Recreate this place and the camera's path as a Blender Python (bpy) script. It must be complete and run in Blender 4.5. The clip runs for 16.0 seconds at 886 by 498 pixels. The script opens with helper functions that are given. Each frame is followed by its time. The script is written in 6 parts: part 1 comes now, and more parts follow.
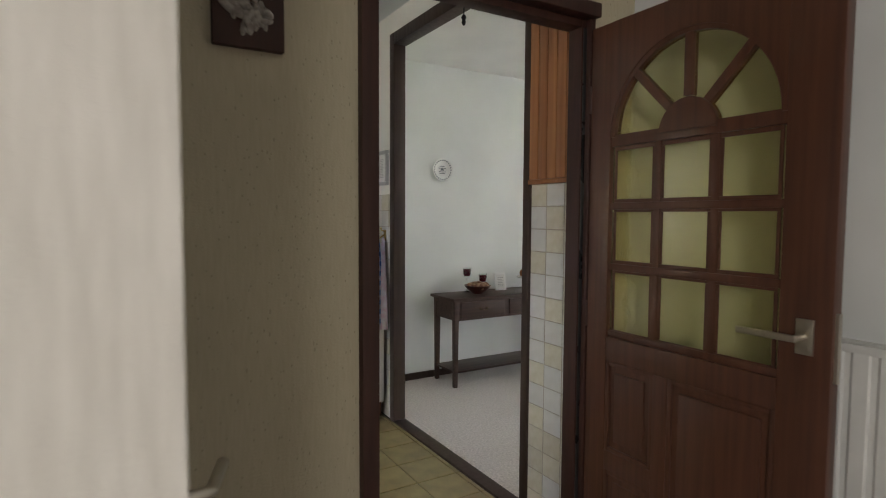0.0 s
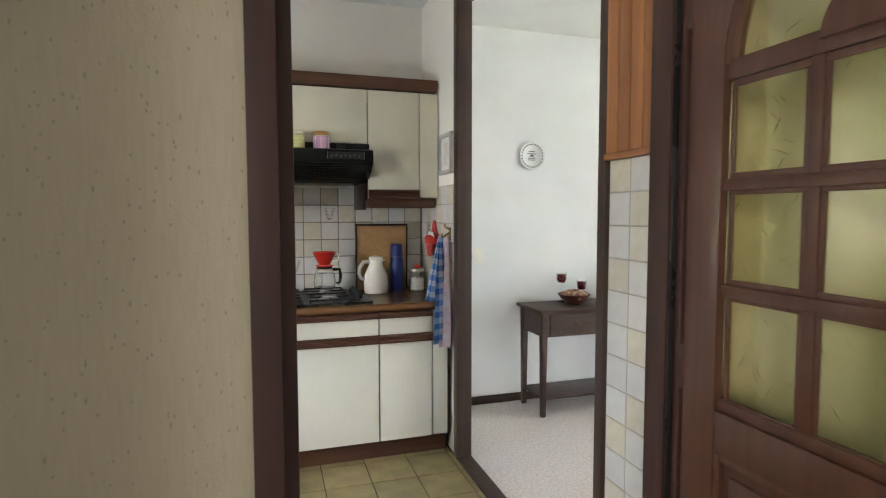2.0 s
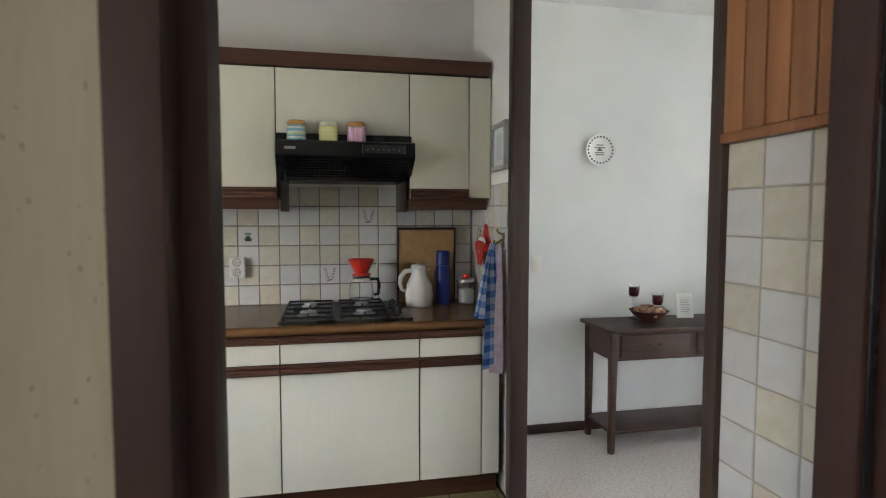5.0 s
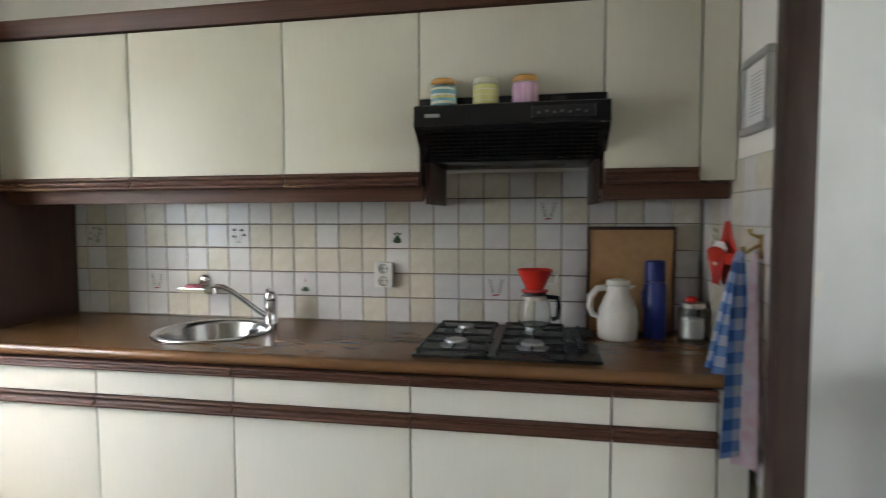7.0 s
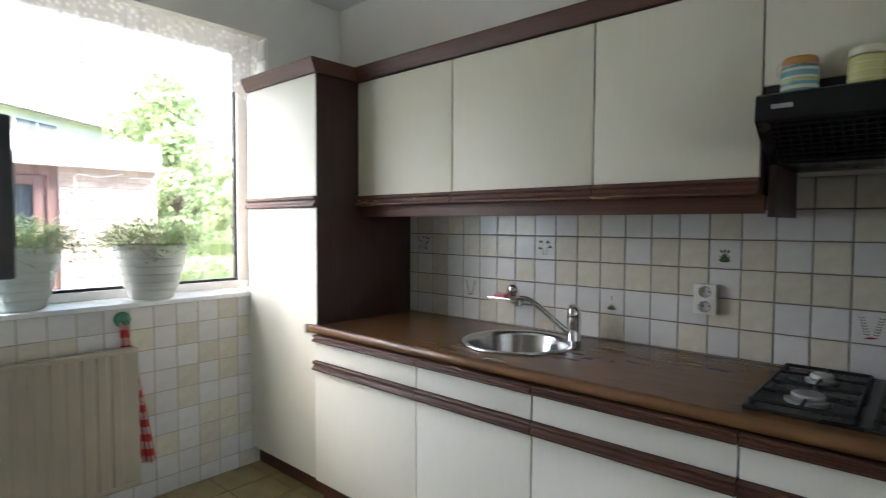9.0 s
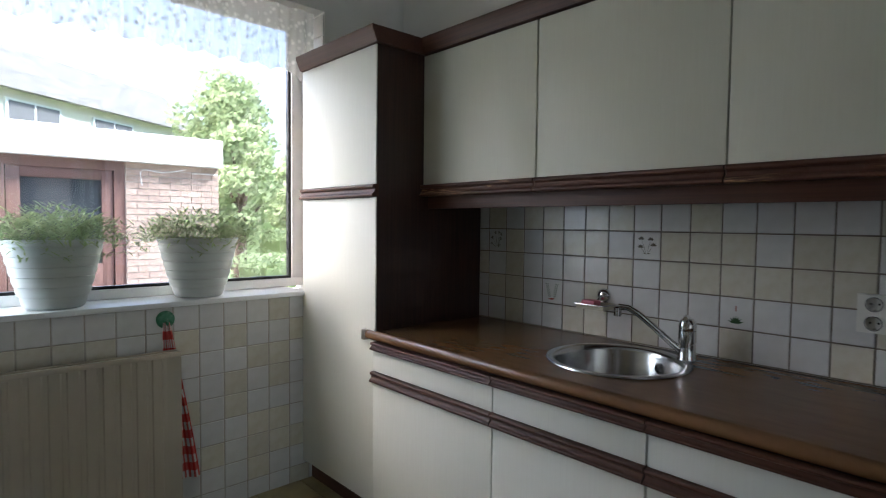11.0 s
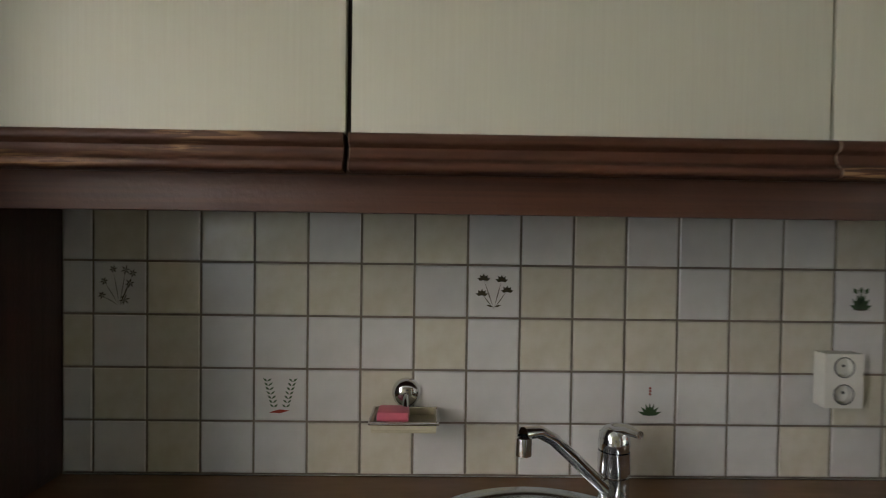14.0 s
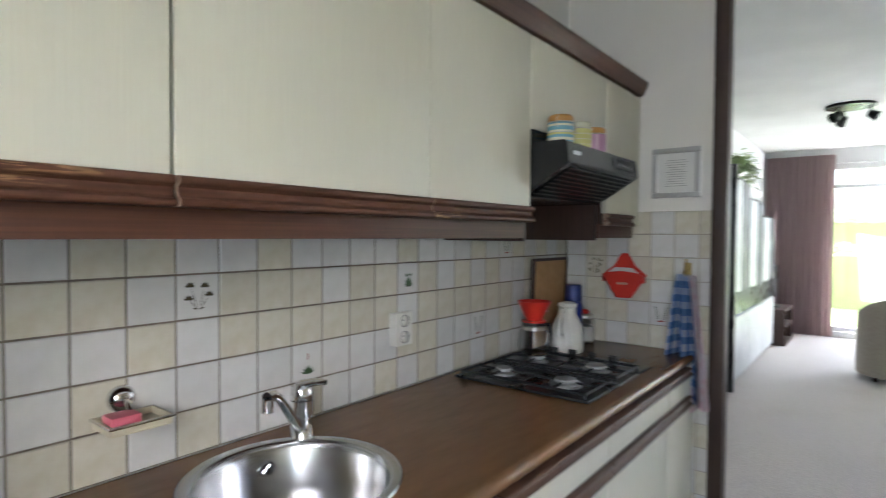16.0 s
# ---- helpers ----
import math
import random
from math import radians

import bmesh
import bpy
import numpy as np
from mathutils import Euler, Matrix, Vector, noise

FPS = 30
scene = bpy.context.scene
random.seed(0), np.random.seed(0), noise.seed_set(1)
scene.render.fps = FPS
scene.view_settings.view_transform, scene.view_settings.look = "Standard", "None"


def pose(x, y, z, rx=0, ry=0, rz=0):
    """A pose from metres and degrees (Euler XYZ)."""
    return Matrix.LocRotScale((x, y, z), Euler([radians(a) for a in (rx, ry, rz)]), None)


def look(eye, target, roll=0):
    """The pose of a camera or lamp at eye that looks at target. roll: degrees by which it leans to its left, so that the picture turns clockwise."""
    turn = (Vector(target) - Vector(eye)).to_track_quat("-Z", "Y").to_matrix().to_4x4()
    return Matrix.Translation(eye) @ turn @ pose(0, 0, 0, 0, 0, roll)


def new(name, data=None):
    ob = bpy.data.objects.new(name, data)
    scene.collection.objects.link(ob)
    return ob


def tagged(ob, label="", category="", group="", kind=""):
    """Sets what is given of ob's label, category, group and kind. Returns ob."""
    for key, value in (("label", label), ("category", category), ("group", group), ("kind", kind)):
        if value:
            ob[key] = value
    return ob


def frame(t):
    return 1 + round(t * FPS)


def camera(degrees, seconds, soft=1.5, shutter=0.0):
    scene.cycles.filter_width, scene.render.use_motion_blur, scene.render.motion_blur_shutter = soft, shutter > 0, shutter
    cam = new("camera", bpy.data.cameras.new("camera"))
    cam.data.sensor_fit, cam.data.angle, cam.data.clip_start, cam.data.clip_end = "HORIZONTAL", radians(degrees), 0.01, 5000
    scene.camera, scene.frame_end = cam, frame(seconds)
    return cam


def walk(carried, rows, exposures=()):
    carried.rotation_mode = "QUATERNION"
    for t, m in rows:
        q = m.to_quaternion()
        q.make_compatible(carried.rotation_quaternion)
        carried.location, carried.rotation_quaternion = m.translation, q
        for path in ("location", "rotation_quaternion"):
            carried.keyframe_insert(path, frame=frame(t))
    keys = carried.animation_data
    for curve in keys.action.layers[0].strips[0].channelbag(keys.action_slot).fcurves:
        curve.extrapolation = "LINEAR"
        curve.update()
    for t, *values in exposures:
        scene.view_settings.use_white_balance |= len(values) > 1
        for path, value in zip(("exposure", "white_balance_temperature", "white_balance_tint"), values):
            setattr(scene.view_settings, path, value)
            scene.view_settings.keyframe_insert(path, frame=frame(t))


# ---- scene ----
cam = camera(77.5, 16.0, soft=1.05, shutter=0.5)
PATH = [
    (0, (0.166, 0.039, 1.328), (1.186, 1.756, 1.21), 0.3),
    (0.5, (0.356, 0.18, 1.332), (1.31, 1.934, 1.21), 0.2),
    (1, (0.519, 0.287, 1.342), (1.368, 2.093, 1.211), -0.3),
    (1.5, (0.651, 0.367, 1.334), (1.342, 2.239, 1.206), -0.1),
    (2, (0.746, 0.483, 1.312), (1.346, 2.387, 1.184), -0.1),
    (2.5, (0.82, 0.632, 1.327), (1.354, 2.556, 1.2), -0.0),
    (3, (0.845, 0.696, 1.339), (1.331, 2.632, 1.212), 0.1),
    (3.5, (0.853, 0.722, 1.337), (1.302, 2.666, 1.211), 0.1),
    (3.7, (0.845, 0.735, 1.336), (1.286, 2.681, 1.21), 0.1),
    (5.8, (1.037, 1.221, 1.313), (1.332, 3.195, 1.186), -0.0),
    (6, (1.074, 1.347, 1.319), (1.262, 3.334, 1.185), -0.1),
    (6.5, (1.076, 1.511, 1.294), (1.025, 3.506, 1.168), -0.1),
    (7, (1.086, 1.656, 1.29), (0.726, 3.62, 1.173), -0.2),
    (7.5, (1.062, 1.769, 1.289), (0.41, 3.656, 1.178), -0.1),
    (8, (1.031, 1.837, 1.278), (0.065, 3.585, 1.177), -0.1),
    (8.5, (1.012, 1.818, 1.299), (-0.147, 3.445, 1.194), -0.1),
    (9, (1.026, 1.798, 1.313), (-0.302, 3.291, 1.221), 0.2),
    (9.2, (1.033, 1.783, 1.329), (-0.344, 3.229, 1.232), 0.2),
    (11.3, (0.618, 2.102, 1.281), (-0.854, 3.452, 1.187), 0.6),
    (11.5, (0.536, 2.182, 1.284), (-0.933, 3.536, 1.191), 0.7),
    (12, (0.316, 2.407, 1.297), (-1.005, 3.905, 1.193), 0.6),
    (12.5, (0.126, 2.612, 1.27), (-0.974, 4.28, 1.177), 0.9),
    (13, (-0.078, 2.793, 1.298), (-0.739, 4.679, 1.225), 0.9),
    (13.5, (-0.221, 2.877, 1.303), (-0.546, 4.85, 1.261), 1.0),
    (14, (-0.381, 2.839, 1.313), (-0.351, 4.838, 1.272), 0.8),
    (14.5, (-0.54, 2.808, 1.349), (-0.125, 4.763, 1.28), 0.6),
    (15, (-0.717, 2.809, 1.343), (0.202, 4.584, 1.274), 0.8),
    (15.5, (-0.841, 2.758, 1.337), (0.476, 4.262, 1.293), 0.5),
    (16, (-0.922, 2.684, 1.356), (0.65, 3.92, 1.303), 0.4),
]
EXPOSURES = [(0, 3.7, 6550, 10), (0.5, 4.05, 6500, 10), (1.5, 4.5, 6400, 10), (2.5, 4.7, 6350, 10), (3.5, 4.6, 6400, 10), (6, 4.02, 6200, 10), (7, 4.05, 6200, 10), (8, 3.85, 6050, 10), (9, 3.45, 5880, 10), (11.5, 2.32, 5700, 10), (12.5, 2.0, 5700, 10), (13.5, 2.65, 6350, 10), (14.5, 3.3, 6600, 10), (15.2, 3.55, 6500, 10), (16, 3.95, 5950, 10)]
walk(cam, [(t, look(eye, target, roll)) for t, eye, target, roll in PATH], EXPOSURES)

# ---- world and light ----
world = bpy.data.worlds.new("sky")
scene.world = world
world.use_nodes = True
wn = world.node_tree
sky = wn.nodes.new("ShaderNodeTexSky")
sky.sky_type, sky.sun_disc = "NISHITA", False
sky.sun_elevation, sky.sun_rotation = radians(48), radians(200)
sky.air_density, sky.dust_density, sky.ozone_density = 1.0, 6.5, 0.5
wn.links.new(sky.outputs["Color"], wn.nodes["Background"].inputs["Color"])
wn.nodes["Background"].inputs["Strength"].default_value = 0.15

sun = bpy.data.lights.new("sun", "SUN")
sun.energy, sun.angle, sun.color = 4.0, radians(14), (1.0, 0.97, 0.92)
new("sun", sun).matrix_basis = look((0, 0, 10), (-2.6, -5.0, 4.0))


def area_lamp(name, at, towards, wide, high, watts, colour):
    lamp = bpy.data.lights.new(name, "AREA")
    lamp.shape, lamp.size, lamp.size_y, lamp.energy, lamp.color = "RECTANGLE", wide, high, watts, colour
    new(name, lamp).matrix_basis = look(at, towards)


area_lamp("kitchen_window_daylight", (-1.87, 1.86, 1.24), (1.69, 3.3, 0.45), 0.40, 0.5, 0.9, (0.84, 0.93, 1.0))
area_lamp("living_window_daylight", (8.12, 1.2, 1.35), (4.6, 1.6, -0.5), 3.4, 2.0, 2.5, (0.93, 0.97, 1.0))
# Fill lamp added to brighten the hall; no window stands there.
area_lamp("hall_fill_lamp", (-1.25, -2.1, 1.7), (0.7, 0.6, 1.2), 0.8, 1.0, 2.6, (1.0, 0.97, 0.92))


# ---- materials ----
def material(name, colour, rough=0.5, metal=0.0, second=None, scale=(6, 6, 6), detail=4.0, spread=(0.35, 0.65), bump=0.0, bump_scale=60.0,
             wear=0.0, random_tint=0.0, transmission=0.0, ior=1.45, coat=0.0, rough_vary=0.08, alpha=1.0, sheen=0.0):
    """A surface with variation at two scales: broad patches or grain between two colours, and fine relief."""
    m = bpy.data.materials.new(name)
    m.use_nodes = True
    n, l = m.node_tree.nodes, m.node_tree.links
    b = n["Principled BSDF"]
    b.inputs["Metallic"].default_value = metal
    b.inputs["Transmission Weight"].default_value = transmission
    b.inputs["IOR"].default_value = ior
    b.inputs["Coat Weight"].default_value = coat
    b.inputs["Alpha"].default_value = alpha
    b.inputs["Sheen Weight"].default_value = sheen
    place = n.new("ShaderNodeTexCoord")
    stretch = n.new("ShaderNodeMapping")
    stretch.inputs["Scale"].default_value = scale
    l.new(place.outputs["Object"], stretch.inputs["Vector"])
    broad = n.new("ShaderNodeTexNoise")
    broad.inputs["Scale"].default_value, broad.inputs["Detail"].default_value = 1.0, detail
    l.new(stretch.outputs["Vector"], broad.inputs["Vector"])
    ramp = n.new("ShaderNodeValToRGB")
    ramp.color_ramp.elements[0].position, ramp.color_ramp.elements[1].position = spread
    ramp.color_ramp.elements[0].color = (*colour, 1)
    ramp.color_ramp.elements[1].color = (*(second or [c * 0.88 for c in colour]), 1)
    l.new(broad.outputs["Fac"], ramp.inputs["Fac"])
    out = ramp.outputs["Color"]
    if wear:
        dirt = n.new("ShaderNodeTexNoise")
        dirt.inputs["Scale"].default_value, dirt.inputs["Detail"].default_value = 2.3, 6
        l.new(place.outputs["Object"], dirt.inputs["Vector"])
        mix = n.new("ShaderNodeMix")
        mix.data_type, mix.blend_type = "RGBA", "MULTIPLY"
        shade = n.new("ShaderNodeMapRange")
        shade.inputs["From Min"].default_value, shade.inputs["From Max"].default_value = 0.5, 0.75
        shade.inputs["To Min"].default_value, shade.inputs["To Max"].default_value = 0.0, wear
        l.new(dirt.outputs["Fac"], shade.inputs["Value"])
        l.new(shade.outputs["Result"], mix.inputs["Factor"])
        l.new(out, mix.inputs["A"])
        mix.inputs["B"].default_value = (0.62, 0.56, 0.46, 1)
        out = mix.outputs["Result"]
    if random_tint:
        info = n.new("ShaderNodeObjectInfo")
        hsv = n.new("ShaderNodeHueSaturation")
        vary = n.new("ShaderNodeMapRange")
        vary.inputs["To Min"].default_value, vary.inputs["To Max"].default_value = 1 - random_tint, 1 + random_tint
        l.new(info.outputs["Random"], vary.inputs["Value"])
        l.new(vary.outputs["Result"], hsv.inputs["Value"])
        l.new(out, hsv.inputs["Color"])
        out = hsv.outputs["Color"]
    l.new(out, b.inputs["Base Color"])
    gloss = n.new("ShaderNodeMapRange")
    gloss.inputs["To Min"].default_value, gloss.inputs["To Max"].default_value = max(0.02, rough - rough_vary), min(1, rough + rough_vary)
    l.new(broad.outputs["Fac"], gloss.inputs["Value"])
    l.new(gloss.outputs["Result"], b.inputs["Roughness"])
    if bump:
        fine = n.new("ShaderNodeTexNoise")
        fine.inputs["Scale"].default_value, fine.inputs["Detail"].default_value = bump_scale, 3
        l.new(place.outputs["Object"], fine.inputs["Vector"])
        relief = n.new("ShaderNodeBump")
        relief.inputs["Strength"].default_value, relief.inputs["Distance"].default_value = bump, 0.004
        l.new(fine.outputs["Fac"], relief.inputs["Height"])
        l.new(relief.outputs["Normal"], b.inputs["Normal"])
    return m


PLASTER = material("white_plaster", (0.78, 0.79, 0.79), 0.85, second=(0.70, 0.715, 0.72), scale=(1.2, 1.2, 1.2), bump=0.12, bump_scale=220, wear=0.10)
KITCHEN_PLASTER = material("warm_white_plaster", (0.81, 0.79, 0.745), 0.85, second=(0.75, 0.73, 0.685), scale=(1.2, 1.2, 1.2), bump=0.12, bump_scale=220, wear=0.08)
WALLPAPER = material("cream_fibre_wallpaper", (0.505, 0.452, 0.33), 0.9, second=(0.465, 0.412, 0.295), scale=(120, 120, 14), spread=(0.3, 0.7), bump=0.25, bump_scale=160, wear=0.12)
# dark fibres scattered through the wallpaper, in short upright runs
n, l = WALLPAPER.node_tree.nodes, WALLPAPER.node_tree.links
base = n["Principled BSDF"].inputs["Base Color"].links[0].from_socket
co = n.new("ShaderNodeTexCoord")
marks = []
for scale, reach in (((80, 80, 38), 0.09), ((44, 44, 12), 0.05)):
    mp = n.new("ShaderNodeMapping")
    mp.inputs["Scale"].default_value = scale
    l.new(co.outputs["Object"], mp.inputs["Vector"])
    vo = n.new("ShaderNodeTexVoronoi")
    vo.inputs["Scale"].default_value = 1.0
    l.new(mp.outputs["Vector"], vo.inputs["Vector"])
    cut = n.new("ShaderNodeMapRange")
    cut.inputs["From Min"].default_value, cut.inputs["From Max"].default_value = reach, reach * 1.6
    cut.inputs["To Min"].default_value, cut.inputs["To Max"].default_value = 0.42, 0.0
    l.new(vo.outputs["Distance"], cut.inputs["Value"])
    marks.append(cut.outputs["Result"])
most = n.new("ShaderNodeMath")
most.operation = "MAXIMUM"
l.new(marks[0], most.inputs[0])
l.new(marks[1], most.inputs[1])
fleck = n.new("ShaderNodeMix")
fleck.data_type = "RGBA"
fleck.inputs["B"].default_value = (0.10, 0.085, 0.06, 1)
l.new(most.outputs[0], fleck.inputs["Factor"])
l.new(base, fleck.inputs["A"])
l.new(fleck.outputs["Result"], n["Principled BSDF"].inputs["Base Color"])
WALLPAPER_WHITE = material("white_fibre_wallpaper", (0.78, 0.75, 0.70), 0.9, second=(0.68, 0.65, 0.60), scale=(60, 60, 8), spread=(0.3, 0.7), bump=0.3, bump_scale=140)
CEILING = material("ceiling_board", (0.80, 0.80, 0.79), 0.9, second=(0.74, 0.74, 0.73), scale=(2, 2, 2), bump=0.08, bump_scale=150)
LAMINATE = material("cream_laminate", (0.80, 0.795, 0.715), 0.36, second=(0.77, 0.76, 0.68), scale=(260, 260, 6), detail=3, spread=(0.25, 0.75), bump=0.05, bump_scale=300, wear=0.06)
# Yellowed with age, and darker too for the dimmer light at wall-cabinet height.
LAMINATE_AGED_DIM = material("yellowed_dimmed_cream_laminate", (0.68, 0.66, 0.545), 0.42, second=(0.65, 0.625, 0.51), scale=(260, 260, 6), detail=3, spread=(0.25, 0.75), bump=0.05, bump_scale=300, wear=0.10)
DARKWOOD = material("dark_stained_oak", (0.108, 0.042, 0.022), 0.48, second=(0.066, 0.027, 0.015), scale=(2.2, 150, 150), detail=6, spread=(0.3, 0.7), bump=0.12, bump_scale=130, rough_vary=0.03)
# Upright grain, darkened in colour for the shade on side panels.
DARKWOOD_UP_SHADED = material("dark_stained_oak_upright_shaded", (0.050, 0.021, 0.013), 0.42, second=(0.028, 0.012, 0.008), scale=(90, 90, 3), detail=6, spread=(0.3, 0.7), bump=0.12, bump_scale=130, coat=0.1)
WORN = material("worn_oak_rail", (0.108, 0.042, 0.022), 0.48, second=(0.066, 0.027, 0.015), scale=(2.2, 150, 150), detail=6, spread=(0.3, 0.7), bump=0.12, bump_scale=130)
n, l = WORN.node_tree.nodes, WORN.node_tree.links
base = n["Principled BSDF"].inputs["Base Color"].links[0].from_socket
co = n.new("ShaderNodeTexCoord")
patch = None
for scale, lo, hi in (((2.6, 9, 30), 0.55, 0.64), ((22, 300, 300), 0.47, 0.56)):
    mp = n.new("ShaderNodeMapping")
    mp.inputs["Scale"].default_value = scale
    l.new(co.outputs["Object"], mp.inputs["Vector"])
    no = n.new("ShaderNodeTexNoise")
    no.inputs["Scale"].default_value, no.inputs["Detail"].default_value = 1.0, 4
    l.new(mp.outputs["Vector"], no.inputs["Vector"])
    cut = n.new("ShaderNodeMapRange")
    cut.inputs["From Min"].default_value, cut.inputs["From Max"].default_value = lo, hi
    l.new(no.outputs["Fac"], cut.inputs["Value"])
    if patch:
        mul = n.new("ShaderNodeMath")
        mul.operation = "MULTIPLY"
        l.new(patch, mul.inputs[0])
        l.new(cut.outputs["Result"], mul.inputs[1])
        patch = mul.outputs[0]
    else:
        patch = cut.outputs["Result"]
bare = n.new("ShaderNodeMix")
bare.data_type = "RGBA"
bare.inputs["B"].default_value = (0.36, 0.21, 0.10, 1)
l.new(patch, bare.inputs["Factor"])
l.new(base, bare.inputs["A"])
l.new(bare.outputs["Result"], n["Principled BSDF"].inputs["Base Color"])
SCUFFED = material("scuffed_rail_end", (0.42, 0.32, 0.24), 0.6, second=(0.20, 0.10, 0.06), scale=(90, 90, 90))
WORKTOP = material("brown_worktop", (0.205, 0.105, 0.045), 0.27, second=(0.165, 0.083, 0.036), scale=(9, 34, 34), rough_vary=0.0, detail=5, spread=(0.3, 0.72), wear=0.12)
FRAMEWOOD = material("brown_painted_frame", (0.050, 0.017, 0.011), 0.58, second=(0.034, 0.013, 0.009), scale=(40, 40, 3), bump=0.06, bump_scale=80)
FRAMEWOOD_MATT = material("brown_matt_frame", (0.060, 0.036, 0.028), 0.5, second=(0.048, 0.028, 0.022), scale=(40, 40, 3), bump=0.06, bump_scale=80)
MAHOGANY = material("red_brown_door_wood", (0.105, 0.040, 0.022), 0.40, second=(0.066, 0.025, 0.015), scale=(55, 55, 2.4), detail=6, spread=(0.3, 0.72), bump=0.07, bump_scale=110, coat=0.2)
PINE = material("orange_pine_boards", (0.35, 0.145, 0.05), 0.45, second=(0.24, 0.09, 0.03), scale=(38, 38, 1.6), detail=7, spread=(0.3, 0.7), bump=0.08, bump_scale=90, random_tint=0.18, coat=0.15)
TABLEWOOD = material("dark_walnut_table", (0.072, 0.036, 0.026), 0.42, second=(0.044, 0.022, 0.017), scale=(4, 60, 60), detail=6, bump=0.05, bump_scale=130)
TILE_WHITE = material("white_glazed_tile", (0.65, 0.64, 0.625), 0.24, second=(0.595, 0.585, 0.565), scale=(16, 16, 16), detail=6, random_tint=0.05, bump=0.05, bump_scale=90)
TILE_CREAM = material("cream_mottled_tile", (0.63, 0.60, 0.515), 0.24, second=(0.56, 0.52, 0.41), scale=(22, 22, 22), detail=6, random_tint=0.07, bump=0.05, bump_scale=90)
GROUT = material("grey_brown_grout", (0.22, 0.185, 0.15), 0.9, second=(0.15, 0.125, 0.10), scale=(20, 20, 20))
GROUT_PALE = material("pale_grout", (0.42, 0.39, 0.33), 0.9, second=(0.33, 0.30, 0.25), scale=(20, 20, 20))
FLOOR_TILE = material("olive_stone_floor_tile", (0.36, 0.28, 0.13), 0.30, second=(0.24, 0.20, 0.10), scale=(9, 9, 9), detail=8, spread=(0.32, 0.68), random_tint=0.10, bump=0.10, bump_scale=50)
FLOOR_GROUT = material("dark_floor_grout", (0.10, 0.085, 0.06), 0.9)
CARPET = material("grey_pink_carpet", (0.68, 0.625, 0.60), 0.98, second=(0.50, 0.45, 0.435), scale=(75, 75, 75), detail=3, bump=0.6, bump_scale=240, wear=0.15, sheen=0.2)
STEEL = material("brushed_steel", (0.56, 0.56, 0.56), 0.22, 1.0, second=(0.54, 0.54, 0.54), scale=(2, 2, 60), rough_vary=0.012)
CHROME = material("chrome", (0.78, 0.78, 0.79), 0.08, 1.0, rough_vary=0.03)
BRASS = material("old_brass", (0.52, 0.38, 0.15), 0.3, 1.0, second=(0.36, 0.26, 0.10), scale=(30, 30, 30))
NICKEL = material("satin_nickel", (0.62, 0.58, 0.50), 0.32, 1.0)
BLACK = material("black_enamel", (0.012, 0.012, 0.013), 0.28, second=(0.02, 0.02, 0.02))
BLACK_IRON = material("black_cast_iron", (0.010, 0.010, 0.011), 0.5, second=(0.016, 0.016, 0.016), scale=(60, 60, 60))
HOOD_BLACK = material("black_hood_enamel", (0.014, 0.014, 0.015), 0.24)
BURNER = material("aluminium_burner", (0.45, 0.45, 0.45), 0.45, 0.8)
WHITE_PLASTIC = material("white_plastic", (0.78, 0.76, 0.70), 0.35)
WHITE_PAINT = material("white_gloss_paint", (0.80, 0.80, 0.80), 0.3, second=(0.75, 0.75, 0.75), scale=(3, 3, 3))
RADIATOR = material("cream_radiator_enamel", (0.46, 0.405, 0.32), 0.4, second=(0.42, 0.37, 0.29), scale=(3, 3, 3))
RADIATOR_WHITE = material("white_radiator_enamel", (0.78, 0.78, 0.76), 0.4)
RED = material("red_plastic", (0.62, 0.035, 0.02), 0.35, second=(0.52, 0.028, 0.017))
BLUE = material("blue_plastic", (0.02, 0.04, 0.22), 0.32, second=(0.016, 0.03, 0.18))
CORK = material("brown_hardboard", (0.46, 0.28, 0.125), 0.7, second=(0.40, 0.235, 0.10), scale=(25, 25, 25), bump=0.15, bump_scale=200)
GREY_PLASTIC = material("dark_grey_appliance", (0.10, 0.10, 0.105), 0.45)
SILVER_FRAME = material("silver_picture_frame", (0.50, 0.50, 0.50), 0.4, 0.7)
PAPER = material("printed_paper", (0.74, 0.74, 0.72), 0.8)
INK = material("grey_ink", (0.36, 0.36, 0.36), 0.8)
GREEN_INK = material("green_motif_glaze", (0.055, 0.10, 0.045), 0.25)
BROWN_INK = material("brown_motif_glaze", (0.075, 0.062, 0.035), 0.25)
RED_INK = material("red_motif_glaze", (0.30, 0.05, 0.03), 0.25)
PINK = material("pink_soap", (0.70, 0.16, 0.22), 0.4)
BEIGE_PLASTIC = material("beige_plastic", (0.55, 0.50, 0.36), 0.4)


def clear(name, colour, rough, bump=0.0, bump_scale=30.0):
    m = material(name, colour, rough, second=colour, transmission=1.0, ior=1.45, bump=bump, bump_scale=bump_scale, rough_vary=0.01)
    return m


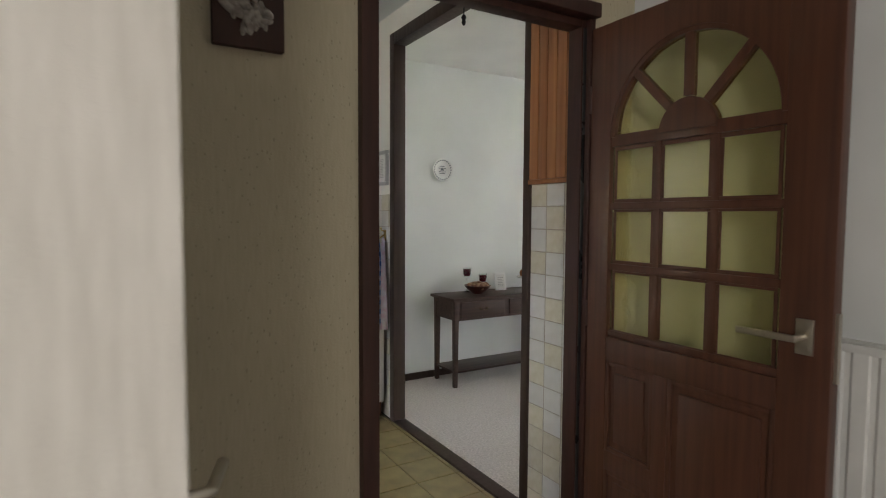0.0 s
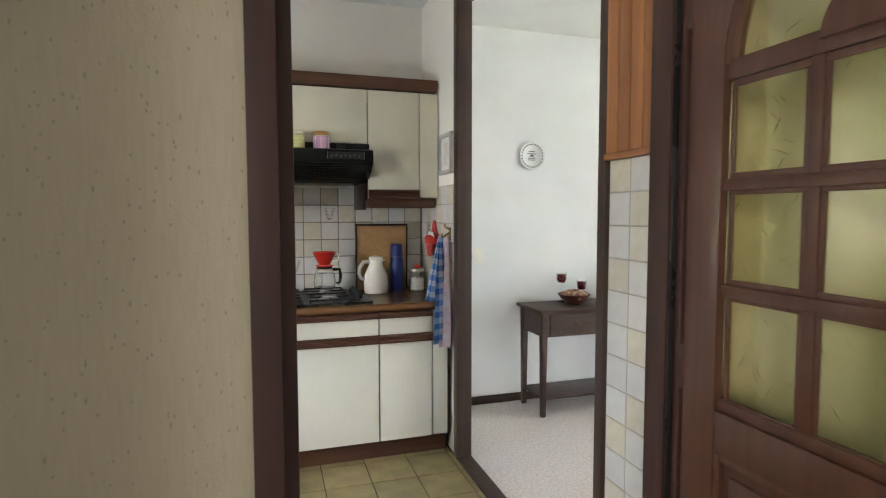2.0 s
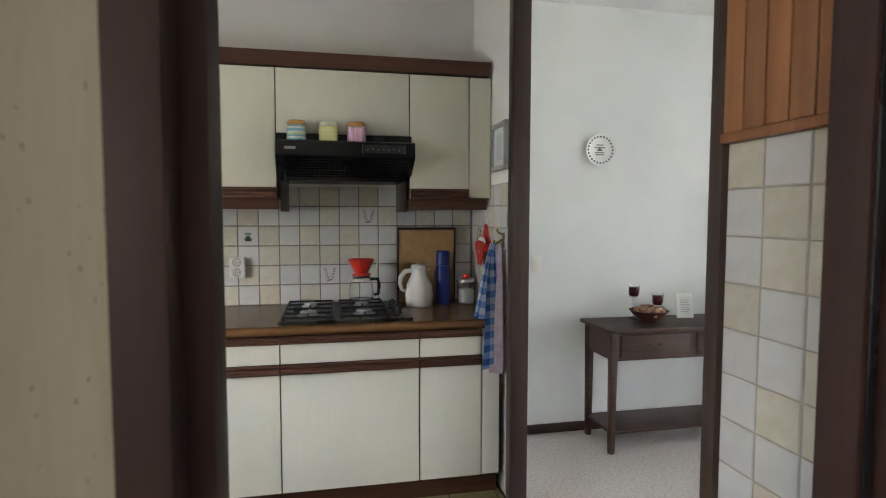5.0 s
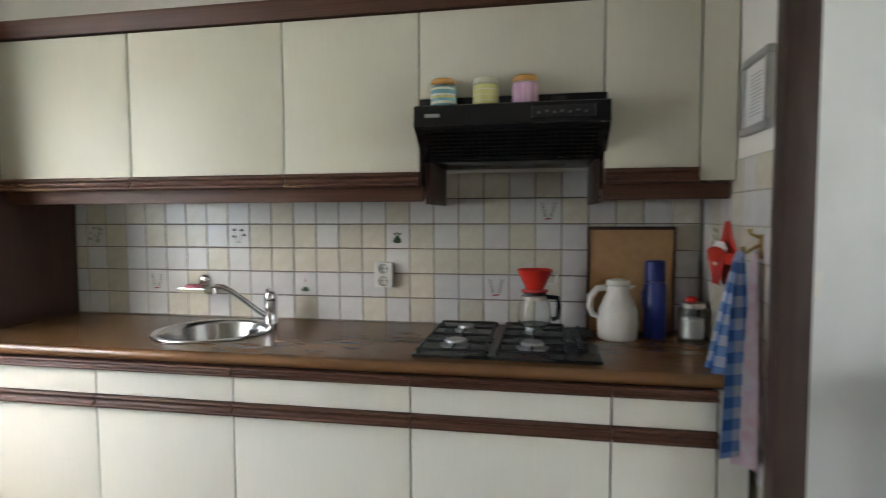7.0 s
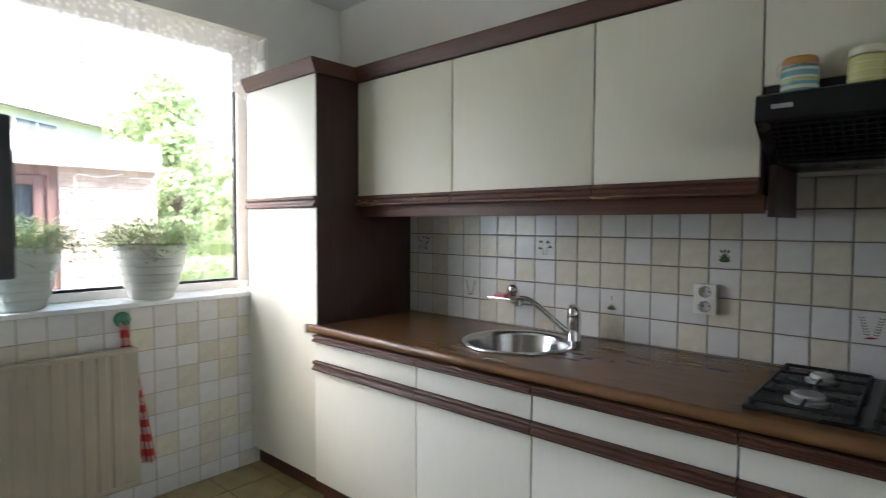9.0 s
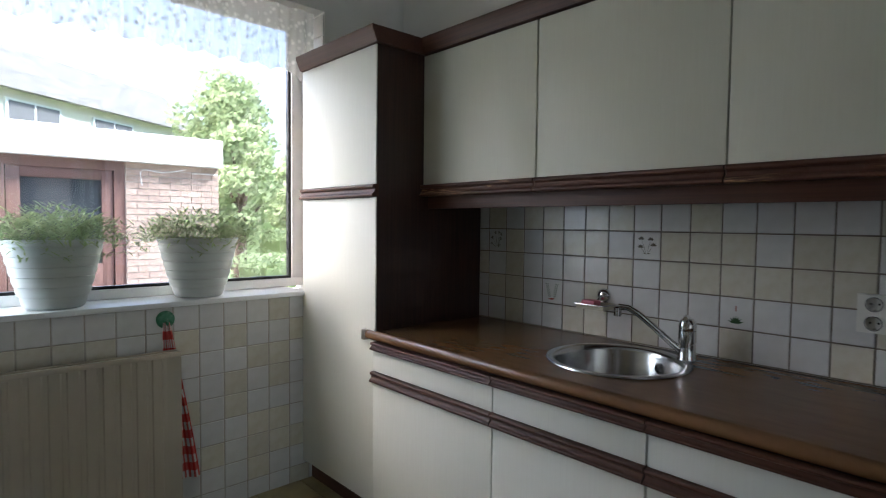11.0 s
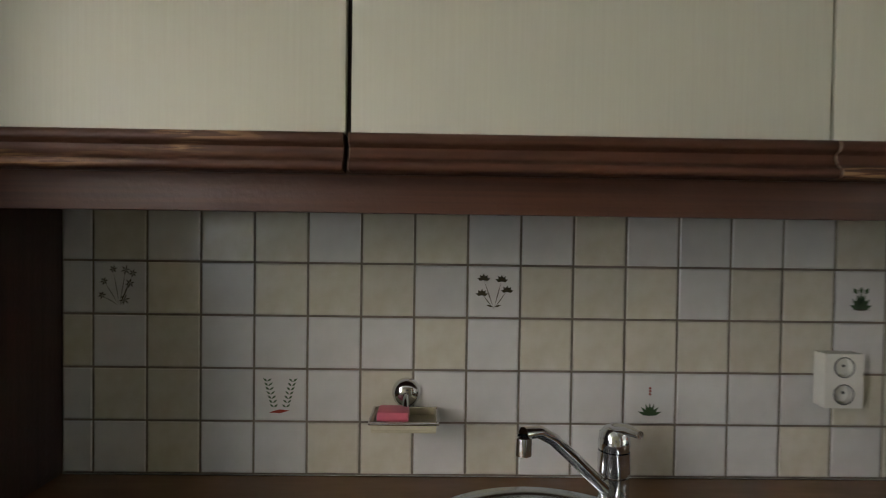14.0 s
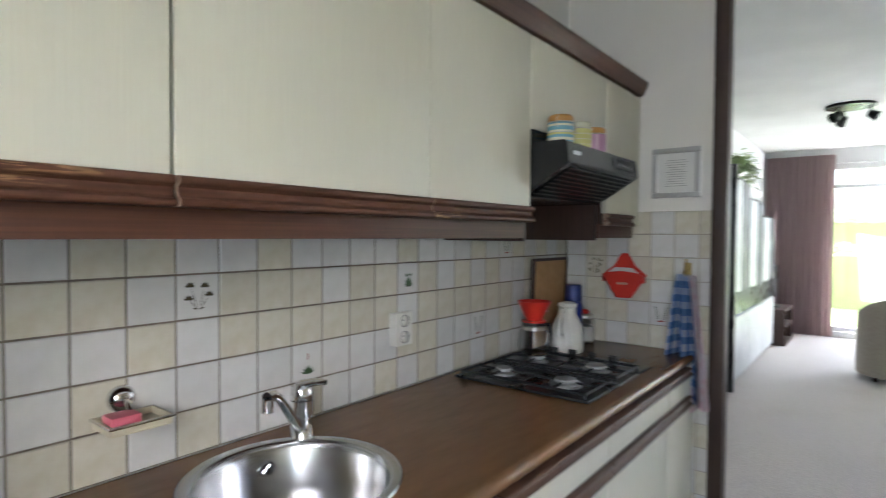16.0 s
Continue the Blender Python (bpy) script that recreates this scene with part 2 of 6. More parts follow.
GLASS = clear("clear_glass", (0.97, 0.98, 0.98), 0.02)
YELLOW_GLASS = clear("yellow_textured_glass", (0.80, 0.77, 0.43), 0.14)
n, l = YELLOW_GLASS.node_tree.nodes, YELLOW_GLASS.node_tree.links
co = n.new("ShaderNodeTexCoord")
total = None
for spin, along, across in ((0.5, 9, 120), (-0.7, 10, 130), (1.25, 11, 140), (-1.2, 8, 125)):
    mp = n.new("ShaderNodeMapping")
    mp.vector_type = "TEXTURE"
    mp.inputs["Rotation"].default_value = (spin, 0.0, 0.0)
    mp.inputs["Scale"].default_value = (1.0, 1 / across, 1 / along)
    l.new(co.outputs["Object"], mp.inputs["Vector"])
    vo = n.new("ShaderNodeTexVoronoi")
    vo.inputs["Scale"].default_value = 1.0
    l.new(mp.outputs["Vector"], vo.inputs["Vector"])
    cut = n.new("ShaderNodeMapRange")
    cut.inputs["From Min"].default_value, cut.inputs["From Max"].default_value = 0.03, 0.17
    cut.inputs["To Min"].default_value, cut.inputs["To Max"].default_value = 1.0, 0.0
    l.new(vo.outputs["Distance"], cut.inputs["Value"])
    if total:
        top = n.new("ShaderNodeMath")
        top.operation = "MAXIMUM"
        l.new(total, top.inputs[0])
        l.new(cut.outputs["Result"], top.inputs[1])
        total = top.outputs[0]
    else:
        total = cut.outputs["Result"]
soft = n.new("ShaderNodeTexNoise")
soft.inputs["Scale"].default_value = 14
l.new(co.outputs["Object"], soft.inputs["Vector"])
add = n.new("ShaderNodeMath")
add.operation = "MULTIPLY_ADD"
add.inputs[1].default_value = 3.0
l.new(soft.outputs["Fac"], add.inputs[0])
l.new(total, add.inputs[2])
rel = n.new("ShaderNodeBump")
rel.inputs["Strength"].default_value, rel.inputs["Distance"].default_value = 0.32, 0.0020
l.new(add.outputs[0], rel.inputs["Height"])
l.new(rel.outputs["Normal"], n["Principled BSDF"].inputs["Normal"])


# ---- mesh helpers ----
def box(bm, x0, x1, y0, y1, z0, z1, bevel=0.0, turn=None):
    m = Matrix.Translation(((x0 + x1) / 2, (y0 + y1) / 2, (z0 + z1) / 2)) @ Matrix.Diagonal((abs(x1 - x0), abs(y1 - y0), abs(z1 - z0), 1))
    made = bmesh.ops.create_cube(bm, size=1, matrix=(turn @ m) if turn else m)
    if bevel:
        edges = list({e for v in made["verts"] for e in v.link_edges})
        bmesh.ops.bevel(bm, geom=edges, offset=bevel, segments=2, profile=0.6, affect="EDGES")
    return bm


def boxed(*size, bevel=0.0):
    return box(bmesh.new(), *size, bevel=bevel)


def lathe(profile, at=(0, 0, 0), segments=32, bm=None, turn=None):
    """A turned body from (radius, height) pairs."""
    bm = bm or bmesh.new()
    rings = []
    base = Matrix.Translation(at) @ (turn or Matrix())
    for r, z in profile:
        if r < 1e-5:
            rings.append([bm.verts.new(base @ Vector((0, 0, z)))])
        else:
            rings.append([bm.verts.new(base @ Vector((r * math.cos(a), r * math.sin(a), z))) for a in [2 * math.pi * i / segments for i in range(segments)]])
    for a, b in zip(rings, rings[1:]):
        for i in range(segments):
            j = (i + 1) % segments
            if len(a) == 1 and len(b) > 1:
                bm.faces.new((a[0], b[j], b[i]))
            elif len(b) == 1 and len(a) > 1:
                bm.faces.new((a[i], a[j], b[0]))
            elif len(a) > 1:
                bm.faces.new((a[i], a[j], b[j], b[i]))
    bmesh.ops.recalc_face_normals(bm, faces=bm.faces)
    return bm


def tube(points, radius, segments=10, bm=None, caps=True):
    """A round bar along points; radius may be one number or one a point."""
    bm = bm or bmesh.new()
    pts = [Vector(p) for p in points]
    radii = radius if isinstance(radius, (list, tuple)) else [radius] * len(pts)
    rings = []
    side = None
    for i, p in enumerate(pts):
        d = (pts[min(i + 1, len(pts) - 1)] - pts[max(i - 1, 0)]).normalized()
        if side is None:
            side = d.orthogonal().normalized()
        side = (side - d * side.dot(d)).normalized()
        up = d.cross(side)
        rings.append([bm.verts.new(p + radii[i] * (math.cos(a) * side + math.sin(a) * up)) for a in [2 * math.pi * k / segments for k in range(segments)]])
    for a, b in zip(rings, rings[1:]):
        for k in range(segments):
            bm.faces.new((a[k], a[(k + 1) % segments], b[(k + 1) % segments], b[k]))
    if caps:
        bm.faces.new(rings[0][::-1])
        bm.faces.new(rings[-1])
    bmesh.ops.recalc_face_normals(bm, faces=bm.faces)
    return bm


def prism(outline, axis, a, b, bm=None, bevel=0.0):
    """A flat outline pushed along an axis from a to b. The outline's pairs are the other two axes in order."""
    bm = bm or bmesh.new()

    def put(p, v):
        q = list(p)
        q.insert("xyz".index(axis), v)
        return bm.verts.new(q)
    lo, hi = [put(p, a) for p in outline], [put(p, b) for p in outline]
    n = len(outline)
    faces = [bm.faces.new(lo[::-1]), bm.faces.new(hi)]
    for i in range(n):
        faces.append(bm.faces.new((lo[i], lo[(i + 1) % n], hi[(i + 1) % n], hi[i])))
    bmesh.ops.recalc_face_normals(bm, faces=faces)
    if bevel:
        bmesh.ops.bevel(bm, geom=list({e for f in faces for e in f.edges}), offset=bevel, segments=2, affect="EDGES")
    return bm


def shade(me, smooth):
    if smooth:
        me.polygons.foreach_set("use_smooth", [True] * len(me.polygons))
        me.set_sharp_from_angle(angle=radians(38))


def as_mesh(name, bm, mat, smooth=True):
    me = bpy.data.meshes.new(name)
    bm.to_mesh(me)
    bm.free()
    me.materials.append(mat)
    shade(me, smooth)
    return me


def part(name, bm, mat, parent, label="", smooth=True):
    ob = new(name, as_mesh(name, bm, mat, smooth))
    ob.parent = parent
    ob.matrix_parent_inverse = Matrix.Identity(4) if parent.parent or parent.type == "MESH" else parent.matrix_basis.inverted()
    return tagged(ob, label) if label else ob


def thing(name, at, label, category, group="", kind=""):
    ob = new(name)
    ob.empty_display_size = 0.1
    ob.matrix_basis = Matrix.Translation(at)
    return tagged(ob, label, category, group, kind)


def solid(name, bm, mat, label, category, group="", kind="", smooth=True):
    """A thing of one mesh, its origin at the world's."""
    return tagged(new(name, as_mesh(name, bm, mat, smooth)), label, category, group, kind)


def structure(name, bm, mat, label, category="wall", smooth=False):
    return solid(name, bm, mat, label, category, kind="structure", smooth=smooth)


# ---- large structure ----
P = 0.105          # pitch of the wall tiles
YB = 3.93          # face of the kitchen's back wall tiles
ZC = 0.838         # worktop height
XW = -1.72         # window wall
XR = 1.69          # wall towards the living room
CEIL = 2.60
LIV_Y, LIV_X, LIV_C = 3.97, 8.2, 2.55

wall_back = structure("wall_back", boxed(XW - 0.3, XR + 0.06, YB + 0.005, YB + 0.16, 0, CEIL), KITCHEN_PLASTER, "white plastered kitchen wall above glazed tiles")
wall_liv = structure("wall_living_back", boxed(XR + 0.06, LIV_X + 0.2, LIV_Y, LIV_Y + 0.15, 0, LIV_C), PLASTER, "smooth white living room wall behind the console table")
bm = boxed(XR + 0.005, XR + 0.06, 3.250, YB + 0.005, 0, CEIL)
box(bm, XR + 0.005, XR + 0.06, 1.48, 1.872, 0, CEIL)
box(bm, XR + 0.005, XR + 0.06, 1.872, 3.250, 2.462, CEIL)
wall_right = structure("wall_right", bm, KITCHEN_PLASTER, "thin white partition with a wide opening to the living room")
bm = boxed(XW - 0.3, 0.726, 1.40, 1.48, 0, CEIL)
box(bm, 1.565, 1.98, 1.40, 1.48, 0, CEIL)
box(bm, 0.726, 1.565, 1.40, 1.48, 2.03, CEIL)
wall_hall = structure("wall_hall", bm, WALLPAPER, "hall partition covered in cream fibre wallpaper")
bm = boxed(XW - 0.3, XW - 0.005, 1.40, YB + 0.16, 0, 0.925)
box(bm, XW - 0.3, XW - 0.005, 3.441, YB + 0.16, 0.925, CEIL)
box(bm, XW - 0.3, XW - 0.005, 1.40, 1.62, 0.925, CEIL)
box(bm, XW - 0.3, XW - 0.005, 1.62, 3.441, 2.32, CEIL)
wall_window = structure("wall_window", bm, KITCHEN_PLASTER, "white outside wall with tiles below the window")

structure("floor_kitchen", boxed(XW - 0.3, XR + 0.03, 1.44, YB + 0.16, -0.12, -0.004), FLOOR_GROUT, "dark grout bed of the kitchen floor", "floor")
structure("floor_living", boxed(XR + 0.03, LIV_X + 0.2, -2.0, LIV_Y + 0.15, -0.12, 0.0), CARPET, "grey-pink pile carpet of the living room", "floor")
structure("floor_hall", boxed(-1.6, XR + 0.03, -2.3, 1.44, -0.12, 0.0), CARPET, "grey carpet of the hall", "floor")
structure("ceiling_kitchen", boxed(XW - 0.3, XR + 0.06, 1.40, YB + 0.16, CEIL, CEIL + 0.12), CEILING, "flat white kitchen ceiling", "ceiling")
structure("ceiling_living", boxed(XR + 0.06, LIV_X + 0.2, -2.0, LIV_Y + 0.15, LIV_C, LIV_C + 0.12), CEILING, "flat white living room ceiling", "ceiling")
structure("ceiling_hall", boxed(-1.6, 1.98, -2.3, 1.40, CEIL, CEIL + 0.12), CEILING, "flat white hall ceiling", "ceiling")

# hall walls that close the place
structure("wall_hall_right", boxed(1.82, 1.98, -2.3, 1.40, 0, CEIL), PLASTER, "plain white hall wall with a radiator")
structure("wall_hall_left", boxed(-1.75, -1.6, -2.3, 1.40, 0, CEIL), WALLPAPER_WHITE, "light wallpapered hall wall")
structure("wall_hall_end", boxed(-1.6, 1.82, -2.45, -2.3, 0, CEIL), WALLPAPER_WHITE, "light wallpapered end wall of the hall")
structure("wall_hall_corner", boxed(-1.6, 0.222, 0.62, 0.72, 0, CEIL, bevel=0.004), WALLPAPER_WHITE, "projecting wall corner with white fibre wallpaper")
structure("wall_living_side", boxed(1.98, LIV_X + 0.2, -2.15, -2.0, 0, LIV_C), PLASTER, "plain white side wall of the living room")
structure("wall_living_hall", boxed(1.75, 1.98, -2.0, 1.40, 0, LIV_C), PLASTER, "plain white wall between hall and living room")
bm = boxed(LIV_X, LIV_X + 0.2, -2.0, -0.6, 0, LIV_C)
box(bm, LIV_X, LIV_X + 0.2, 3.3, LIV_Y, 0, LIV_C)
box(bm, LIV_X, LIV_X + 0.2, -0.6, 3.3, 2.35, LIV_C)
box(bm, LIV_X, LIV_X + 0.2, -0.6, 3.3, 0, 0.08)
structure("wall_living_front", bm, PLASTER, "white window wall at the end of the living room")

# brown door frames
bm = boxed(0.726, 0.787, 1.424, 1.486, 0, 2.03, bevel=0.003)
box(bm, 0.716, 0.762, 1.372, 1.424, 0, 2.03, bevel=0.003)
box(bm, 1.525, 1.60, 1.424, 1.486, 0, 2.03, bevel=0.003)
box(bm, 1.544, 1.60, 1.402, 1.424, 0, 2.03, bevel=0.003)
box(bm, 0.787, 1.525, 1.424, 1.486, 1.962, 2.03, bevel=0.003)
box(bm, 0.762, 1.562, 1.372, 1.424, 1.985, 2.03, bevel=0.003)
structure("door_frame_hall", bm, FRAMEWOOD, "dark brown painted timber frame of the hall door", "door frame", True)
# Black strip laid in the rebate's inner corner as its shadow line.
for y0, y1, x0, x1 in ((1.4195, 1.4235, 1.531, 1.5435),):
    structure("door_frame_shadow_strip", boxed(x0, x1, y0, y1, 0.005, 1.96, bevel=0.001), BLACK, "black strip standing in for the shadow line in the hall door frame's rebate", "trim", True)
bm = boxed(XR - 0.014, XR + 0.068, 3.190, 3.250, 0, 2.462, bevel=0.004)
box(bm, XR - 0.014, XR + 0.074, 1.872, 1.912, 0, 2.462, bevel=0.004)
box(bm, XR - 0.014, XR + 0.074, 1.912, 3.190, 2.39, 2.462, bevel=0.004)
structure("opening_frame", bm, FRAMEWOOD_MATT, "matt brown timber frame round the living room opening", "door frame", True)
structure("threshold_strip", boxed(XR - 0.01, XR + 0.07, 1.912, 3.190, -0.004, 0.014, bevel=0.004), FRAMEWOOD_MATT, "brown wooden threshold strip between tiles and carpet", "threshold", True)
structure("baseboard", boxed(XR + 0.06, 4.3, LIV_Y - 0.014, LIV_Y, 0, 0.055, bevel=0.003), FRAMEWOOD_MATT, "low brown baseboard along the living room wall", "baseboard", True)

# ---- kitchen: tall unit ----
TX0, TX1, TY, UY, LY = XW, -1.109, 3.316, 3.565, 3.303
tall = thing("tall_cabinet", ((TX0 + TX1) / 2, 3.6, 0), "tall cream laminate cupboard with dark oak sides by the window", "cabinet")
part("side_panel", boxed(TX1 - 0.018, TX1, TY + 0.006, YB, 0.10, 2.0, bevel=0.001), DARKWOOD_UP_SHADED, tall, "dark oak side panel")
part("carcass", boxed(TX0 + 0.002, TX1 - 0.018, TY + 0.022, YB - 0.002, 0.10, 2.0), DARKWOOD_UP_SHADED, tall)
part("door", boxed(TX0 + 0.004, TX1 - 0.002, TY, TY + 0.02, 1.44, 1.998, bevel=0.002), LAMINATE, tall)
lower = part("door", boxed(TX0 + 0.004, TX1 - 0.002, TY, TY + 0.02, 0.105, 1.385, bevel=0.002), LAMINATE, tall)


def grip_profile(y, z, deep=0.022, high=0.045):
    """The moulded grip rail's section: a roll above and below a hollow."""
    pts = []
    for c, r, o in ((z - high * 0.36, high * 0.14, 0.75), (z + high * 0.34, high * 0.16, 0.55)):
        pts += [(y - deep * o - r * math.cos(a) * 0.8, c + r * math.sin(a)) for a in [radians(d) for d in range(-90, 91, 30)]]
        if o == 0.75:
            pts += [(y - deep * 0.52, z - high * 0.12), (y - deep * 0.40, z), (y - deep * 0.36, z + high * 0.12)]
    return [(y + 0.012, z - high / 2)] + pts + [(y + 0.012, z + high / 2)]


def grip(parent, x0, x1, y, z, high=0.045, mat=None, name="grip_rail"):
    return part(name, prism(grip_profile(y, z, 0.02, high), "x", x0, x1), mat or DARKWOOD, parent)


grip(tall, TX0 + 0.004, TX1 + 0.002, TY, 1.413, 0.05)
part("plinth", boxed(TX0 + 0.002, TX1, TY + 0.05, YB - 0.1, 0, 0.10), DARKWOOD, tall)
bm = prism([(TY - 0.035, 2.065), (TY - 0.035, 2.05), (TY - 0.012, 2.0), (YB - 0.002, 2.0), (YB - 0.002, 2.065)], "x", TX0 + 0.002, TX1 + 0.02, bevel=0.002)
part("cornice", bm, DARKWOOD, tall, "dark oak cornice")

# ---- kitchen: wall cabinets ----
UZ0, UZ1 = 1.345, 2.0
uppers = [TX1, -0.495, 0.143, 0.653, 1.279, 1.577]
ups = []
for i, (a, b) in enumerate(zip(uppers, uppers[1:])):
    low = 1.69 if i == 3 else UZ0 + 0.06
    c = thing("wall_cabinet", ((a + b) / 2, YB, low), "yellowed cream laminate wall cabinet, toned darker for dim light, with a moulded dark oak grip rail" if i != 3 else "short cream wall cabinet above the cooker hood", "cabinet", "kitchen wall cabinets")
    part("carcass", boxed(a + 0.001, b - 0.001, UY + 0.022, YB - 0.002, low, UZ1), DARKWOOD_UP_SHADED, c)
    e = 0.0055 if i == 0 else 0.0025
    part("door", boxed(a + 0.0025, b - e, UY, UY + 0.02, 1.447 if i != 3 else 1.70, UZ1 - 0.004, bevel=0.0015), LAMINATE_AGED_DIM, c)
    if i != 3:
        rail = grip(c, a + 0.0025, b - e, UY, 1.422, 0.05, WORN if i in (0, 2) else None)
        part("end_face", prism(grip_profile(UY, 1.422, 0.02, 0.05), "x", a + 0.0015, a + 0.0035), SCUFFED, rail, "pale scuffed rail end")
        bottom = part("bottom_panel", boxed(a, b, UY + 0.022, YB - 0.002, UZ0 + 0.052, UZ0 + 0.06), DARKWOOD, c)
    ups.append(c)
filler = thing("wall_cabinet_filler", (1.63, YB, 1.4), "narrow cream filler panel beside the wall cabinets", "panel")
part("cornice_block", boxed(1.579, XR - 0.016, UY + 0.022, UY + 0.10, UZ1 - 0.06, UZ1 - 0.004), DARKWOOD_UP_SHADED, filler)
part("panel", boxed(1.579, XR - 0.002, UY + 0.004, UY + 0.022, UZ0 + 0.06, UZ1 - 0.004, bevel=0.001), LAMINATE_AGED_DIM, filler)
for a, b in ((TX1, 0.66), (1.278, XR - 0.014)):
    pel = thing("light_pelmet", ((a + b) / 2, UY, UZ0), "dark oak light pelmet below the wall cabinets", "pelmet")
    part("front_board", boxed(a, b, UY + 0.028, UY + 0.046, UZ0, 1.398, bevel=0.002), DARKWOOD, pel)
    e0, e1 = (b - 0.018, b) if b < 1 else (a, a + 0.018)
    part("end_board", boxed(e0 + (0.025 if b < 1 else -0.025), e1 + (0.025 if b < 1 else -0.025), UY + 0.035, YB - 0.002, UZ0 - 0.01, 1.70 - 0.2, bevel=0.002), DARKWOOD_UP_SHADED, pel)
corn = thing("cornice", (0.3, UY, 2.0), "dark oak cornice along the wall cabinets", "cornice")
bm = prism([(UY - 0.035, 2.065), (UY - 0.035, 2.048), (UY - 0.012, 2.002), (YB - 0.002, 2.002), (YB - 0.002, 2.065)], "x", TX1 + 0.022, XR - 0.012, bevel=0.002)
part("moulding", bm, DARKWOOD, corn)

# ---- kitchen: base units ----
lows = [TX1, -0.449, 0.073, 0.678, 1.284, 1.575]
for a, b in zip(lows, lows[1:]):
    c = thing("base_cabinet", ((a + b) / 2, 3.6, 0), "cream laminate base unit with drawer front and dark oak grip rails", "cabinet", "kitchen base units")
    part("carcass", boxed(a + 0.001, b - 0.001, LY + 0.024, YB - 0.002, 0.105, 0.66), DARKWOOD_UP_SHADED, c)
    part("back_panel", boxed(a + 0.001, b - 0.001, LY + 0.024, LY + 0.034, 0.66, 0.795), DARKWOOD_UP_SHADED, c)
    part("door", boxed(a + 0.003, b - 0.003, LY, LY + 0.02, 0.108, 0.632, bevel=0.0015), LAMINATE, c)
    part("drawer_front", boxed(a + 0.003, b - 0.003, LY, LY + 0.02, 0.678, 0.765, bevel=0.0015), LAMINATE, c)
    grip(c, a + 0.002, b - 0.002, LY, 0.655, 0.042)
    grip(c, a + 0.002, b - 0.002, LY, 0.781, 0.030)
    part("plinth", boxed(a, b, LY + 0.045, LY + 0.06, 0, 0.105), DARKWOOD, c)
filler = thing("base_filler", (1.63, 3.5, 0), "narrow cream filler strip at the end of the base units", "panel")
part("panel", boxed(1.577, 1.660, LY + 0.004, LY + 0.024, 0.108, 0.795, bevel=0.001), LAMINATE, filler)
part("plinth", boxed(1.575, 1.660, LY + 0.045, LY + 0.06, 0, 0.105), DARKWOOD, filler)

# worktop with a real cut-out for the sink
SX, SY, SR = -0.208, 3.642, 0.206


def slab_with_hole(x0, x1, y0, y1, z0, z1, cx, cy, r, n=48):
    bm = bmesh.new()
    rim = [(cx + r * math.cos(2 * math.pi * i / n), cy + r * math.sin(2 * math.pi * i / n)) for i in range(n)]

    def edge(i):
        a = 2 * math.pi * i / n
        dx, dy = math.cos(a), math.sin(a)
        s = min([((x1 if dx > 0 else x0) - cx) / dx if abs(dx) > 1e-9 else 1e9, ((y1 if dy > 0 else y0) - cy) / dy if abs(dy) > 1e-9 else 1e9])
        return (cx + s * dx, cy + s * dy)
    out = [edge(i) for i in range(n)]
    ring = []
    for z in (z0, z1):
        ring.append(([bm.verts.new((*p, z)) for p in rim], [bm.verts.new((*p, z)) for p in out]))
    (ri0, ro0), (ri1, ro1) = ring
    corners = [(x1, y1), (x0, y1), (x0, y0), (x1, y0)]
    for i in range(n):
        j = (i + 1) % n
        bm.faces.new((ri1[i], ro1[i], ro1[j], ri1[j]))
        bm.faces.new((ri0[j], ro0[j], ro0[i], ri0[i]))
        bm.faces.new((ri0[i], ri1[i], ri1[j], ri0[j]))
        bm.faces.new((ro0[i], ro0[j], ro1[j], ro1[i]))
        same = abs(out[i][0] - out[j][0]) < 1e-6 or abs(out[i][1] - out[j][1]) < 1e-6
        if not same:
            k = min(corners, key=lambda c: (c[0] - out[i][0]) ** 2 + (c[1] - out[i][1]) ** 2 + (c[0] - out[j][0]) ** 2 + (c[1] - out[j][1]) ** 2)
            c0, c1 = bm.verts.new((*k, z0)), bm.verts.new((*k, z1))
            bm.faces.new((ro1[i], c1, ro1[j]))
            bm.faces.new((ro0[j], c0, ro0[i]))
            bm.faces.new((ro0[i], c0, c1, ro1[i]))
            bm.faces.new((c0, ro0[j], ro1[j], c1))
    bmesh.ops.recalc_face_normals(bm, faces=bm.faces)
    return bm


WT, WF = 0.040, 3.300
worktop = thing("worktop", (0.3, 3.6, ZC - WT), "brown wood-grain worktop with a rounded front edge", "worktop")
bm = slab_with_hole(TX1, 0.30, WF + 0.02, YB - 0.003, ZC - WT, ZC, SX, SY, SR)
box(bm, 0.30, XR - 0.007, WF + 0.02, YB - 0.003, ZC - WT, ZC)
part("slab", bm, WORKTOP, worktop, smooth=False)
nose = [(WF + 0.02, ZC - WT)] + [(WF + 0.02 - 0.02 * math.cos(a), ZC - WT / 2 + WT / 2 * math.sin(a)) for a in [radians(d) for d in range(-90, 91, 18)]] + [(WF + 0.02, ZC)]
part("front_edge", prism(nose[1:-1], "x", TX1 - 0.068, 1.662), WORKTOP, worktop)
part("end_cap", boxed(TX1 - 0.076, TX1 - 0.053, WF - 0.004, WF + 0.045, ZC - 0.043, ZC + 0.002, bevel=0.006), NICKEL, worktop, "metal end cap")

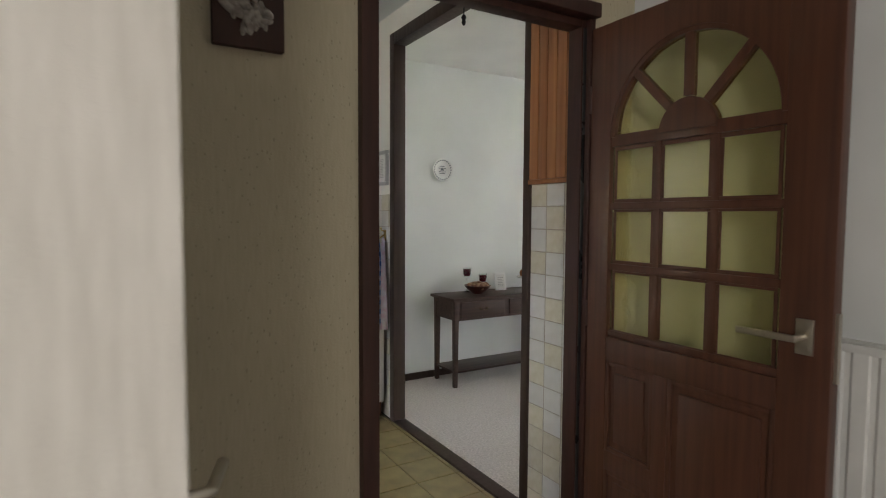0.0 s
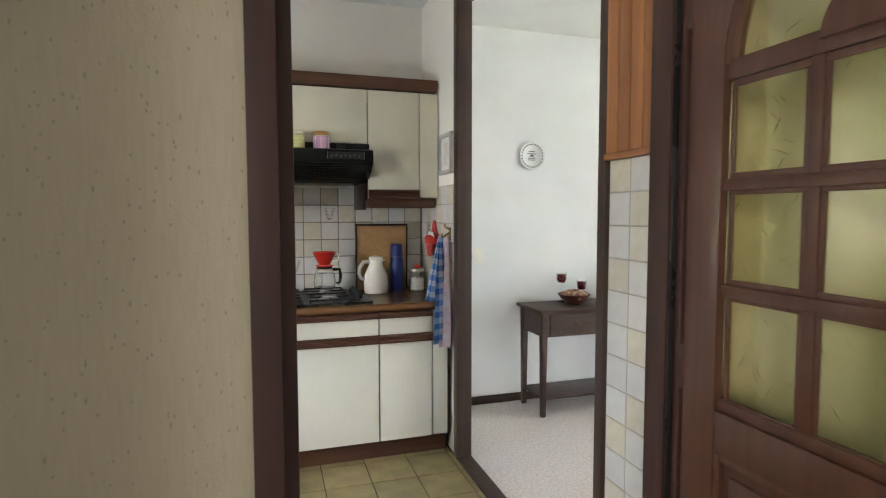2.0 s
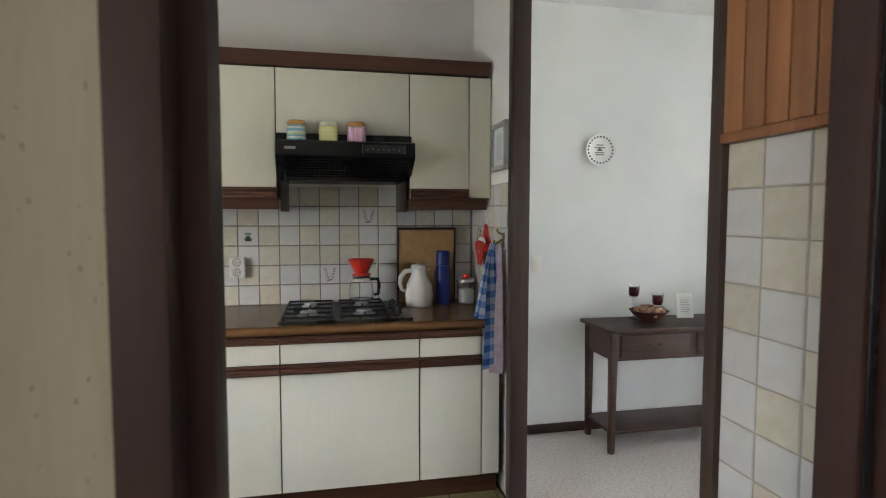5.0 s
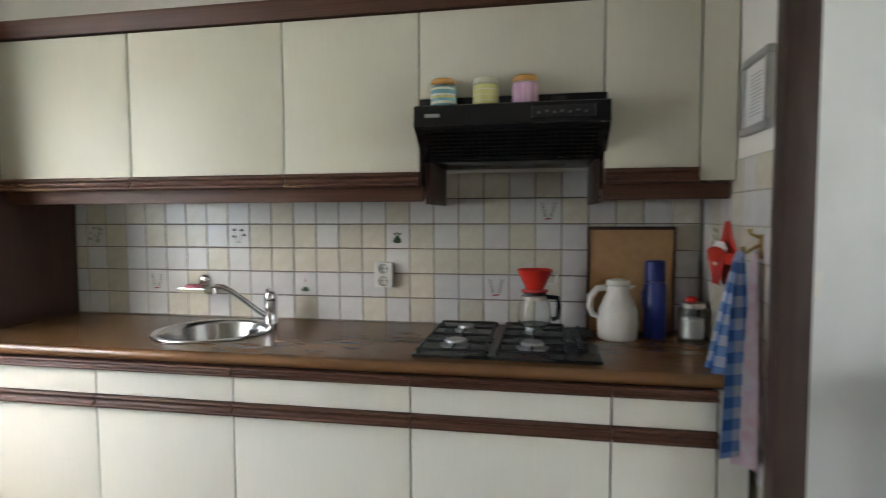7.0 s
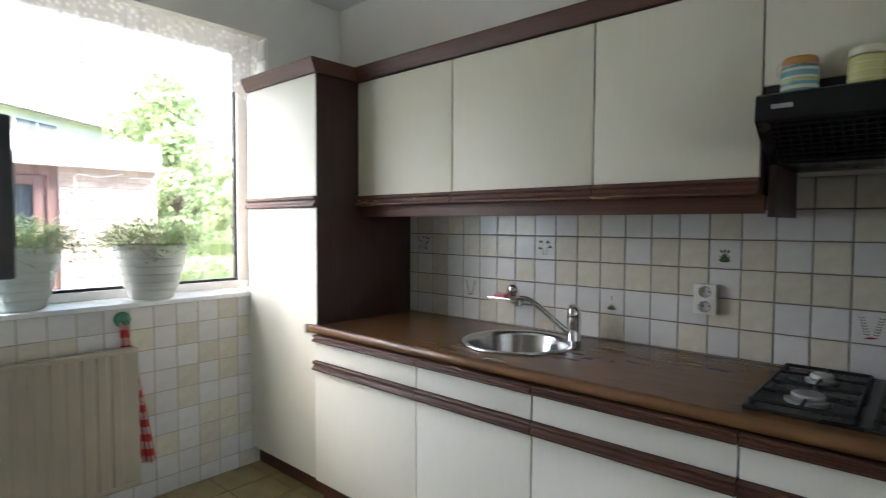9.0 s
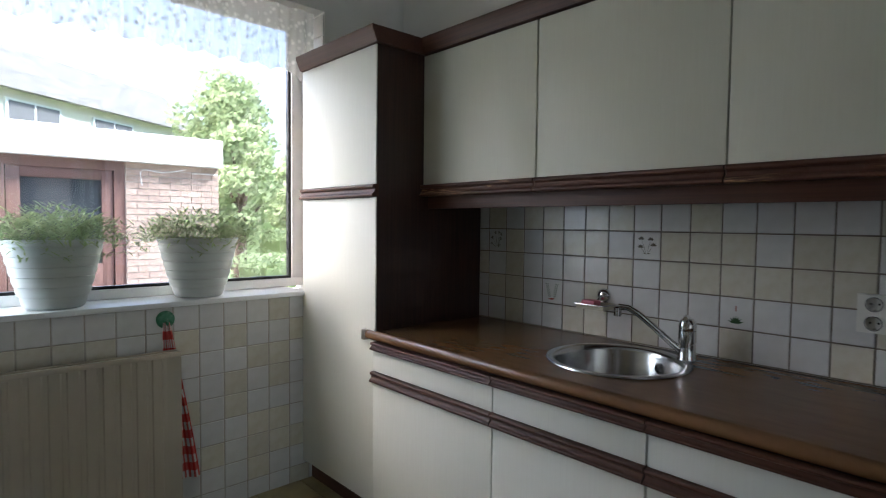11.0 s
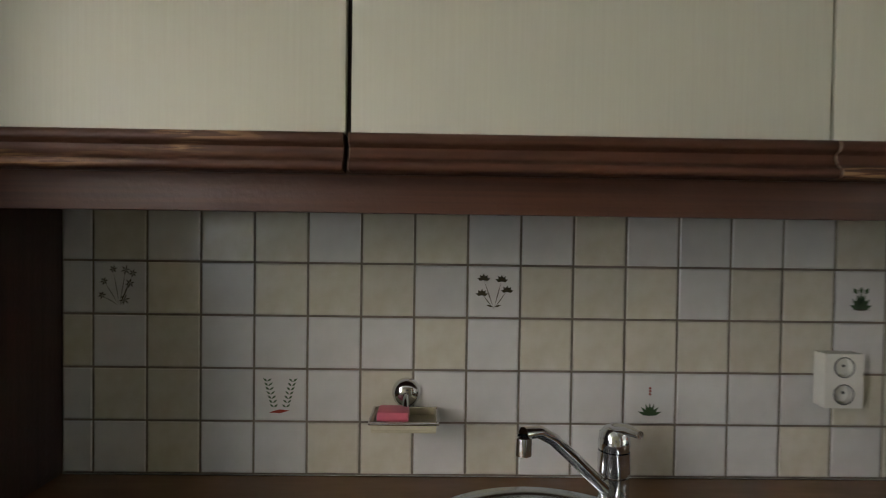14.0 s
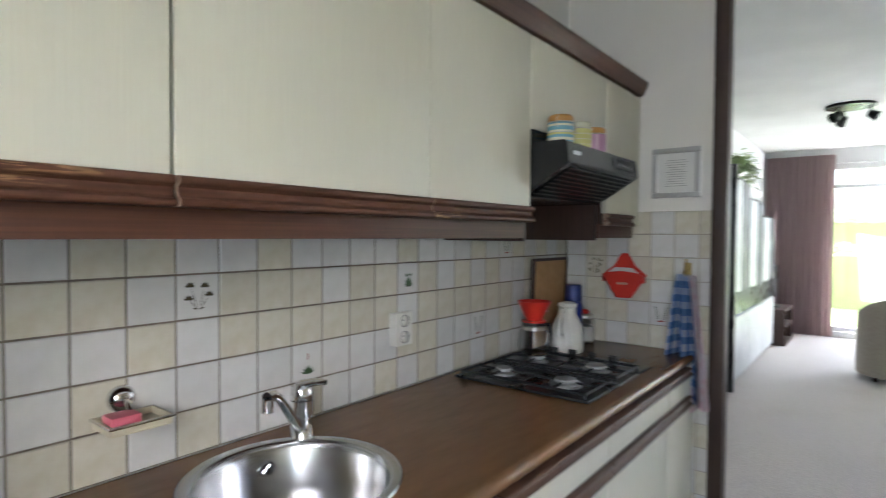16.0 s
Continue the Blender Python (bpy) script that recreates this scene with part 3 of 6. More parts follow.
# round steel sink
sink = thing("sink", (SX, SY, ZC), "round stainless steel sink let into the worktop", "sink")
bowl = [(SR + 0.024, 0.002), (SR + 0.022, 0.007), (SR + 0.006, 0.008), (SR - 0.004, 0.002), (SR - 0.010, -0.012), (SR - 0.016, -0.10), (SR - 0.035, -0.138), (SR - 0.07, -0.150), (0.045, -0.156), (0.042, -0.164), (0, -0.164)]
part("bowl", lathe(bowl, (SX, SY, ZC), 64), STEEL, sink)
part("drain", lathe([(0.040, 0), (0.036, 0.004), (0.012, 0.002), (0, 0.002)], (SX, SY, ZC - 0.163), 24), CHROME, sink)
over = part("overflow", lathe([(0.0195, 0.0), (0.0195, 0.001), (0, 0.001)], (SX, SY, ZC - 0.155), 12), CHROME, sink)
back = Vector((0.06, 0.19, 0)).normalized()
spot = Vector((SX, SY, ZC - 0.048)) + back * (SR - 0.014)
turn = (-back).to_track_quat("Z", "Y").to_matrix().to_4x4()
part("rose", lathe([(0.019, 0), (0.019, 0.004), (0.014, 0.005), (0.013, 0.002), (0, 0.002)], spot, 20, turn=turn), CHROME, over)
for k in range(2):
    bm = bmesh.new()
    box(bm, -0.013, 0.013, -0.0016, 0.0016, 0.003, 0.006, turn=Matrix.Translation(spot) @ turn @ Matrix.Rotation(radians(45 + 90 * k), 4, "Z"))
    part("cross_bar", bm, CHROME, over)

# mixer tap
tap = thing("mixer_tap", (-0.055, 3.815, ZC), "chrome single-lever mixer tap with a long swivel spout", "tap")
part("base", lathe([(0.030, 0), (0.030, 0.008), (0.028, 0.012), (0.0275, 0.055), (0.0255, 0.057), (0.0255, 0.060), (0.0285, 0.062), (0.0285, 0.10), (0.0, 0.102)], (-0.055, 3.815, ZC), 28), CHROME, tap)
part("cap", lathe([(0.0275, 0), (0.0285, 0.012), (0.026, 0.028), (0.018, 0.038), (0, 0.042)], (-0.055, 3.815, ZC + 0.102), 28), CHROME, tap)
lev = tube([(-0.055, 3.815, ZC + 0.137), (-0.044, 3.78, ZC + 0.148), (-0.034, 3.748, ZC + 0.150)], [0.013, 0.010, 0.007], 10)
part("lever", lev, CHROME, tap)
sp = [(-0.068, 3.806, ZC + 0.030), (-0.10, 3.785, ZC + 0.062), (-0.15, 3.752, ZC + 0.115), (-0.185, 3.729, ZC + 0.150), (-0.212, 3.712, ZC + 0.168), (-0.238, 3.695, ZC + 0.170)]
part("spout", tube(sp, [0.012, 0.0115, 0.011, 0.0105, 0.0105, 0.0105], 14), CHROME, tap)
part("aerator", lathe([(0.0, 0.003), (0.010, 0.003), (0.0105, 0), (0.013, 0), (0.013, 0.028), (0.010, 0.03)], (-0.238, 3.692, ZC + 0.138), 18), CHROME, tap)

# ---- kitchen: cooker hood and its jars ----
HX0, HX1 = 0.662, 1.288
hood = thing("cooker_hood", (0.975, 3.7, 1.49), "black enamelled cooker hood with a sloping grille below", "cooker hood")
prof = [(YB - 0.004, 1.655), (3.455, 1.655), (3.445, 1.648), (3.438, 1.585), (3.446, 1.578), (3.60, 1.482), (YB - 0.004, 1.482)]
part("housing", prism(prof, "x", HX0, HX1, bevel=0.002), HOOD_BLACK, hood)
part("upstand", boxed(HX0, HX1, 3.562, 3.60, 1.655, 1.698, bevel=0.001), HOOD_BLACK, hood)
slope = Vector((0, 3.60 - 3.446, 1.482 - 1.578))
tilt = Matrix.Translation((0, 3.523, 1.53)) @ Matrix.Rotation(math.atan2(slope.z, slope.y), 4, "X")
for i in range(9):
    v = -0.08 + i * 0.02
    part("grille_bar", box(bmesh.new(), HX0 + 0.035, HX1 - 0.035, v - 0.003, v + 0.003, -0.006, -0.001, turn=tilt), HOOD_BLACK, hood, smooth=False)
for i in range(24):
    u = HX0 + 0.05 + i * (HX1 - HX0 - 0.1) / 23
    part("grille_cross_bar", box(bmesh.new(), u - 0.002, u + 0.002, -0.085, 0.085, -0.0065, -0.001, turn=tilt), HOOD_BLACK, hood, smooth=False)
part("emblem", boxed(0.700, 0.748, 3.4365, 3.4415, 1.612, 1.623), BURNER, hood, "small silver emblem")
panel = part("control_panel", boxed(1.045, 1.240, 3.4365, 3.446, 1.602, 1.637, bevel=0.001), BLACK_IRON, hood, "matt black control panel")
for x in (1.044, 1.2385):
    part("panel_edge", boxed(x, x + 0.0025, 3.4345, 3.444, 1.600, 1.639), GREY_PLASTIC, panel)
for k in range(7):
    part("button", boxed(1.062 + 0.024 * k, 1.072 + 0.024 * k, 3.4335, 3.4375, 1.612 + 0.004 * (k % 2), 1.619 + 0.004 * (k % 2), bevel=0.001), GREY_PLASTIC, panel)

JAR_BLUE = material("blue_glaze", (0.20, 0.42, 0.52), 0.25)
JAR_CREAM = material("cream_glaze", (0.72, 0.70, 0.52), 0.2)
JAR_YELLOW = material("yellow_glaze", (0.62, 0.60, 0.24), 0.25)
JAR_PINK = material("pink_purple_glaze", (0.52, 0.30, 0.44), 0.25, second=(0.66, 0.46, 0.57), scale=(90, 90, 0.5), detail=0, spread=(0.45, 0.55))
LID = material("orange_wooden_lid", (0.48, 0.24, 0.05), 0.4)


def storage_jar(x, label, body, bands, lid):
    z = 1.655
    j = thing("storage_jar", (x, 3.51, z), label, "jar", "jars on the cooker hood")
    part("body", lathe([(0.0, 0.0), (0.040, 0.0), (0.043, 0.004), (0.043, 0.062), (0.040, 0.068), (0.036, 0.070), (0, 0.070)], (x, 3.51, z)), body, j)
    for z0, z1, m in bands:
        part("band", lathe([(0.0425, z0), (0.0435, z0 + 0.001), (0.0435, z1 - 0.001), (0.0425, z1)], (x, 3.51, z)), m, j)
    part("lid", lathe([(0, 0.0715), (0.039, 0.0715), (0.041, 0.076), (0.041, 0.086), (0.036, 0.092), (0, 0.094)], (x, 3.51, z)), lid, j)
    part("clip_ring", lathe([(0.0415, 0.067), (0.0432, 0.069), (0.0415, 0.071)], (x, 3.51, z)), NICKEL, j)
    part("clip", tube([(x - 0.041, 3.50, z + 0.085), (x - 0.050, 3.50, z + 0.075), (x - 0.050, 3.50, z + 0.055), (x - 0.043, 3.50, z + 0.050)], 0.0015, 6), NICKEL, j)


storage_jar(0.750, "small preserving jar striped in blue, cream and yellow on the hood", JAR_BLUE, [(0.008, 0.018, JAR_CREAM), (0.026, 0.034, JAR_YELLOW), (0.034, 0.042, JAR_CREAM), (0.054, 0.062, JAR_CREAM)], LID)
storage_jar(0.893, "small yellow preserving jar with cream stripes on the hood", JAR_YELLOW, [(0.012, 0.015, JAR_CREAM), (0.030, 0.033, JAR_CREAM), (0.048, 0.052, JAR_CREAM)], JAR_CREAM)
storage_jar(1.022, "small pink and purple preserving jar with an orange lid", JAR_PINK, [], LID)

# ---- kitchen: gas hob ----
KX0, KX1, KY0, KY1 = 0.668, 1.266, 3.365, 3.875
hob = thing("gas_hob", ((KX0 + KX1) / 2, 3.62, ZC), "black four-burner gas hob with cast iron grates", "hob")
part("plate", boxed(KX0, KX1, KY0, KY1, ZC + 0.001, ZC + 0.011, bevel=0.004), BLACK, hob)
part("steel_strip", boxed(0.914, 0.941, KY0 + 0.01, KY1 - 0.01, ZC + 0.0105, ZC + 0.013), GREY_PLASTIC, hob)
for gx in (0.793, 1.050):
    for gy, r in ((3.50, 0.054), (3.745, 0.043)):
        part("burner", lathe([(r, 0), (r, 0.010), (r * 0.7, 0.013), (r * 0.72, 0.018), (r * 0.66, 0.024), (0, 0.025)], (gx, gy, ZC + 0.011), 28), BURNER, hob, "grey aluminium burner")
    bm = bmesh.new()
    x0, x1, zt = gx - 0.108, gx + 0.108, ZC + 0.025
    for y in (KY0 + 0.02, 3.62, KY1 - 0.02):
        tube([(x0, y, zt), (x1, y, zt)], 0.005, 8, bm)
    for x in (x0, x1):
        tube([(x, KY0 + 0.02, zt), (x, KY1 - 0.02, zt)], 0.005, 8, bm)
    for gy in (3.50, 3.745):
        for dx, dy in ((1, 0), (-1, 0)):
            tube([(gx + dx * 0.108, gy, zt), (gx + dx * 0.022, gy, zt)], 0.0045, 8, bm)
        for dy in (0.115, -0.115):
            tube([(gx, gy + dy, zt), (gx, gy + dy * 0.2, zt)], 0.0045, 8, bm)
    for x in (x0, x1):
        for y in (KY0 + 0.02, KY1 - 0.02):
            tube([(x, y, zt), (x, y, ZC + 0.011)], 0.006, 8, bm)
    part("grate", bm, BLACK_IRON, hob)
for i in range(4):
    y = 3.50 + i * 0.085
    k = part("knob", lathe([(0.021, 0), (0.021, 0.006), (0.016, 0.008), (0.014, 0.026), (0, 0.027)], (1.211, y, ZC + 0.011), 20), BLACK, hob)
    part("knob_grip", boxed(1.207, 1.215, y - 0.016, y + 0.016, ZC + 0.030, ZC + 0.042, bevel=0.002), BLACK, k)

# ---- kitchen: things on the worktop ----
CX, CY, CZ = 1.052, 3.765, ZC + 0.037
pot = thing("coffee_jug", (CX, CY, CZ), "glass coffee jug with black handle and red filter cone on top", "coffee jug")
part("jug", lathe([(0.0, 0.0), (0.050, 0.0), (0.060, 0.006), (0.064, 0.04), (0.058, 0.085), (0.046, 0.108), (0.046, 0.118), (0.044, 0.118), (0.044, 0.108), (0.055, 0.084), (0.0615, 0.04), (0.057, 0.008), (0.0, 0.004)], (CX, CY, CZ), 32), GLASS, pot, "clear glass jug")
part("band", lathe([(0.047, 0.100), (0.050, 0.102), (0.050, 0.114), (0.047, 0.116)], (CX, CY, CZ), 32), NICKEL, pot)
part("handle", tube([(CX + 0.046, CY - 0.012, CZ + 0.112), (CX + 0.085, CY - 0.022, CZ + 0.112), (CX + 0.090, CY - 0.023, CZ + 0.08), (CX + 0.085, CY - 0.022, CZ + 0.035), (CX + 0.066, CY - 0.018, CZ + 0.030)], 0.009, 10), BLACK, pot)
part("lid", lathe([(0.0, 0.119), (0.046, 0.119), (0.044, 0.128), (0.0, 0.130)], (CX, CY, CZ), 28), BLACK, pot)
fz = CZ + 0.131
cone = part("filter_cone", lathe([(0.0, 0.0), (0.050, 0.0), (0.050, 0.006), (0.032, 0.008), (0.036, 0.018), (0.066, 0.078), (0.068, 0.084), (0.064, 0.084), (0.034, 0.022), (0.0, 0.016)], (CX, CY, fz), 32), RED, pot, "red plastic filter cone")
part("ear", tube([(CX + 0.060, CY - 0.01, fz + 0.075), (CX + 0.082, CY - 0.014, fz + 0.066), (CX + 0.078, CY - 0.013, fz + 0.035), (CX + 0.048, CY - 0.009, fz + 0.030)], 0.005, 8), WHITE_PLASTIC, cone)

VX, VY = 1.356, 3.765
jug = thing("vacuum_jug", (VX, VY, ZC), "white plastic vacuum jug with a big loop handle", "vacuum jug")
part("body", lathe([(0.0, 0.0), (0.067, 0.0), (0.071, 0.008), (0.073, 0.06), (0.068, 0.108), (0.050, 0.148), (0.041, 0.166), (0.040, 0.196), (0.0, 0.197)], (VX, VY, ZC)), WHITE_PLASTIC, jug)
part("lid", lathe([(0.0, 0.197), (0.040, 0.197), (0.043, 0.203), (0.040, 0.216), (0.014, 0.222), (0.0, 0.223)], (VX, VY, ZC)), WHITE_PLASTIC, jug)
part("spout", prism([(VX + 0.035, ZC + 0.180), (VX + 0.062, ZC + 0.197), (VX + 0.040, ZC + 0.197)], "y", VY - 0.012, VY + 0.012, bevel=0.002), WHITE_PLASTIC, jug)
part("handle", tube([(VX - 0.038, VY - 0.005, ZC + 0.188), (VX - 0.075, VY - 0.01, ZC + 0.186), (VX - 0.100, VY - 0.014, ZC + 0.155), (VX - 0.104, VY - 0.014, ZC + 0.12), (VX - 0.092, VY - 0.012, ZC + 0.09), (VX - 0.072, VY - 0.01, ZC + 0.082)], [0.012, 0.012, 0.012, 0.011, 0.010, 0.009], 12), WHITE_PLASTIC, jug)

FX, FY = 1.492, 3.80
flask = thing("thermos_flask", (FX, FY, ZC), "tall dark blue thermos flask", "flask")
part("body", lathe([(0.0, 0.0), (0.039, 0.0), (0.041, 0.006), (0.041, 0.195), (0.036, 0.205), (0.036, 0.210), (0.0, 0.211)], (FX, FY, ZC)), BLUE, flask)
part("cup", lathe([(0.0, 0.212), (0.038, 0.212), (0.038, 0.222), (0.036, 0.282), (0.030, 0.288), (0.0, 0.289)], (FX, FY, ZC)), BLUE, flask)
part("carry_loop", tube([(FX - 0.036, FY - 0.022, ZC + 0.20), (FX - 0.048, FY - 0.03, ZC + 0.17), (FX - 0.044, FY - 0.028, ZC + 0.12), (FX - 0.035, FY - 0.022, ZC + 0.10)], 0.005, 8), BLUE, flask)

GX, GY = 1.622, 3.80
jar = thing("glass_jar", (GX, GY, ZC), "glass jar with a metal screw lid and red knot on top", "jar")
part("glass", lathe([(0.0, 0.0), (0.044, 0.0), (0.047, 0.006), (0.047, 0.105), (0.040, 0.118), (0.040, 0.128), (0.037, 0.128), (0.037, 0.116), (0.044, 0.103), (0.044, 0.008), (0.0, 0.005)], (GX, GY, ZC)), GLASS, jar, "clear glass body")
part("contents", lathe([(0.0, 0.006), (0.042, 0.009), (0.042, 0.075), (0.02, 0.082), (0.0, 0.078)], (GX, GY, ZC)), WHITE_PLASTIC, jar, "white sugar inside")
part("lid", lathe([(0.042, 0.116), (0.044, 0.118), (0.044, 0.132), (0.041, 0.135), (0.0, 0.135)], (GX, GY, ZC)), NICKEL, jar, "silver screw lid")
part("knot", lathe([(0.0, 0.135), (0.020, 0.137), (0.022, 0.148), (0.012, 0.158), (0.0, 0.159)], (GX, GY, ZC), 10), RED, jar, "red knot")

board = thing("chopping_board", (1.415, 3.91, ZC), "brown hardboard tray with a dark rim leaning on the tiles", "board")
lean = Matrix.Translation((0, 3.905, ZC)) @ Matrix.Rotation(radians(2.0), 4, "X") @ Matrix.Translation((0, -3.905, -ZC))
bm = bmesh.new()
box(bm, 1.262, 1.572, 3.894, 3.902, ZC + 0.001, ZC + 0.405, bevel=0.002, turn=lean)
part("panel", bm, CORK, board)
for a, b, c, d in ((1.262, 1.572, 0.400, 0.412), (1.254, 1.262, 0.001, 0.412), (1.572, 1.580, 0.001, 0.412)):
    bm = bmesh.new()
    box(bm, a, b, 3.888, 3.904, ZC + c, ZC + d, turn=lean)
    part("rim", bm, DARKWOOD_UP_SHADED, board)

# double socket on the tiles
sock = thing("wall_socket", (0.43, YB, 1.043), "cream double wall socket on the tiles", "socket")
part("housing", boxed(0.380, 0.456, YB - 0.020, YB - 0.001, 0.992, 1.098, bevel=0.003), WHITE_PLASTIC, sock)
up = Matrix.Rotation(radians(90), 4, "X")
for z in (1.0185, 1.0715):
    bm = slab_with_hole(-0.038, 0.038, -0.0265, 0.0265, 0.0, 0.016, 0, 0, 0.0205, 36)
    bmesh.ops.transform(bm, matrix=Matrix.Translation((0.418, YB - 0.0195, z)) @ up, verts=bm.verts[:])
    face = part("cover", bm, WHITE_PLASTIC, sock)
    part("rim", lathe([(0.0205, 0.0), (0.0205, 0.0012), (0.0185, 0.0012), (0.0185, 0.0)], (0.418, YB - 0.0350, z), 36, turn=up), GREY_PLASTIC, face)
    for dx in (-0.0095, 0.0095):
        part("contact_hole", lathe([(0.003, 0.0), (0.003, 0.0006), (0, 0.0007)], (0.418 + dx, YB - 0.0201, z), 10, turn=up), BLACK, face)
    for dz in (-0.0175, 0.0175):
        part("earth_clip", boxed(0.4155, 0.4205, YB - 0.032, YB - 0.021, z + dz - 0.0015, z + dz + 0.0015), NICKEL, face)

# soap dish
dish = thing("soap_dish", (-0.425, YB, 0.96), "beige soap dish on a chrome suction rose with a pink soap", "soap dish")
sx, sz = -0.433, 1.006
part("rose", lathe([(0.029, 0.0), (0.027, 0.010), (0.018, 0.018), (0.010, 0.021), (0.0, 0.022)], (sx, YB - 0.001, sz), 28, turn=Matrix.Rotation(radians(90), 4, "X")), CHROME, dish)
part("bracket", tube([(sx, YB - 0.018, sz), (sx, YB - 0.035, sz - 0.006), (sx, YB - 0.05, sz - 0.022)], 0.006, 10), CHROME, dish)
bm = boxed(-0.492, -0.374, YB - 0.105, YB - 0.015, 0.960, 0.966, bevel=0.002)
for a in ((-0.492, -0.488, YB - 0.105, YB - 0.015), (-0.378, -0.374, YB - 0.105, YB - 0.015), (-0.488, -0.378, YB - 0.105, YB - 0.101), (-0.488, -0.378, YB - 0.019, YB - 0.015)):
    box(bm, *a, 0.966, 0.980)
part("tray", bm, BEIGE_PLASTIC, dish)
loop = [(-0.495, YB - 0.012), (-0.495, YB - 0.108), (-0.371, YB - 0.108), (-0.371, YB - 0.012)]
part("wire_rim", tube([(x, y, 0.978) for x, y in loop] + [(loop[0][0], loop[0][1], 0.978)], 0.0028, 8), CHROME, dish)
soap = solid("soap_bar", box(bmesh.new(), -0.484, -0.425, YB - 0.085, YB - 0.035, 0.967, 0.992, bevel=0.007), PINK, "worn pink bar of soap lying in the dish", "soap")

# ---- kitchen: on the partition wall ----
fr = thing("picture_frame", (XR, 3.405, 1.64), "small silver-framed sheet of printed text on the wall", "picture")
for out, z0, z1 in (((3.296, 3.505), 1.728, 1.752), ((3.296, 3.505), 1.528, 1.552), ((3.296, 3.320), 1.552, 1.728), ((3.481, 3.505), 1.552, 1.728)):
    part("frame_bar", boxed(XR - 0.018, XR + 0.003, *out, z0, z1, bevel=0.005), SILVER_FRAME, fr)
sheet = part("sheet", boxed(XR - 0.008, XR + 0.003, 3.320, 3.481, 1.552, 1.728), PAPER, fr)
for i in range(12):
    w = random.uniform(0.030, 0.050)
    part("text_line", boxed(XR - 0.0088, XR - 0.008, 3.40 - w, 3.40 + w, 1.580 + i * 0.0105, 1.5822 + i * 0.0105), INK, sheet)

RY, RZ = 3.628, 1.165
holder = thing("filter_holder", (XR, RY, RZ), "red wall pocket for coffee filters with a paper filter", "filter holder")
out = [(RY - 0.105, RZ + 0.005), (RY - 0.050, RZ + 0.050), (RY - 0.026, RZ + 0.092), (RY - 0.014, RZ + 0.108), (RY + 0.014, RZ + 0.108), (RY + 0.026, RZ + 0.092), (RY + 0.050, RZ + 0.050), (RY + 0.105, RZ + 0.005), (RY + 0.032, RZ - 0.105), (RY - 0.032, RZ - 0.105)]
part("back_plate", prism(out, "x", XR - 0.010, XR - 0.003, bevel=0.002), RED, holder)
front = [(RY - 0.098, RZ + 0.006), (RY - 0.06, RZ + 0.018), (RY, RZ + 0.024), (RY + 0.06, RZ + 0.018), (RY + 0.098, RZ + 0.006), (RY + 0.030, RZ - 0.103), (RY - 0.030, RZ - 0.103)]
part("front_pocket", prism(front, "x", XR - 0.042, XR - 0.036, bevel=0.002), RED, holder)
for s in (-1, 1):
    part("side_wall", prism([(XR - 0.040, RY + s * 0.096), (XR - 0.006, RY + s * 0.098), (XR - 0.006, RY + s * 0.094), (XR - 0.040, RY + s * 0.092)], "z", RZ - 0.03, RZ + 0.006), RED, holder)
part("paper_filter", prism([(RY - 0.07, RZ + 0.018), (RY - 0.04, RZ + 0.040), (RY + 0.04, RZ + 0.040), (RY + 0.07, RZ + 0.018), (RY, RZ - 0.06)], "x", XR - 0.030, XR - 0.026), PAPER, holder, "off-white paper filter")
for k in range(3):
    part("emblem", prism([(RY + 0.018 - k * 0.018 + 0.007 * math.cos(a), RZ - 0.035 + 0.007 * math.sin(a)) for a in [radians(60 * i) for i in range(6)]], "x", XR - 0.0435, XR - 0.042), BEIGE_PLASTIC, holder)

HKY, HKZ = 3.345, 1.198
hook = thing("towel_hook", (XR, HKY, HKZ), "old brass double towel hook on the tiles", "hook")
part("plate", boxed(XR - 0.006, XR - 0.001, HKY - 0.016, HKY + 0.016, HKZ - 0.03, HKZ + 0.04, bevel=0.002), BRASS, hook)
part("prong", tube([(XR - 0.005, HKY, HKZ + 0.01), (XR - 0.03, HKY, HKZ - 0.005), (XR - 0.045, HKY, HKZ - 0.018), (XR - 0.05, HKY, HKZ + 0.005)], [0.006, 0.005, 0.005, 0.007], 10), BRASS, hook)
part("upper_prong", tube([(XR - 0.005, HKY, HKZ + 0.03), (XR - 0.03, HKY, HKZ + 0.04), (XR - 0.034, HKY, HKZ + 0.055)], [0.005, 0.004, 0.006], 10), BRASS, hook)


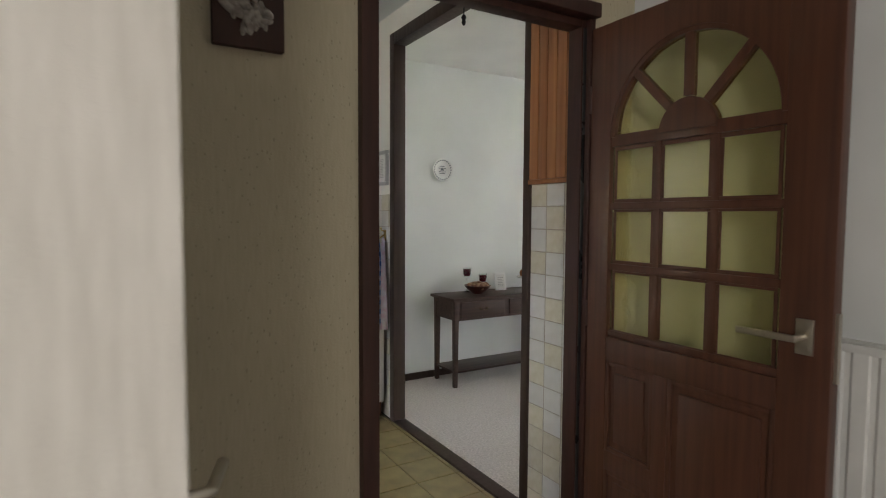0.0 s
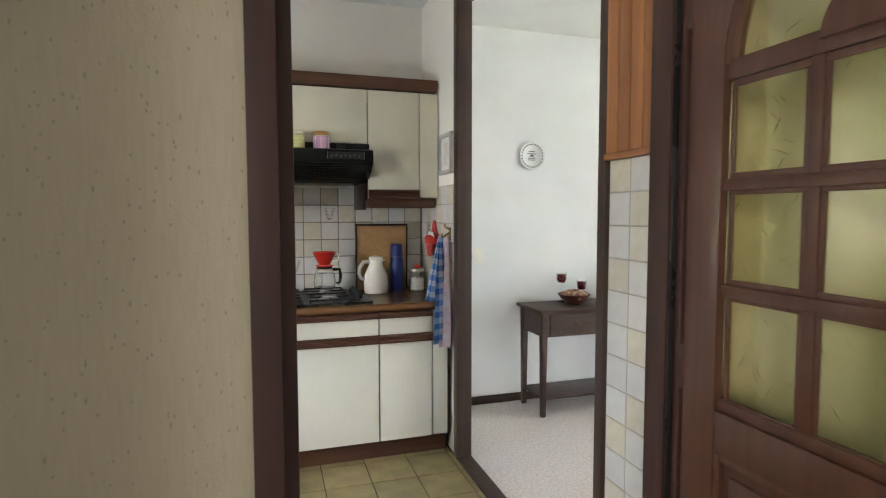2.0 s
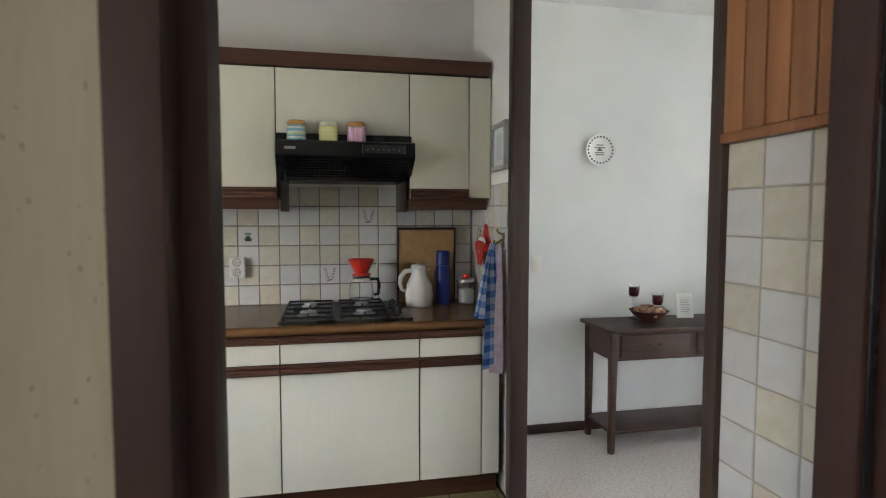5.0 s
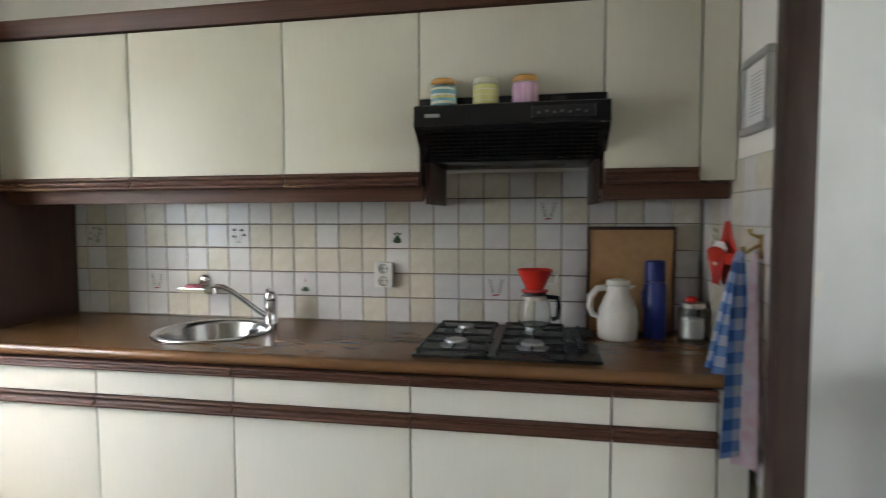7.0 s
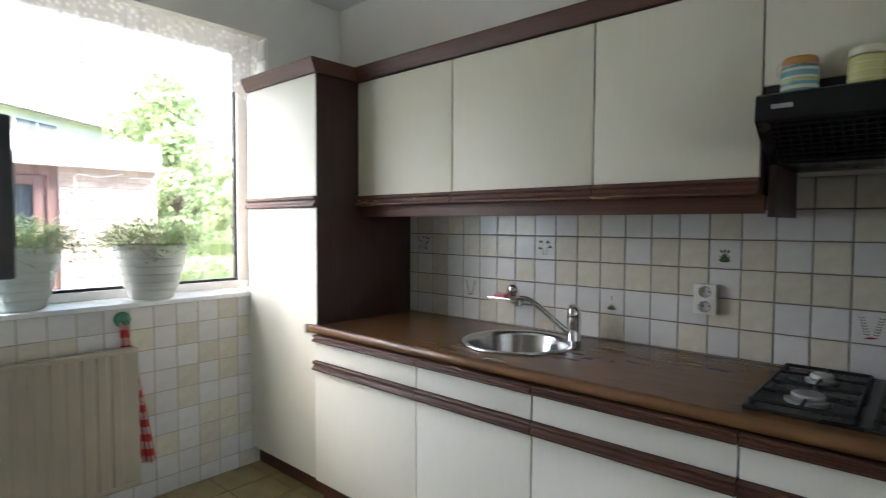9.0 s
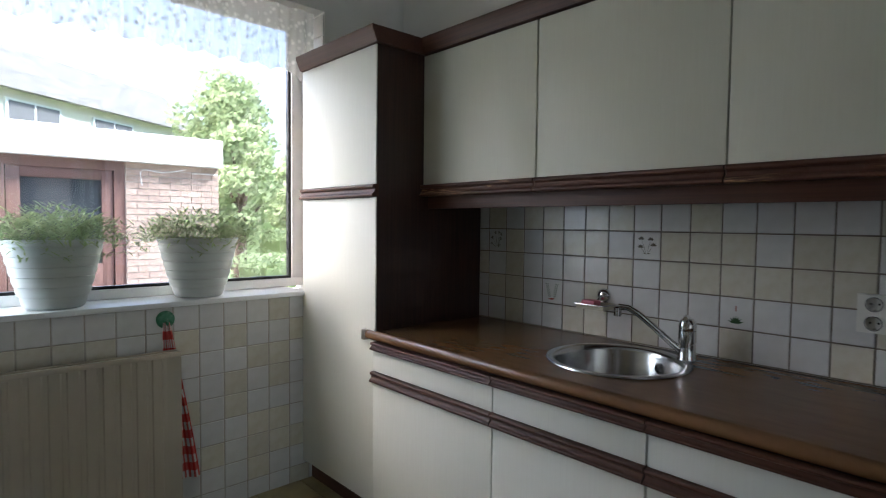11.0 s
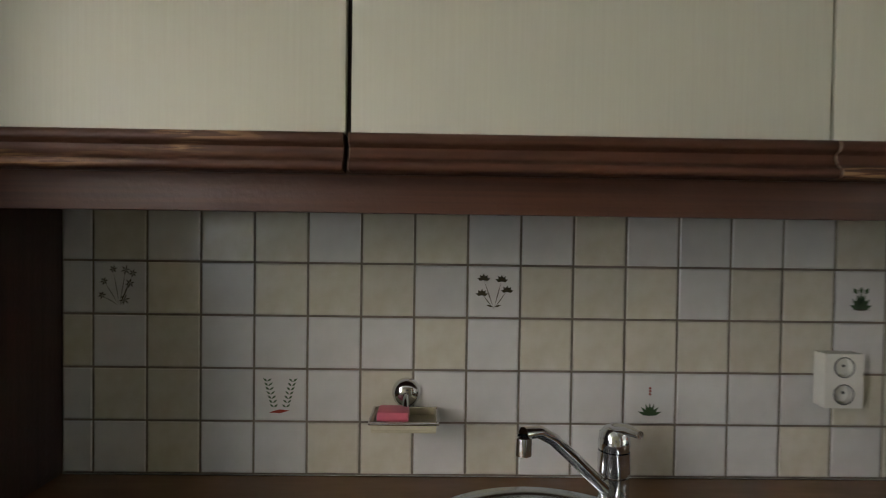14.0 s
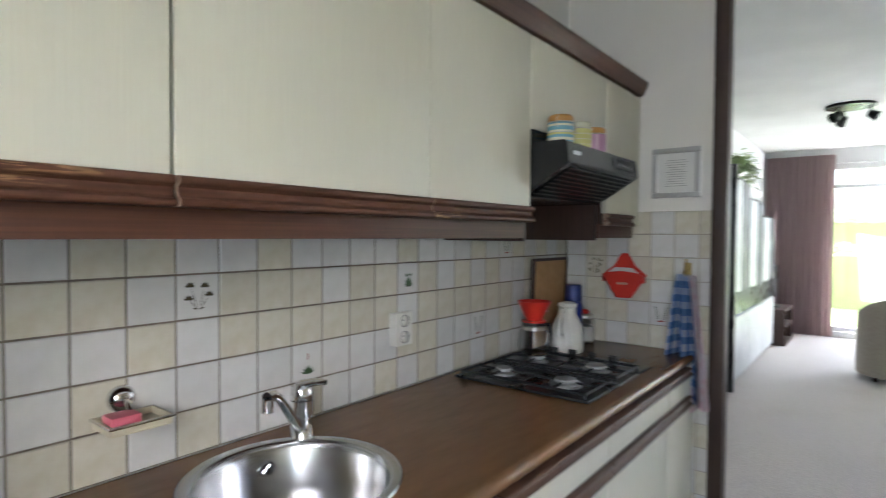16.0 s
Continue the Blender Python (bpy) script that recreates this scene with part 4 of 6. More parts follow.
def gingham(name, colours, pitch, thin=0.0):
    """Woven checks: two stripe sets that cross."""
    m = bpy.data.materials.new(name)
    m.use_nodes = True
    n, l = m.node_tree.nodes, m.node_tree.links
    uv = n.new("ShaderNodeUVMap")
    sep = n.new("ShaderNodeSeparateXYZ")
    l.new(uv.outputs["UV"], sep.inputs["Vector"])
    bands = []
    for axis in ("X", "Y"):
        mul = n.new("ShaderNodeMath")
        mul.operation = "MULTIPLY"
        mul.inputs[1].default_value = 1 / pitch
        l.new(sep.outputs[axis], mul.inputs[0])
        fract = n.new("ShaderNodeMath")
        fract.operation = "FRACT"
        l.new(mul.outputs[0], fract.inputs[0])
        cmp = n.new("ShaderNodeMath")
        cmp.operation = "GREATER_THAN"
        cmp.inputs[1].default_value = 0.5
        l.new(fract.outputs[0], cmp.inputs[0])
        bands.append(cmp)
    add = n.new("ShaderNodeMath")
    add.operation = "ADD"
    l.new(bands[0].outputs[0], add.inputs[0])
    l.new(bands[1].outputs[0], add.inputs[1])
    half = n.new("ShaderNodeMath")
    half.operation = "MULTIPLY"
    half.inputs[1].default_value = 0.5
    l.new(add.outputs[0], half.inputs[0])
    ramp = n.new("ShaderNodeValToRGB")
    ramp.color_ramp.interpolation = "CONSTANT"
    ramp.color_ramp.elements[0].color = (*colours[0], 1)
    e = ramp.color_ramp.elements[1]
    e.position, e.color = 0.4, (*colours[1], 1)
    e = ramp.color_ramp.elements.new(0.9)
    e.color = (*colours[2], 1)
    l.new(half.outputs[0], ramp.inputs["Fac"])
    b = n["Principled BSDF"]
    l.new(ramp.outputs["Color"], b.inputs["Base Color"])
    b.inputs["Roughness"].default_value = 0.95
    weave = n.new("ShaderNodeTexNoise")
    weave.inputs["Scale"].default_value = 420
    rel = n.new("ShaderNodeBump")
    rel.inputs["Strength"].default_value, rel.inputs["Distance"].default_value = 0.4, 0.002
    l.new(weave.outputs["Fac"], rel.inputs["Height"])
    l.new(rel.outputs["Normal"], b.inputs["Normal"])
    return m


def hanging_cloth(top, drop, width0, width1, folds, depth0, depth1, across, outward, seed, skew=0.0):
    """A cloth gathered at its top, falling in folds that widen downwards."""
    bm = bmesh.new()
    layer = bm.loops.layers.uv.new("UVMap")
    nu, nv = 40, 30
    top, across, outward = Vector(top), Vector(across), Vector(outward)
    rng = random.Random(seed)
    phase = [rng.uniform(0, 6.28) for _ in range(3)]
    rows = []
    for j in range(nv + 1):
        v = j / nv
        w = width0 + (width1 - width0) * v ** 0.7
        dep = depth0 + (depth1 - depth0) * v ** 0.8
        row = []
        for i in range(nu + 1):
            u = i / nu - 0.5
            wave = 0.5 + 0.5 * math.sin(folds * 2 * math.pi * u + phase[0] + 0.8 * v)
            wave += 0.15 * math.sin(5 * u * folds + phase[1] + 3 * v)
            p = top + across * (u * w + skew * v + 0.006 * math.sin(4 * v + phase[2])) + outward * (0.012 + dep * wave) + Vector((0, 0, -drop * v - 0.02 * abs(u) * v + 0.012 * math.sin(3 * u + phase[1]) * v))
            row.append((bm.verts.new(p), (u * 0.42, v * drop)))
        rows.append(row)
    for j in range(nv):
        for i in range(nu):
            quad = (rows[j][i], rows[j + 1][i], rows[j + 1][i + 1], rows[j][i + 1])
            f = bm.faces.new([q[0] for q in quad])
            for loop, q in zip(f.loops, quad):
                loop[layer].uv = q[1]
    bmesh.ops.solidify(bm, geom=bm.faces[:], thickness=0.003)
    return bm


CHECK = gingham("blue_checked_cotton", ((0.72, 0.76, 0.84), (0.24, 0.40, 0.72), (0.06, 0.17, 0.52)), 0.060)
PINKCLOTH = material("pale_pink_cotton", (0.72, 0.52, 0.60), 0.95, second=(0.75, 0.70, 0.74), scale=(30, 30, 30), bump=0.3, bump_scale=300)
REDCLOTH = gingham("red_white_checked_cotton", ((0.72, 0.70, 0.68), (0.62, 0.12, 0.10), (0.55, 0.03, 0.025)), 0.07)
solid("tea_towel", hanging_cloth((XR - 0.035, HKY + 0.005, HKZ - 0.010), 0.555, 0.045, 0.155, 2, 0.01, 0.10, (0, 1, 0), (-1, 0, 0), 4, -0.006), CHECK, "blue and white checked tea towel hanging from a brass hook", "towel")
solid("hand_towel", hanging_cloth((XR - 0.012, HKY - 0.03, HKZ - 0.015), 0.59, 0.03, 0.085, 2, 0.004, 0.05, (0, 1, 0), (-1, 0, 0), 9, -0.03), PINKCLOTH, "pale pink towel hanging behind the checked one", "towel")

# pine boards above the tiled strip
ledge = structure("trim_ledge", boxed(XR - 0.022, XR + 0.004, 1.49, 1.871, 1.463, 1.482, bevel=0.003), PINE, "small pine ledge between tiles and boards", "trim", True)
panelling = structure("trim_pine_panelling", boxed(XR - 0.004, XR + 0.004, 1.49, 1.871, 1.482, 2.59), PINE, "orange pine panelling above the tiled strip", "trim", True)
n_boards = 7
for i in range(n_boards):
    w = (1.871 - 1.49) / n_boards
    part("board", boxed(XR - 0.016, XR - 0.004, 1.49 + i * w + 0.0015, 1.49 + (i + 1) * w - 0.0015, 1.483, 2.59, bevel=0.003), PINE, panelling)

orn = thing("hanging_ornament", (XR + 0.03, 2.46, 2.39), "small black wrought iron ornament hanging from the opening's head", "ornament")
part("rod", tube([(XR + 0.03, 2.46, 2.39), (XR + 0.03, 2.46, 2.355)], 0.003, 8), BLACK_IRON, orn)
part("bell", lathe([(0.0, 0.0), (0.006, 0.004), (0.012, 0.018), (0.008, 0.03), (0.014, 0.042), (0.008, 0.054), (0.0, 0.06)], (XR + 0.03, 2.46, 2.297), 14), BLACK_IRON, orn)

# ---- window side of the kitchen ----
WX, WY0, WY1, WZ0, WZ1 = -1.97, 1.62, 3.44, 0.945, 2.32
win = thing("window_1", (WX, 2.5, WZ0), "wide white-framed kitchen window onto the yard", "window", kind="structure")
for y0, y1, z0, z1 in ((WY0, WY1, WZ0, WZ0 + 0.042), (WY0, WY1, WZ1 - 0.05, WZ1), (WY0, WY0 + 0.06, WZ0 + 0.042, WZ1 - 0.05), (WY1 - 0.065, WY1, WZ0 + 0.042, WZ1 - 0.05)):
    part("frame_bar", boxed(WX - 0.03, WX + 0.03, y0, y1, z0, z1, bevel=0.004), WHITE_PAINT, win)
for y0, y1, z0, z1 in ((WY0 + 0.06, WY1 - 0.065, WZ0 + 0.042, WZ0 + 0.056), (WY1 - 0.079, WY1 - 0.065, WZ0 + 0.056, WZ1 - 0.05)):
    part("glazing_bead", boxed(WX - 0.012, WX + 0.018, y0, y1, z0, z1, bevel=0.003), BLACK, win, "black glazing rubber")
pane = part("pane", boxed(WX - 0.004, WX + 0.002, WY0 + 0.05, WY1 - 0.055, WZ0 + 0.03, WZ1 - 0.04), GLASS, win, smooth=False)
pane.visible_shadow = False
structure("window_sill", boxed(WX + 0.02, XW + 0.018, WY0, 3.338, 0.923, WZ0, bevel=0.004), WHITE_PAINT, "white window sill above the tiles", "sill", True)

LACE = bpy.data.materials.new("white_lace")
LACE.use_nodes = True
n, l = LACE.node_tree.nodes, LACE.node_tree.links
b = n["Principled BSDF"]
b.inputs["Base Color"].default_value, b.inputs["Roughness"].default_value = (0.80, 0.80, 0.78, 1), 0.95
b.inputs["Subsurface Weight"].default_value = 0.0
cell = n.new("ShaderNodeTexVoronoi")
cell.inputs["Scale"].default_value = 34
co = n.new("ShaderNodeTexCoord")
l.new(co.outputs["Object"], cell.inputs["Vector"])
rp = n.new("ShaderNodeMapRange")
rp.inputs["From Min"].default_value, rp.inputs["From Max"].default_value = 0.15, 0.45
rp.inputs["To Min"].default_value, rp.inputs["To Max"].default_value = 0.95, 0.62
l.new(cell.outputs["Distance"], rp.inputs["Value"])
l.new(rp.outputs["Result"], b.inputs["Alpha"])
tl = n.new("ShaderNodeBsdfTranslucent")
tl.inputs["Color"].default_value = (0.88, 0.85, 0.78, 1)
tr = n.new("ShaderNodeBsdfTransparent")
mx = n.new("ShaderNodeMixShader")
mx.inputs["Fac"].default_value = 0.45
inv = n.new("ShaderNodeMixShader")
l.new(rp.outputs["Result"], inv.inputs["Fac"])
l.new(tr.outputs[0], inv.inputs[1])
l.new(tl.outputs[0], inv.inputs[2])
l.new(b.outputs[0], mx.inputs[1])
l.new(inv.outputs[0], mx.inputs[2])
l.new(mx.outputs[0], n["Material Output"].inputs["Surface"])

cur = thing("lace_valance", (XW - 0.06, 2.5, 2.35), "white lace valance across the top of the kitchen window", "curtain")
bm = bmesh.new()
rows = []
NU = 180
for i in range(NU + 1):
    y = WY0 + 0.01 + (3.41 - WY0) * i / NU
    wave = 0.013 * math.sin(i * 0.52) + 0.006 * math.sin(i * 1.31)
    drop = 2.005 + 0.018 * abs(math.sin(i * 0.26)) + (-0.16 * max(0, (i - 168) / 12) ** 1.2 if i > 168 else 0)
    col = []
    for k in range(9):
        v = k / 8
        col.append(bm.verts.new((XW - 0.07 + wave * (0.5 + 0.5 * v), y, 2.44 + (drop - 2.44) * v)))
    rows.append(col)
for a, c in zip(rows, rows[1:]):
    for k in range(8):
        bm.faces.new((a[k], a[k + 1], c[k + 1], c[k]))
part("lace", bm, LACE, cur)
part("rod", tube([(XW - 0.07, WY0, 2.45), (XW - 0.07, 3.43, 2.45)], 0.006, 8), WHITE_PAINT, cur)

# flower pots with trailing plants
POT = material("pale_grey_ribbed_glaze", (0.52, 0.555, 0.535), 0.4, second=(0.46, 0.49, 0.475), scale=(4, 4, 30))
LEAF = material("fresh_green_leaf", (0.24, 0.38, 0.11), 0.5, second=(0.32, 0.46, 0.17), scale=(30, 30, 30))
LEAF_PALE = material("pale_variegated_leaf", (0.40, 0.46, 0.24), 0.5, second=(0.24, 0.36, 0.10), scale=(40, 40, 40))
SOIL = material("dark_soil", (0.04, 0.03, 0.02), 0.95)


def leaf_blade(bm, base, direction, length, width, droop):
    d = Vector(direction).normalized()
    side = d.cross(Vector((0, 0, 1)))
    side = side.normalized() if side.length > 1e-3 else Vector((1, 0, 0))
    last = None
    for k, (s, w) in enumerate(((0, 0.35), (0.4, 1.0), (0.75, 0.7), (1.0, 0.06))):
        p = Vector(base) + d * (length * s) + Vector((0, 0, -droop * s * s))
        a, c = bm.verts.new(p + side * width * w / 2), bm.verts.new(p - side * width * w / 2)
        if last:
            bm.faces.new((last[0], a, c, last[1]))
        last = (a, c)


def pot_plant(x, y, seed):
    rng = random.Random(seed)
    z = WZ0
    t = thing("potted_plant", (x, y, z), "trailing green plant in a pale grey ribbed pot", "plant", "plants on the sill")
    prof = [(0.0, 0.0), (0.090, 0.0), (0.096, 0.004)]
    for k in range(6):
        za = 0.010 + k * 0.038
        r = 0.100 + 0.061 * (k / 6) ** 0.8
        prof += [(r, za), (r + 0.007, za + 0.019), (r + 0.008, za + 0.036), (r + 0.004, za + 0.038)]
    prof += [(0.168, 0.252), (0.171, 0.262), (0.164, 0.263), (0.158, 0.235), (0.0, 0.235)]
    part("pot", lathe(prof, (x, y, z), 48), POT, t)
    part("soil", lathe([(0.157, 0.236), (0.08, 0.245), (0, 0.247)], (x, y, z), 20), SOIL, t)
    for name, m, count in (("foliage", LEAF, 460), ("pale_foliage", LEAF_PALE, 380)):
        bm = bmesh.new()
        for _ in range(count):
            a, r = rng.uniform(0, 2 * math.pi), 0.155 * math.sqrt(rng.random())
            base = Vector((x + r * math.cos(a), y + r * math.sin(a), z + 0.25))
            lift = rng.uniform(0.0, 0.145) * (1 - r / 0.30)
            stem = base + Vector((math.cos(a) * r * 0.35, math.sin(a) * r * 0.35, lift))
            if r > 0.125 and rng.random() < 0.45:
                stem.z -= rng.uniform(0.0, 0.07)
                stem += Vector((math.cos(a), math.sin(a), 0)) * 0.04
            for _ in range(3):
                b2 = a + rng.uniform(-1.6, 1.6)
                leaf_blade(bm, stem + Vector((rng.uniform(-0.02, 0.02), rng.uniform(-0.02, 0.02), rng.uniform(-0.01, 0.02))), (math.cos(b2), math.sin(b2), rng.uniform(-0.2, 0.9)), rng.uniform(0.025, 0.070), rng.uniform(0.005, 0.010), rng.uniform(0.0, 0.02))
        part(name, bm, m, t, "green leaves" if name == "foliage" else "pale variegated leaves")
    for _ in range(6):
        bm = bmesh.new()
        a = rng.uniform(0, 2 * math.pi)
        h = rng.uniform(0.07, 0.16)
        tube([(x + 0.1 * math.cos(a), y + 0.1 * math.sin(a), z + 0.25), (x + 0.14 * math.cos(a), y + 0.14 * math.sin(a), z + 0.25 + h * 0.7), (x + 0.2 * math.cos(a), y + 0.2 * math.sin(a), z + 0.25 + h)], 0.0018, 5, bm)
        part("stem", bm, LEAF, t)


pot_plant(-1.835, 2.865, 5)
pot_plant(-1.835, 2.330, 8)


def radiator(name, label, x0, x1, y0, y1, z0, z1, mat, face):
    """Panel radiator with pressed vertical flutes; face is the x of its front side."""
    r = thing(name, ((x0 + x1) / 2, (y0 + y1) / 2, z0), label, "radiator")
    s = 1 if face > (x0 + x1) / 2 else -1
    bm = bmesh.new()
    pitch, n = 0.056, int((y1 - y0 - 0.03) / 0.056)
    outline = [(face - s * 0.016, y0)]
    for i in range(n):
        y = y0 + 0.015 + i * pitch
        outline += [(face - s * 0.0, y + 0.004), (face, y + 0.036), (face - s * 0.006, y + 0.043), (face - s * 0.006, y + pitch)]
    outline += [(face - s * 0.0, y1 - 0.004), (face - s * 0.016, y1)]
    part("front_panel", prism(outline, "z", z0 + 0.02, z1 - 0.02), mat, r, smooth=False)
    part("top_rail", boxed(min(face, face - s * 0.016), max(face, face - s * 0.016), y0, y1, z1 - 0.022, z1, bevel=0.005), mat, r)
    part("bottom_rail", boxed(min(face, face - s * 0.016), max(face, face - s * 0.016), y0, y1, z0, z0 + 0.022, bevel=0.005), mat, r)
    rear = x0 if s > 0 else x1
    part("rear_panel", boxed(min(rear, rear + s * 0.014), max(rear, rear + s * 0.014), y0, y1, z0, z1 - 0.004, bevel=0.003), mat, r)
    for y in (y0 + 0.002, y1 - 0.005):
        part("side_cover", boxed(x0, x1 - 0.001, y, y + 0.003, z0 + 0.01, z1 - 0.006), mat, r)
    for y in (y0 + 0.15, y1 - 0.15):
        part("bracket", boxed(min(rear, rear - s * 0.05), max(rear, rear - s * 0.05), y, y + 0.02, z0 + 0.05, z1 - 0.05), mat, r)
    part("pipe", tube([((x0 + x1) / 2, y0 + 0.04, z0 + 0.01), ((x0 + x1) / 2, y0 + 0.04, -0.01)], 0.008, 8), mat, r)
    return r


radiator("radiator", "cream panel radiator below the kitchen window", XW + 0.035, XW + 0.105, 1.70, 2.722, 0.13, 0.755, RADIATOR, XW + 0.105)
radiator("hall_radiator", "white panel radiator on the hall wall", 1.665, 1.755, -0.35, 0.76, 0.32, 1.03, RADIATOR_WHITE, 1.665)

hk = thing("green_hook", (XW, 2.69, 0.873), "round green ceramic towel hook on the tiles", "hook")
GREENGLAZE = material("green_ceramic", (0.02, 0.16, 0.07), 0.25, second=(0.10, 0.25, 0.15), scale=(60, 60, 60))
part("disc", lathe([(0.036, 0.0), (0.036, 0.006), (0.028, 0.012), (0.012, 0.014), (0, 0.016)], (XW + 0.001, 2.69, 0.873), 24, turn=Matrix.Rotation(radians(90), 4, "Y")), GREENGLAZE, hk)
part("prong", tube([(XW + 0.012, 2.69, 0.868), (XW + 0.03, 2.69, 0.855), (XW + 0.034, 2.69, 0.868)], 0.005, 8), GREENGLAZE, hk)
solid("red_tea_towel", hanging_cloth((XW + 0.004, 2.695, 0.862), 0.66, 0.025, 0.11, 2, 0.004, 0.016, (0, 1, 0), (1, 0, 0), 12, 0.062), REDCLOTH, "red and white checked towel hanging behind the radiator", "towel")

# appliances on the side opposite the worktop
ap = thing("refrigerator", (-0.36, 1.8, 0), "white table-high refrigerator against the hall partition", "refrigerator")
part("body", boxed(-0.74, -0.145, 1.49, 1.935, 0.02, 0.83, bevel=0.006), WHITE_PAINT, ap)
part("door", boxed(-0.738, -0.147, 1.94, 1.975, 0.06, 0.83, bevel=0.008), WHITE_PAINT, ap)
part("top", boxed(-0.745, -0.140, 1.485, 1.98, 0.832, 0.862, bevel=0.006), WHITE_PLASTIC, ap)
part("handle", boxed(-0.20, -0.175, 1.977, 1.998, 0.62, 0.80, bevel=0.006), GREY_PLASTIC, ap)
for x in (-0.70, -0.20):
    part("foot", lathe([(0.02, 0), (0.02, 0.02), (0, 0.02)], (x, 1.90, 0), 12), BLACK, ap)
TAUPE = material("taupe_grey_enamel", (0.27, 0.25, 0.24), 0.4, second=(0.24, 0.22, 0.21))
mw = thing("microwave_oven", (-0.33, 1.75, 1.2), "taupe grey microwave oven on a wall bracket", "microwave")
part("housing", boxed(-0.54, -0.08, 1.56, 1.975, 1.215, 1.49, bevel=0.006), TAUPE, mw)
part("door", boxed(-0.538, -0.20, 1.978, 2.005, 1.22, 1.485, bevel=0.006), TAUPE, mw)
part("control_panel", boxed(-0.198, -0.082, 1.978, 2.005, 1.22, 1.485, bevel=0.006), GREY_PLASTIC, mw)
part("door_handle", tube([(-0.215, 2.01, 1.25), (-0.215, 2.025, 1.27), (-0.215, 2.025, 1.44), (-0.215, 2.01, 1.46)], 0.006, 8), GREY_PLASTIC, mw)
for x in (-0.46, -0.20):
    part("wall_bracket", prism([(1.48, 1.00), (1.48, 1.213), (1.93, 1.213), (1.93, 1.198), (1.50, 1.195), (1.50, 1.00)], "x", x - 0.01, x + 0.01), WHITE_PAINT, mw)

# ---- hall: glazed door, plaque, handles ----
DX0, DX1, DY0, DY1, DT = 1.548, 1.586, 0.647, 1.397, 1.950
AY, AZ, AR = 1.039, 1.585, 0.273
door = thing("door_1", (1.567, 1.39, 0.01), "red-brown wooden hall door with an arched glazed top, standing open", "door", kind="structure")


def slab(y0, y1, z0, z1, name="rail", inset=0.0, mat=MAHOGANY, bevel=0.003):
    return part(name, boxed(DX0 + inset, DX1 - inset, y0, y1, z0, z1, bevel=bevel), mat, door)


slab(1.312, DY1, 0.01, DT, "stile")
slab(DY0, 0.766, 0.01, DT, "stile")
slab(0.766, 1.312, 0.855, 0.936, "lock_rail")
slab(0.766, 1.312, 0.01, 0.17, "bottom_rail")
slab(1.075, 1.125, 0.17, 0.855, "muntin")
slab(1.125, 1.312, 0.49, 0.555, "mid_rail")
for y0, y1, z0, z1 in ((1.125, 1.312, 0.555, 0.855), (1.125, 1.312, 0.17, 0.49), (0.766, 1.075, 0.17, 0.855)):
    p = part("panel", boxed(DX0 + 0.012, DX1 - 0.012, y0, y1, z0, z1), MAHOGANY, door)
    part("raised_field", boxed(DX0 + 0.005, DX1 - 0.005, y0 + 0.035, y1 - 0.035, z0 + 0.035, z1 - 0.035, bevel=0.004), MAHOGANY, p)
    for a in ((y0, y0 + 0.014, z0, z1), (y1 - 0.014, y1, z0, z1), (y0 + 0.014, y1 - 0.014, z0, z0 + 0.014), (y0 + 0.014, y1 - 0.014, z1 - 0.014, z1)):
        part("bead", boxed(DX0 + 0.002, DX0 + 0.012, *a, bevel=0.003), MAHOGANY, p)
rows_z = [(0.952, 1.155), (1.180, 1.352), (1.377, 1.548)]
cols_y = [(0.778, 0.938), (0.963, 1.123), (1.148, 1.300)]
for z, up in ((0.947, 0.011), (1.167, 0.011), (1.364, 0.011), (1.566, 0.026)):
    slab(0.766, 1.312, z - 0.011, z + up, "glazing_bar", 0.007)
for y in (0.950, 1.135):
    for z0, z1 in rows_z:
        slab(y - 0.012, y + 0.012, z0 - 0.003, z1 + 0.008, "glazing_bar", 0.009)
for y0, y1 in cols_y:
    for z0, z1 in rows_z:
        for a in ((y0 - 0.002, y0 + 0.008, z0 + 0.009, z1 - 0.007), (y1 - 0.008, y1 + 0.002, z0 + 0.009, z1 - 0.007), (y0 - 0.002, y1 + 0.002, z0 - 0.003, z0 + 0.009), (y0 - 0.002, y1 + 0.002, z1 - 0.007, z1 + 0.006)):
            part("glazing_bead", boxed(DX0 + 0.0115, 1.5645, *a, bevel=0.002), MAHOGANY, door)
        g = part("pane", boxed(1.564, 1.570, y0 - 0.010, y1 + 0.010, z0 - 0.004, z1 + 0.004), YELLOW_GLASS, door, "yellow textured glass pane", smooth=False)
        g.visible_shadow = False
arc = [(AY + AR * math.cos(a), AZ + AR * math.sin(a)) for a in [radians(d) for d in range(0, 181, 6)]]
right, left = arc[:16], arc[15:]
part("arched_head", prism(right + [(AY, DT), (0.766 + 2 * AR, DT)], "x", DX0, DX1), MAHOGANY, door)
part("arched_head", prism(left + [(0.766, DT), (AY, DT)], "x", DX0, DX1), MAHOGANY, door)
for r0, r1, x0, x1 in ((AR - 0.014, AR + 0.001, DX0 + 0.003, DX1 - 0.003),):
    ring = [(AY + r1 * math.cos(radians(d)), AZ + r1 * math.sin(radians(d))) for d in range(0, 181, 6)] + [(AY + r0 * math.cos(radians(d)), AZ + r0 * math.sin(radians(d))) for d in range(180, -1, -6)]
    part("arch_bead", prism(ring, "x", x0, x1), MAHOGANY, door)
hub = [(AY + 0.092 * math.cos(radians(d)), AZ - 0.01 + 0.092 * math.sin(radians(d))) for d in range(0, 181, 10)]
part("hub", prism(hub, "x", DX0 + 0.002, DX1 - 0.002, bevel=0.002), MAHOGANY, door)
